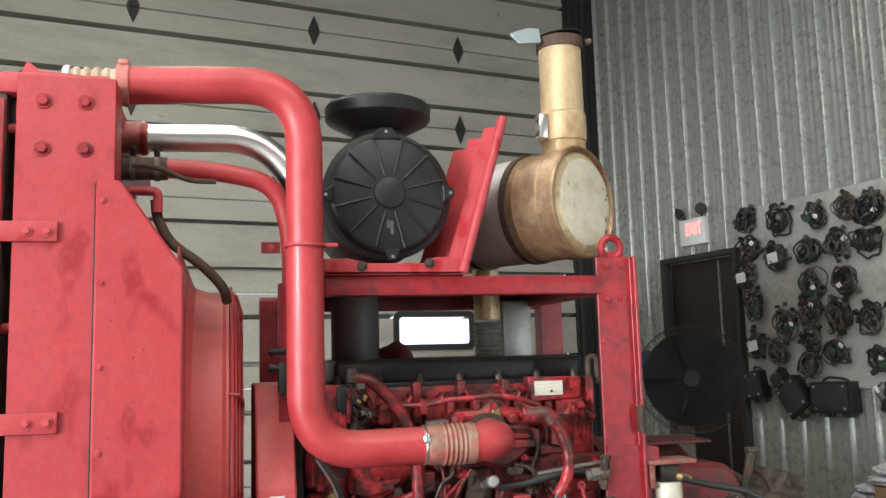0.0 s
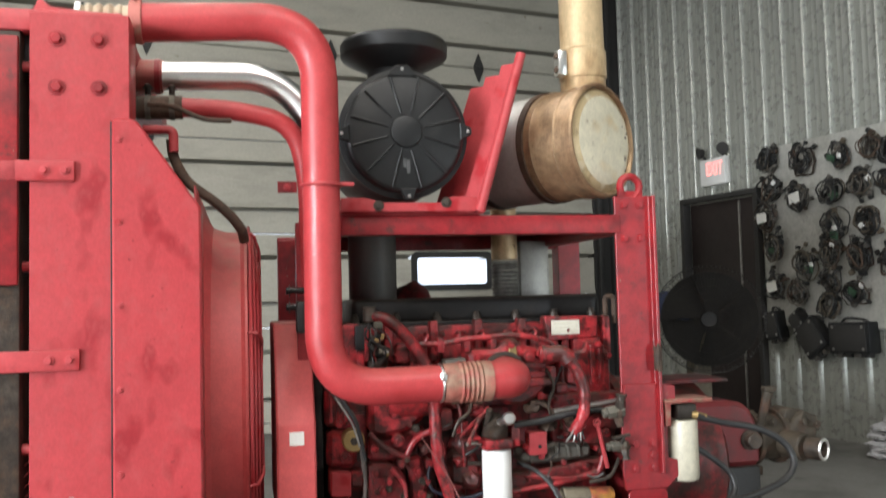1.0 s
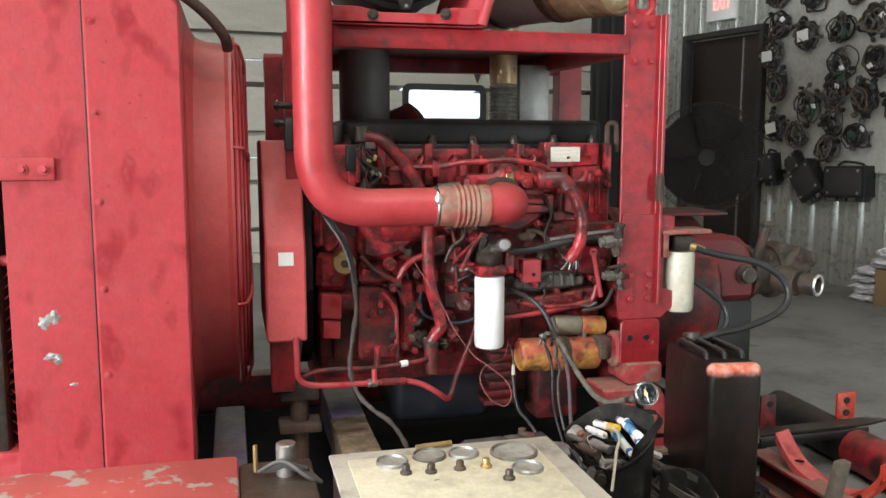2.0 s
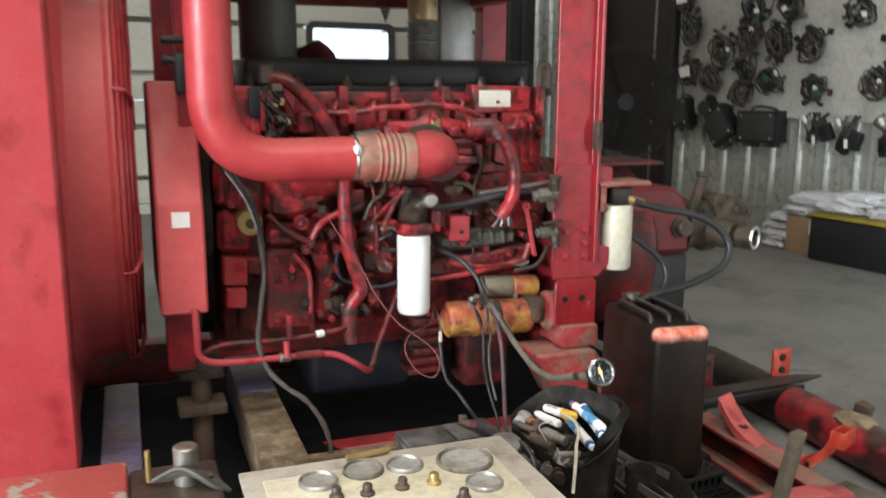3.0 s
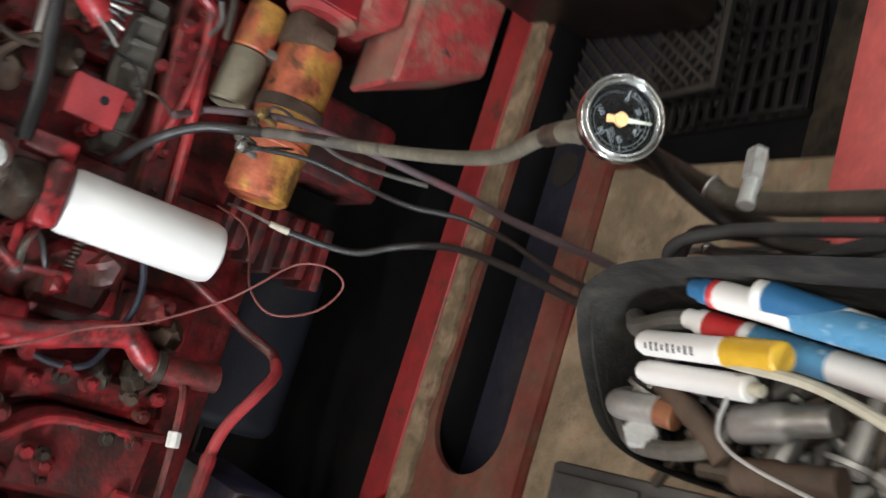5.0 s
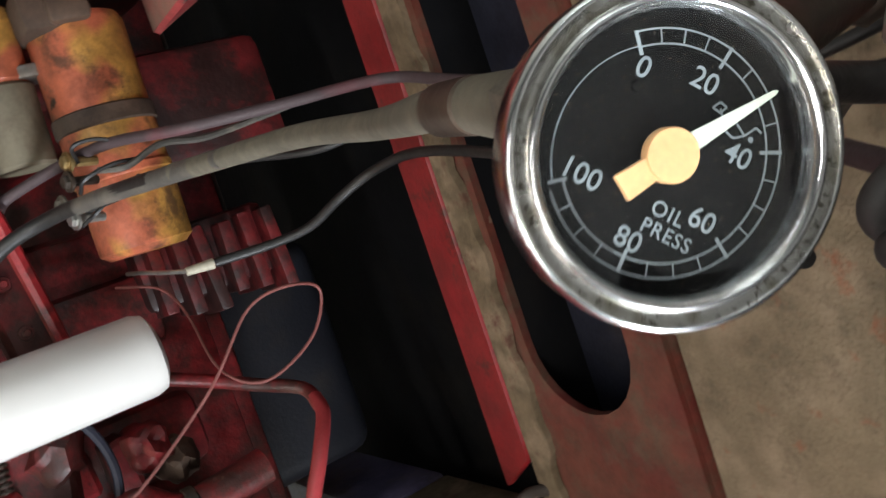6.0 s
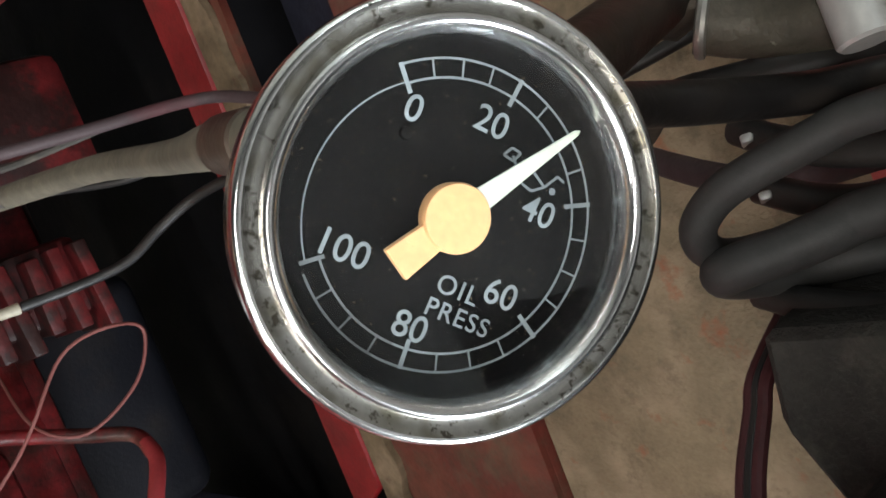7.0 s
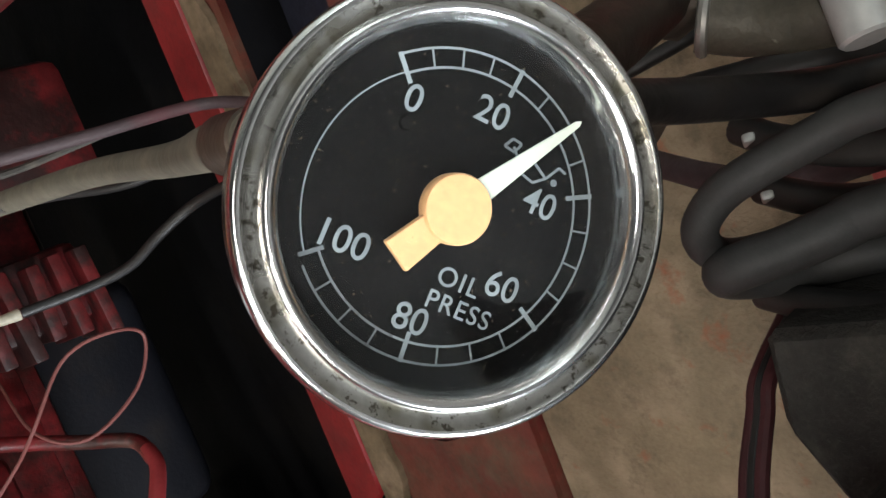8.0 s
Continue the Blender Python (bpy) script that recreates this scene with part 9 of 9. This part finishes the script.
for s in (-1, 1):
    for k in range(80):
        a = 2 * math.pi * k / 80
        b = B(); sweep(b, [(r * math.cos(a), r * math.sin(a), s * z) for r, z in ((0.06, 0.09), (0.28, 0.075), (0.35, 0.056), (0.366, 0.0))], 0.0014, 4, False)
        part("wire", b, "black_paint", fan)
for k in range(5):
    b = B()
    rows_ = []
    for i in range(6):
        r = 0.06 + 0.052 * i
        rows_.append([b.verts.new((r * math.cos(radians(72 * k + j * (15 + 0.8 * i))), r * math.sin(radians(72 * k + j * (15 + 0.8 * i))), 0.016 * j)) for j in (-2, -1, 0, 1, 2)])
    for p, q in zip(rows_, rows_[1:]):
        for j in range(4):
            b.faces.new((p[j], p[j + 1], q[j + 1], q[j]))
    bmesh.ops.solidify(b, geom=b.faces[:], thickness=0.003)
    part("blade", b, "blade_grey", fan)
b = B(); rod(b, (0, 0, -0.30), (0, 0, 0.03), 0.06, 20)
part("motor", b, "black_paint", fan, "dark motor")
b = B(); box(b, (-0.22, 0.09, -0.16), (0.24, 0.22, 0.12), 0.03)
part("switch_box", b, "fan_blue", fan)
fs = thing("fan_stand", "dusty wooden and steel stand under the shop fan", "stand")
b = B(); box(b, (FE.x - 0.01, FE.y + 0.14, 0.46), (0.13, 0.10, 0.92), 0.008)
part("column", b, "wood", fs)
b = B(); box(b, (FE.x - 0.01, FE.y + 0.14, 0.03), (0.55, 0.55, 0.06), 0.01)
part("base", b, "dark_steel", fs)

# stores against the wall
bin_ = thing("storage_bin", "black storage bin with a yellow lid", "bin", ROOM)
b = B(); box(b, (WX - 0.36, 3.68, 0.145), (0.40, 0.86, 0.29), 0.02)
part("tub", b, "black", bin_)
b = B(); box(b, (WX - 0.36, 3.68, 0.300), (0.43, 0.89, 0.020), 0.008)
part("lid", b, surface("dull_yellow_lid", (0.36, 0.27, 0.03), 0.5, var=0.2, grime=(0.12, 0.10, 0.05), grime_at=(0.5, 0.75)), bin_, "yellow lid")
cbx = thing("cardboard_box", "brown cardboard box on the floor by the wall", "box", ROOM)
b = B(); box(b, (WX - 0.30, 4.27, 0.125), (0.26, 0.23, 0.25), 0.004)
part("carton", b, "cardboard", cbx)
b = B(); box(b, (WX - 0.30, 4.27, 0.253), (0.262, 0.04, 0.004)); box(b, (WX - 0.432, 4.19, 0.19), (0.004, 0.03, 0.10))
part("tape", b, "paper", cbx)


def bag(y, z, x, sx, sy, sz, seed):
    g_ = thing("plastic_bag", "white plastic bag slumped in a stack", "bag", ROOM, "stacked bags")
    b = B()
    r = bmesh.ops.create_icosphere(b, subdivisions=4, radius=1.0)
    for v in r["verts"]:
        k = 1 + 0.22 * noise.noise(v.co * 2.1 + Vector((seed, 0, 0))) + 0.17 * noise.noise(v.co * 6.0 + Vector((0, seed, 0)))
        c = v.co.copy()
        v.co = Vector((x + math.copysign(abs(c.x) ** 0.52, c.x) * sx * k, y + math.copysign(abs(c.y) ** 0.52, c.y) * sy * k, z + c.z * sz * k))
    part("sack", b, "bag", g_, sharp=60)


for n_, (y, z, dx, sy, sz) in enumerate(((4.50, 0.034, 0.28, 0.10, 0.034), (4.49, 0.095, 0.30, 0.10, 0.034), (4.51, 0.158, 0.27, 0.10, 0.034), (4.47, 0.220, 0.29, 0.10, 0.034), (4.31, 0.290, 0.30, 0.14, 0.036),
                                         (3.98, 0.350, 0.34, 0.16, 0.042), (3.62, 0.350, 0.34, 0.17, 0.042), (4.24, 0.372, 0.31, 0.15, 0.042), (3.86, 0.415, 0.34, 0.15, 0.046), (3.54, 0.415, 0.34, 0.16, 0.046))):
    bag(y, z, WX - dx, 0.15, sy, sz, n_ * 3.7)
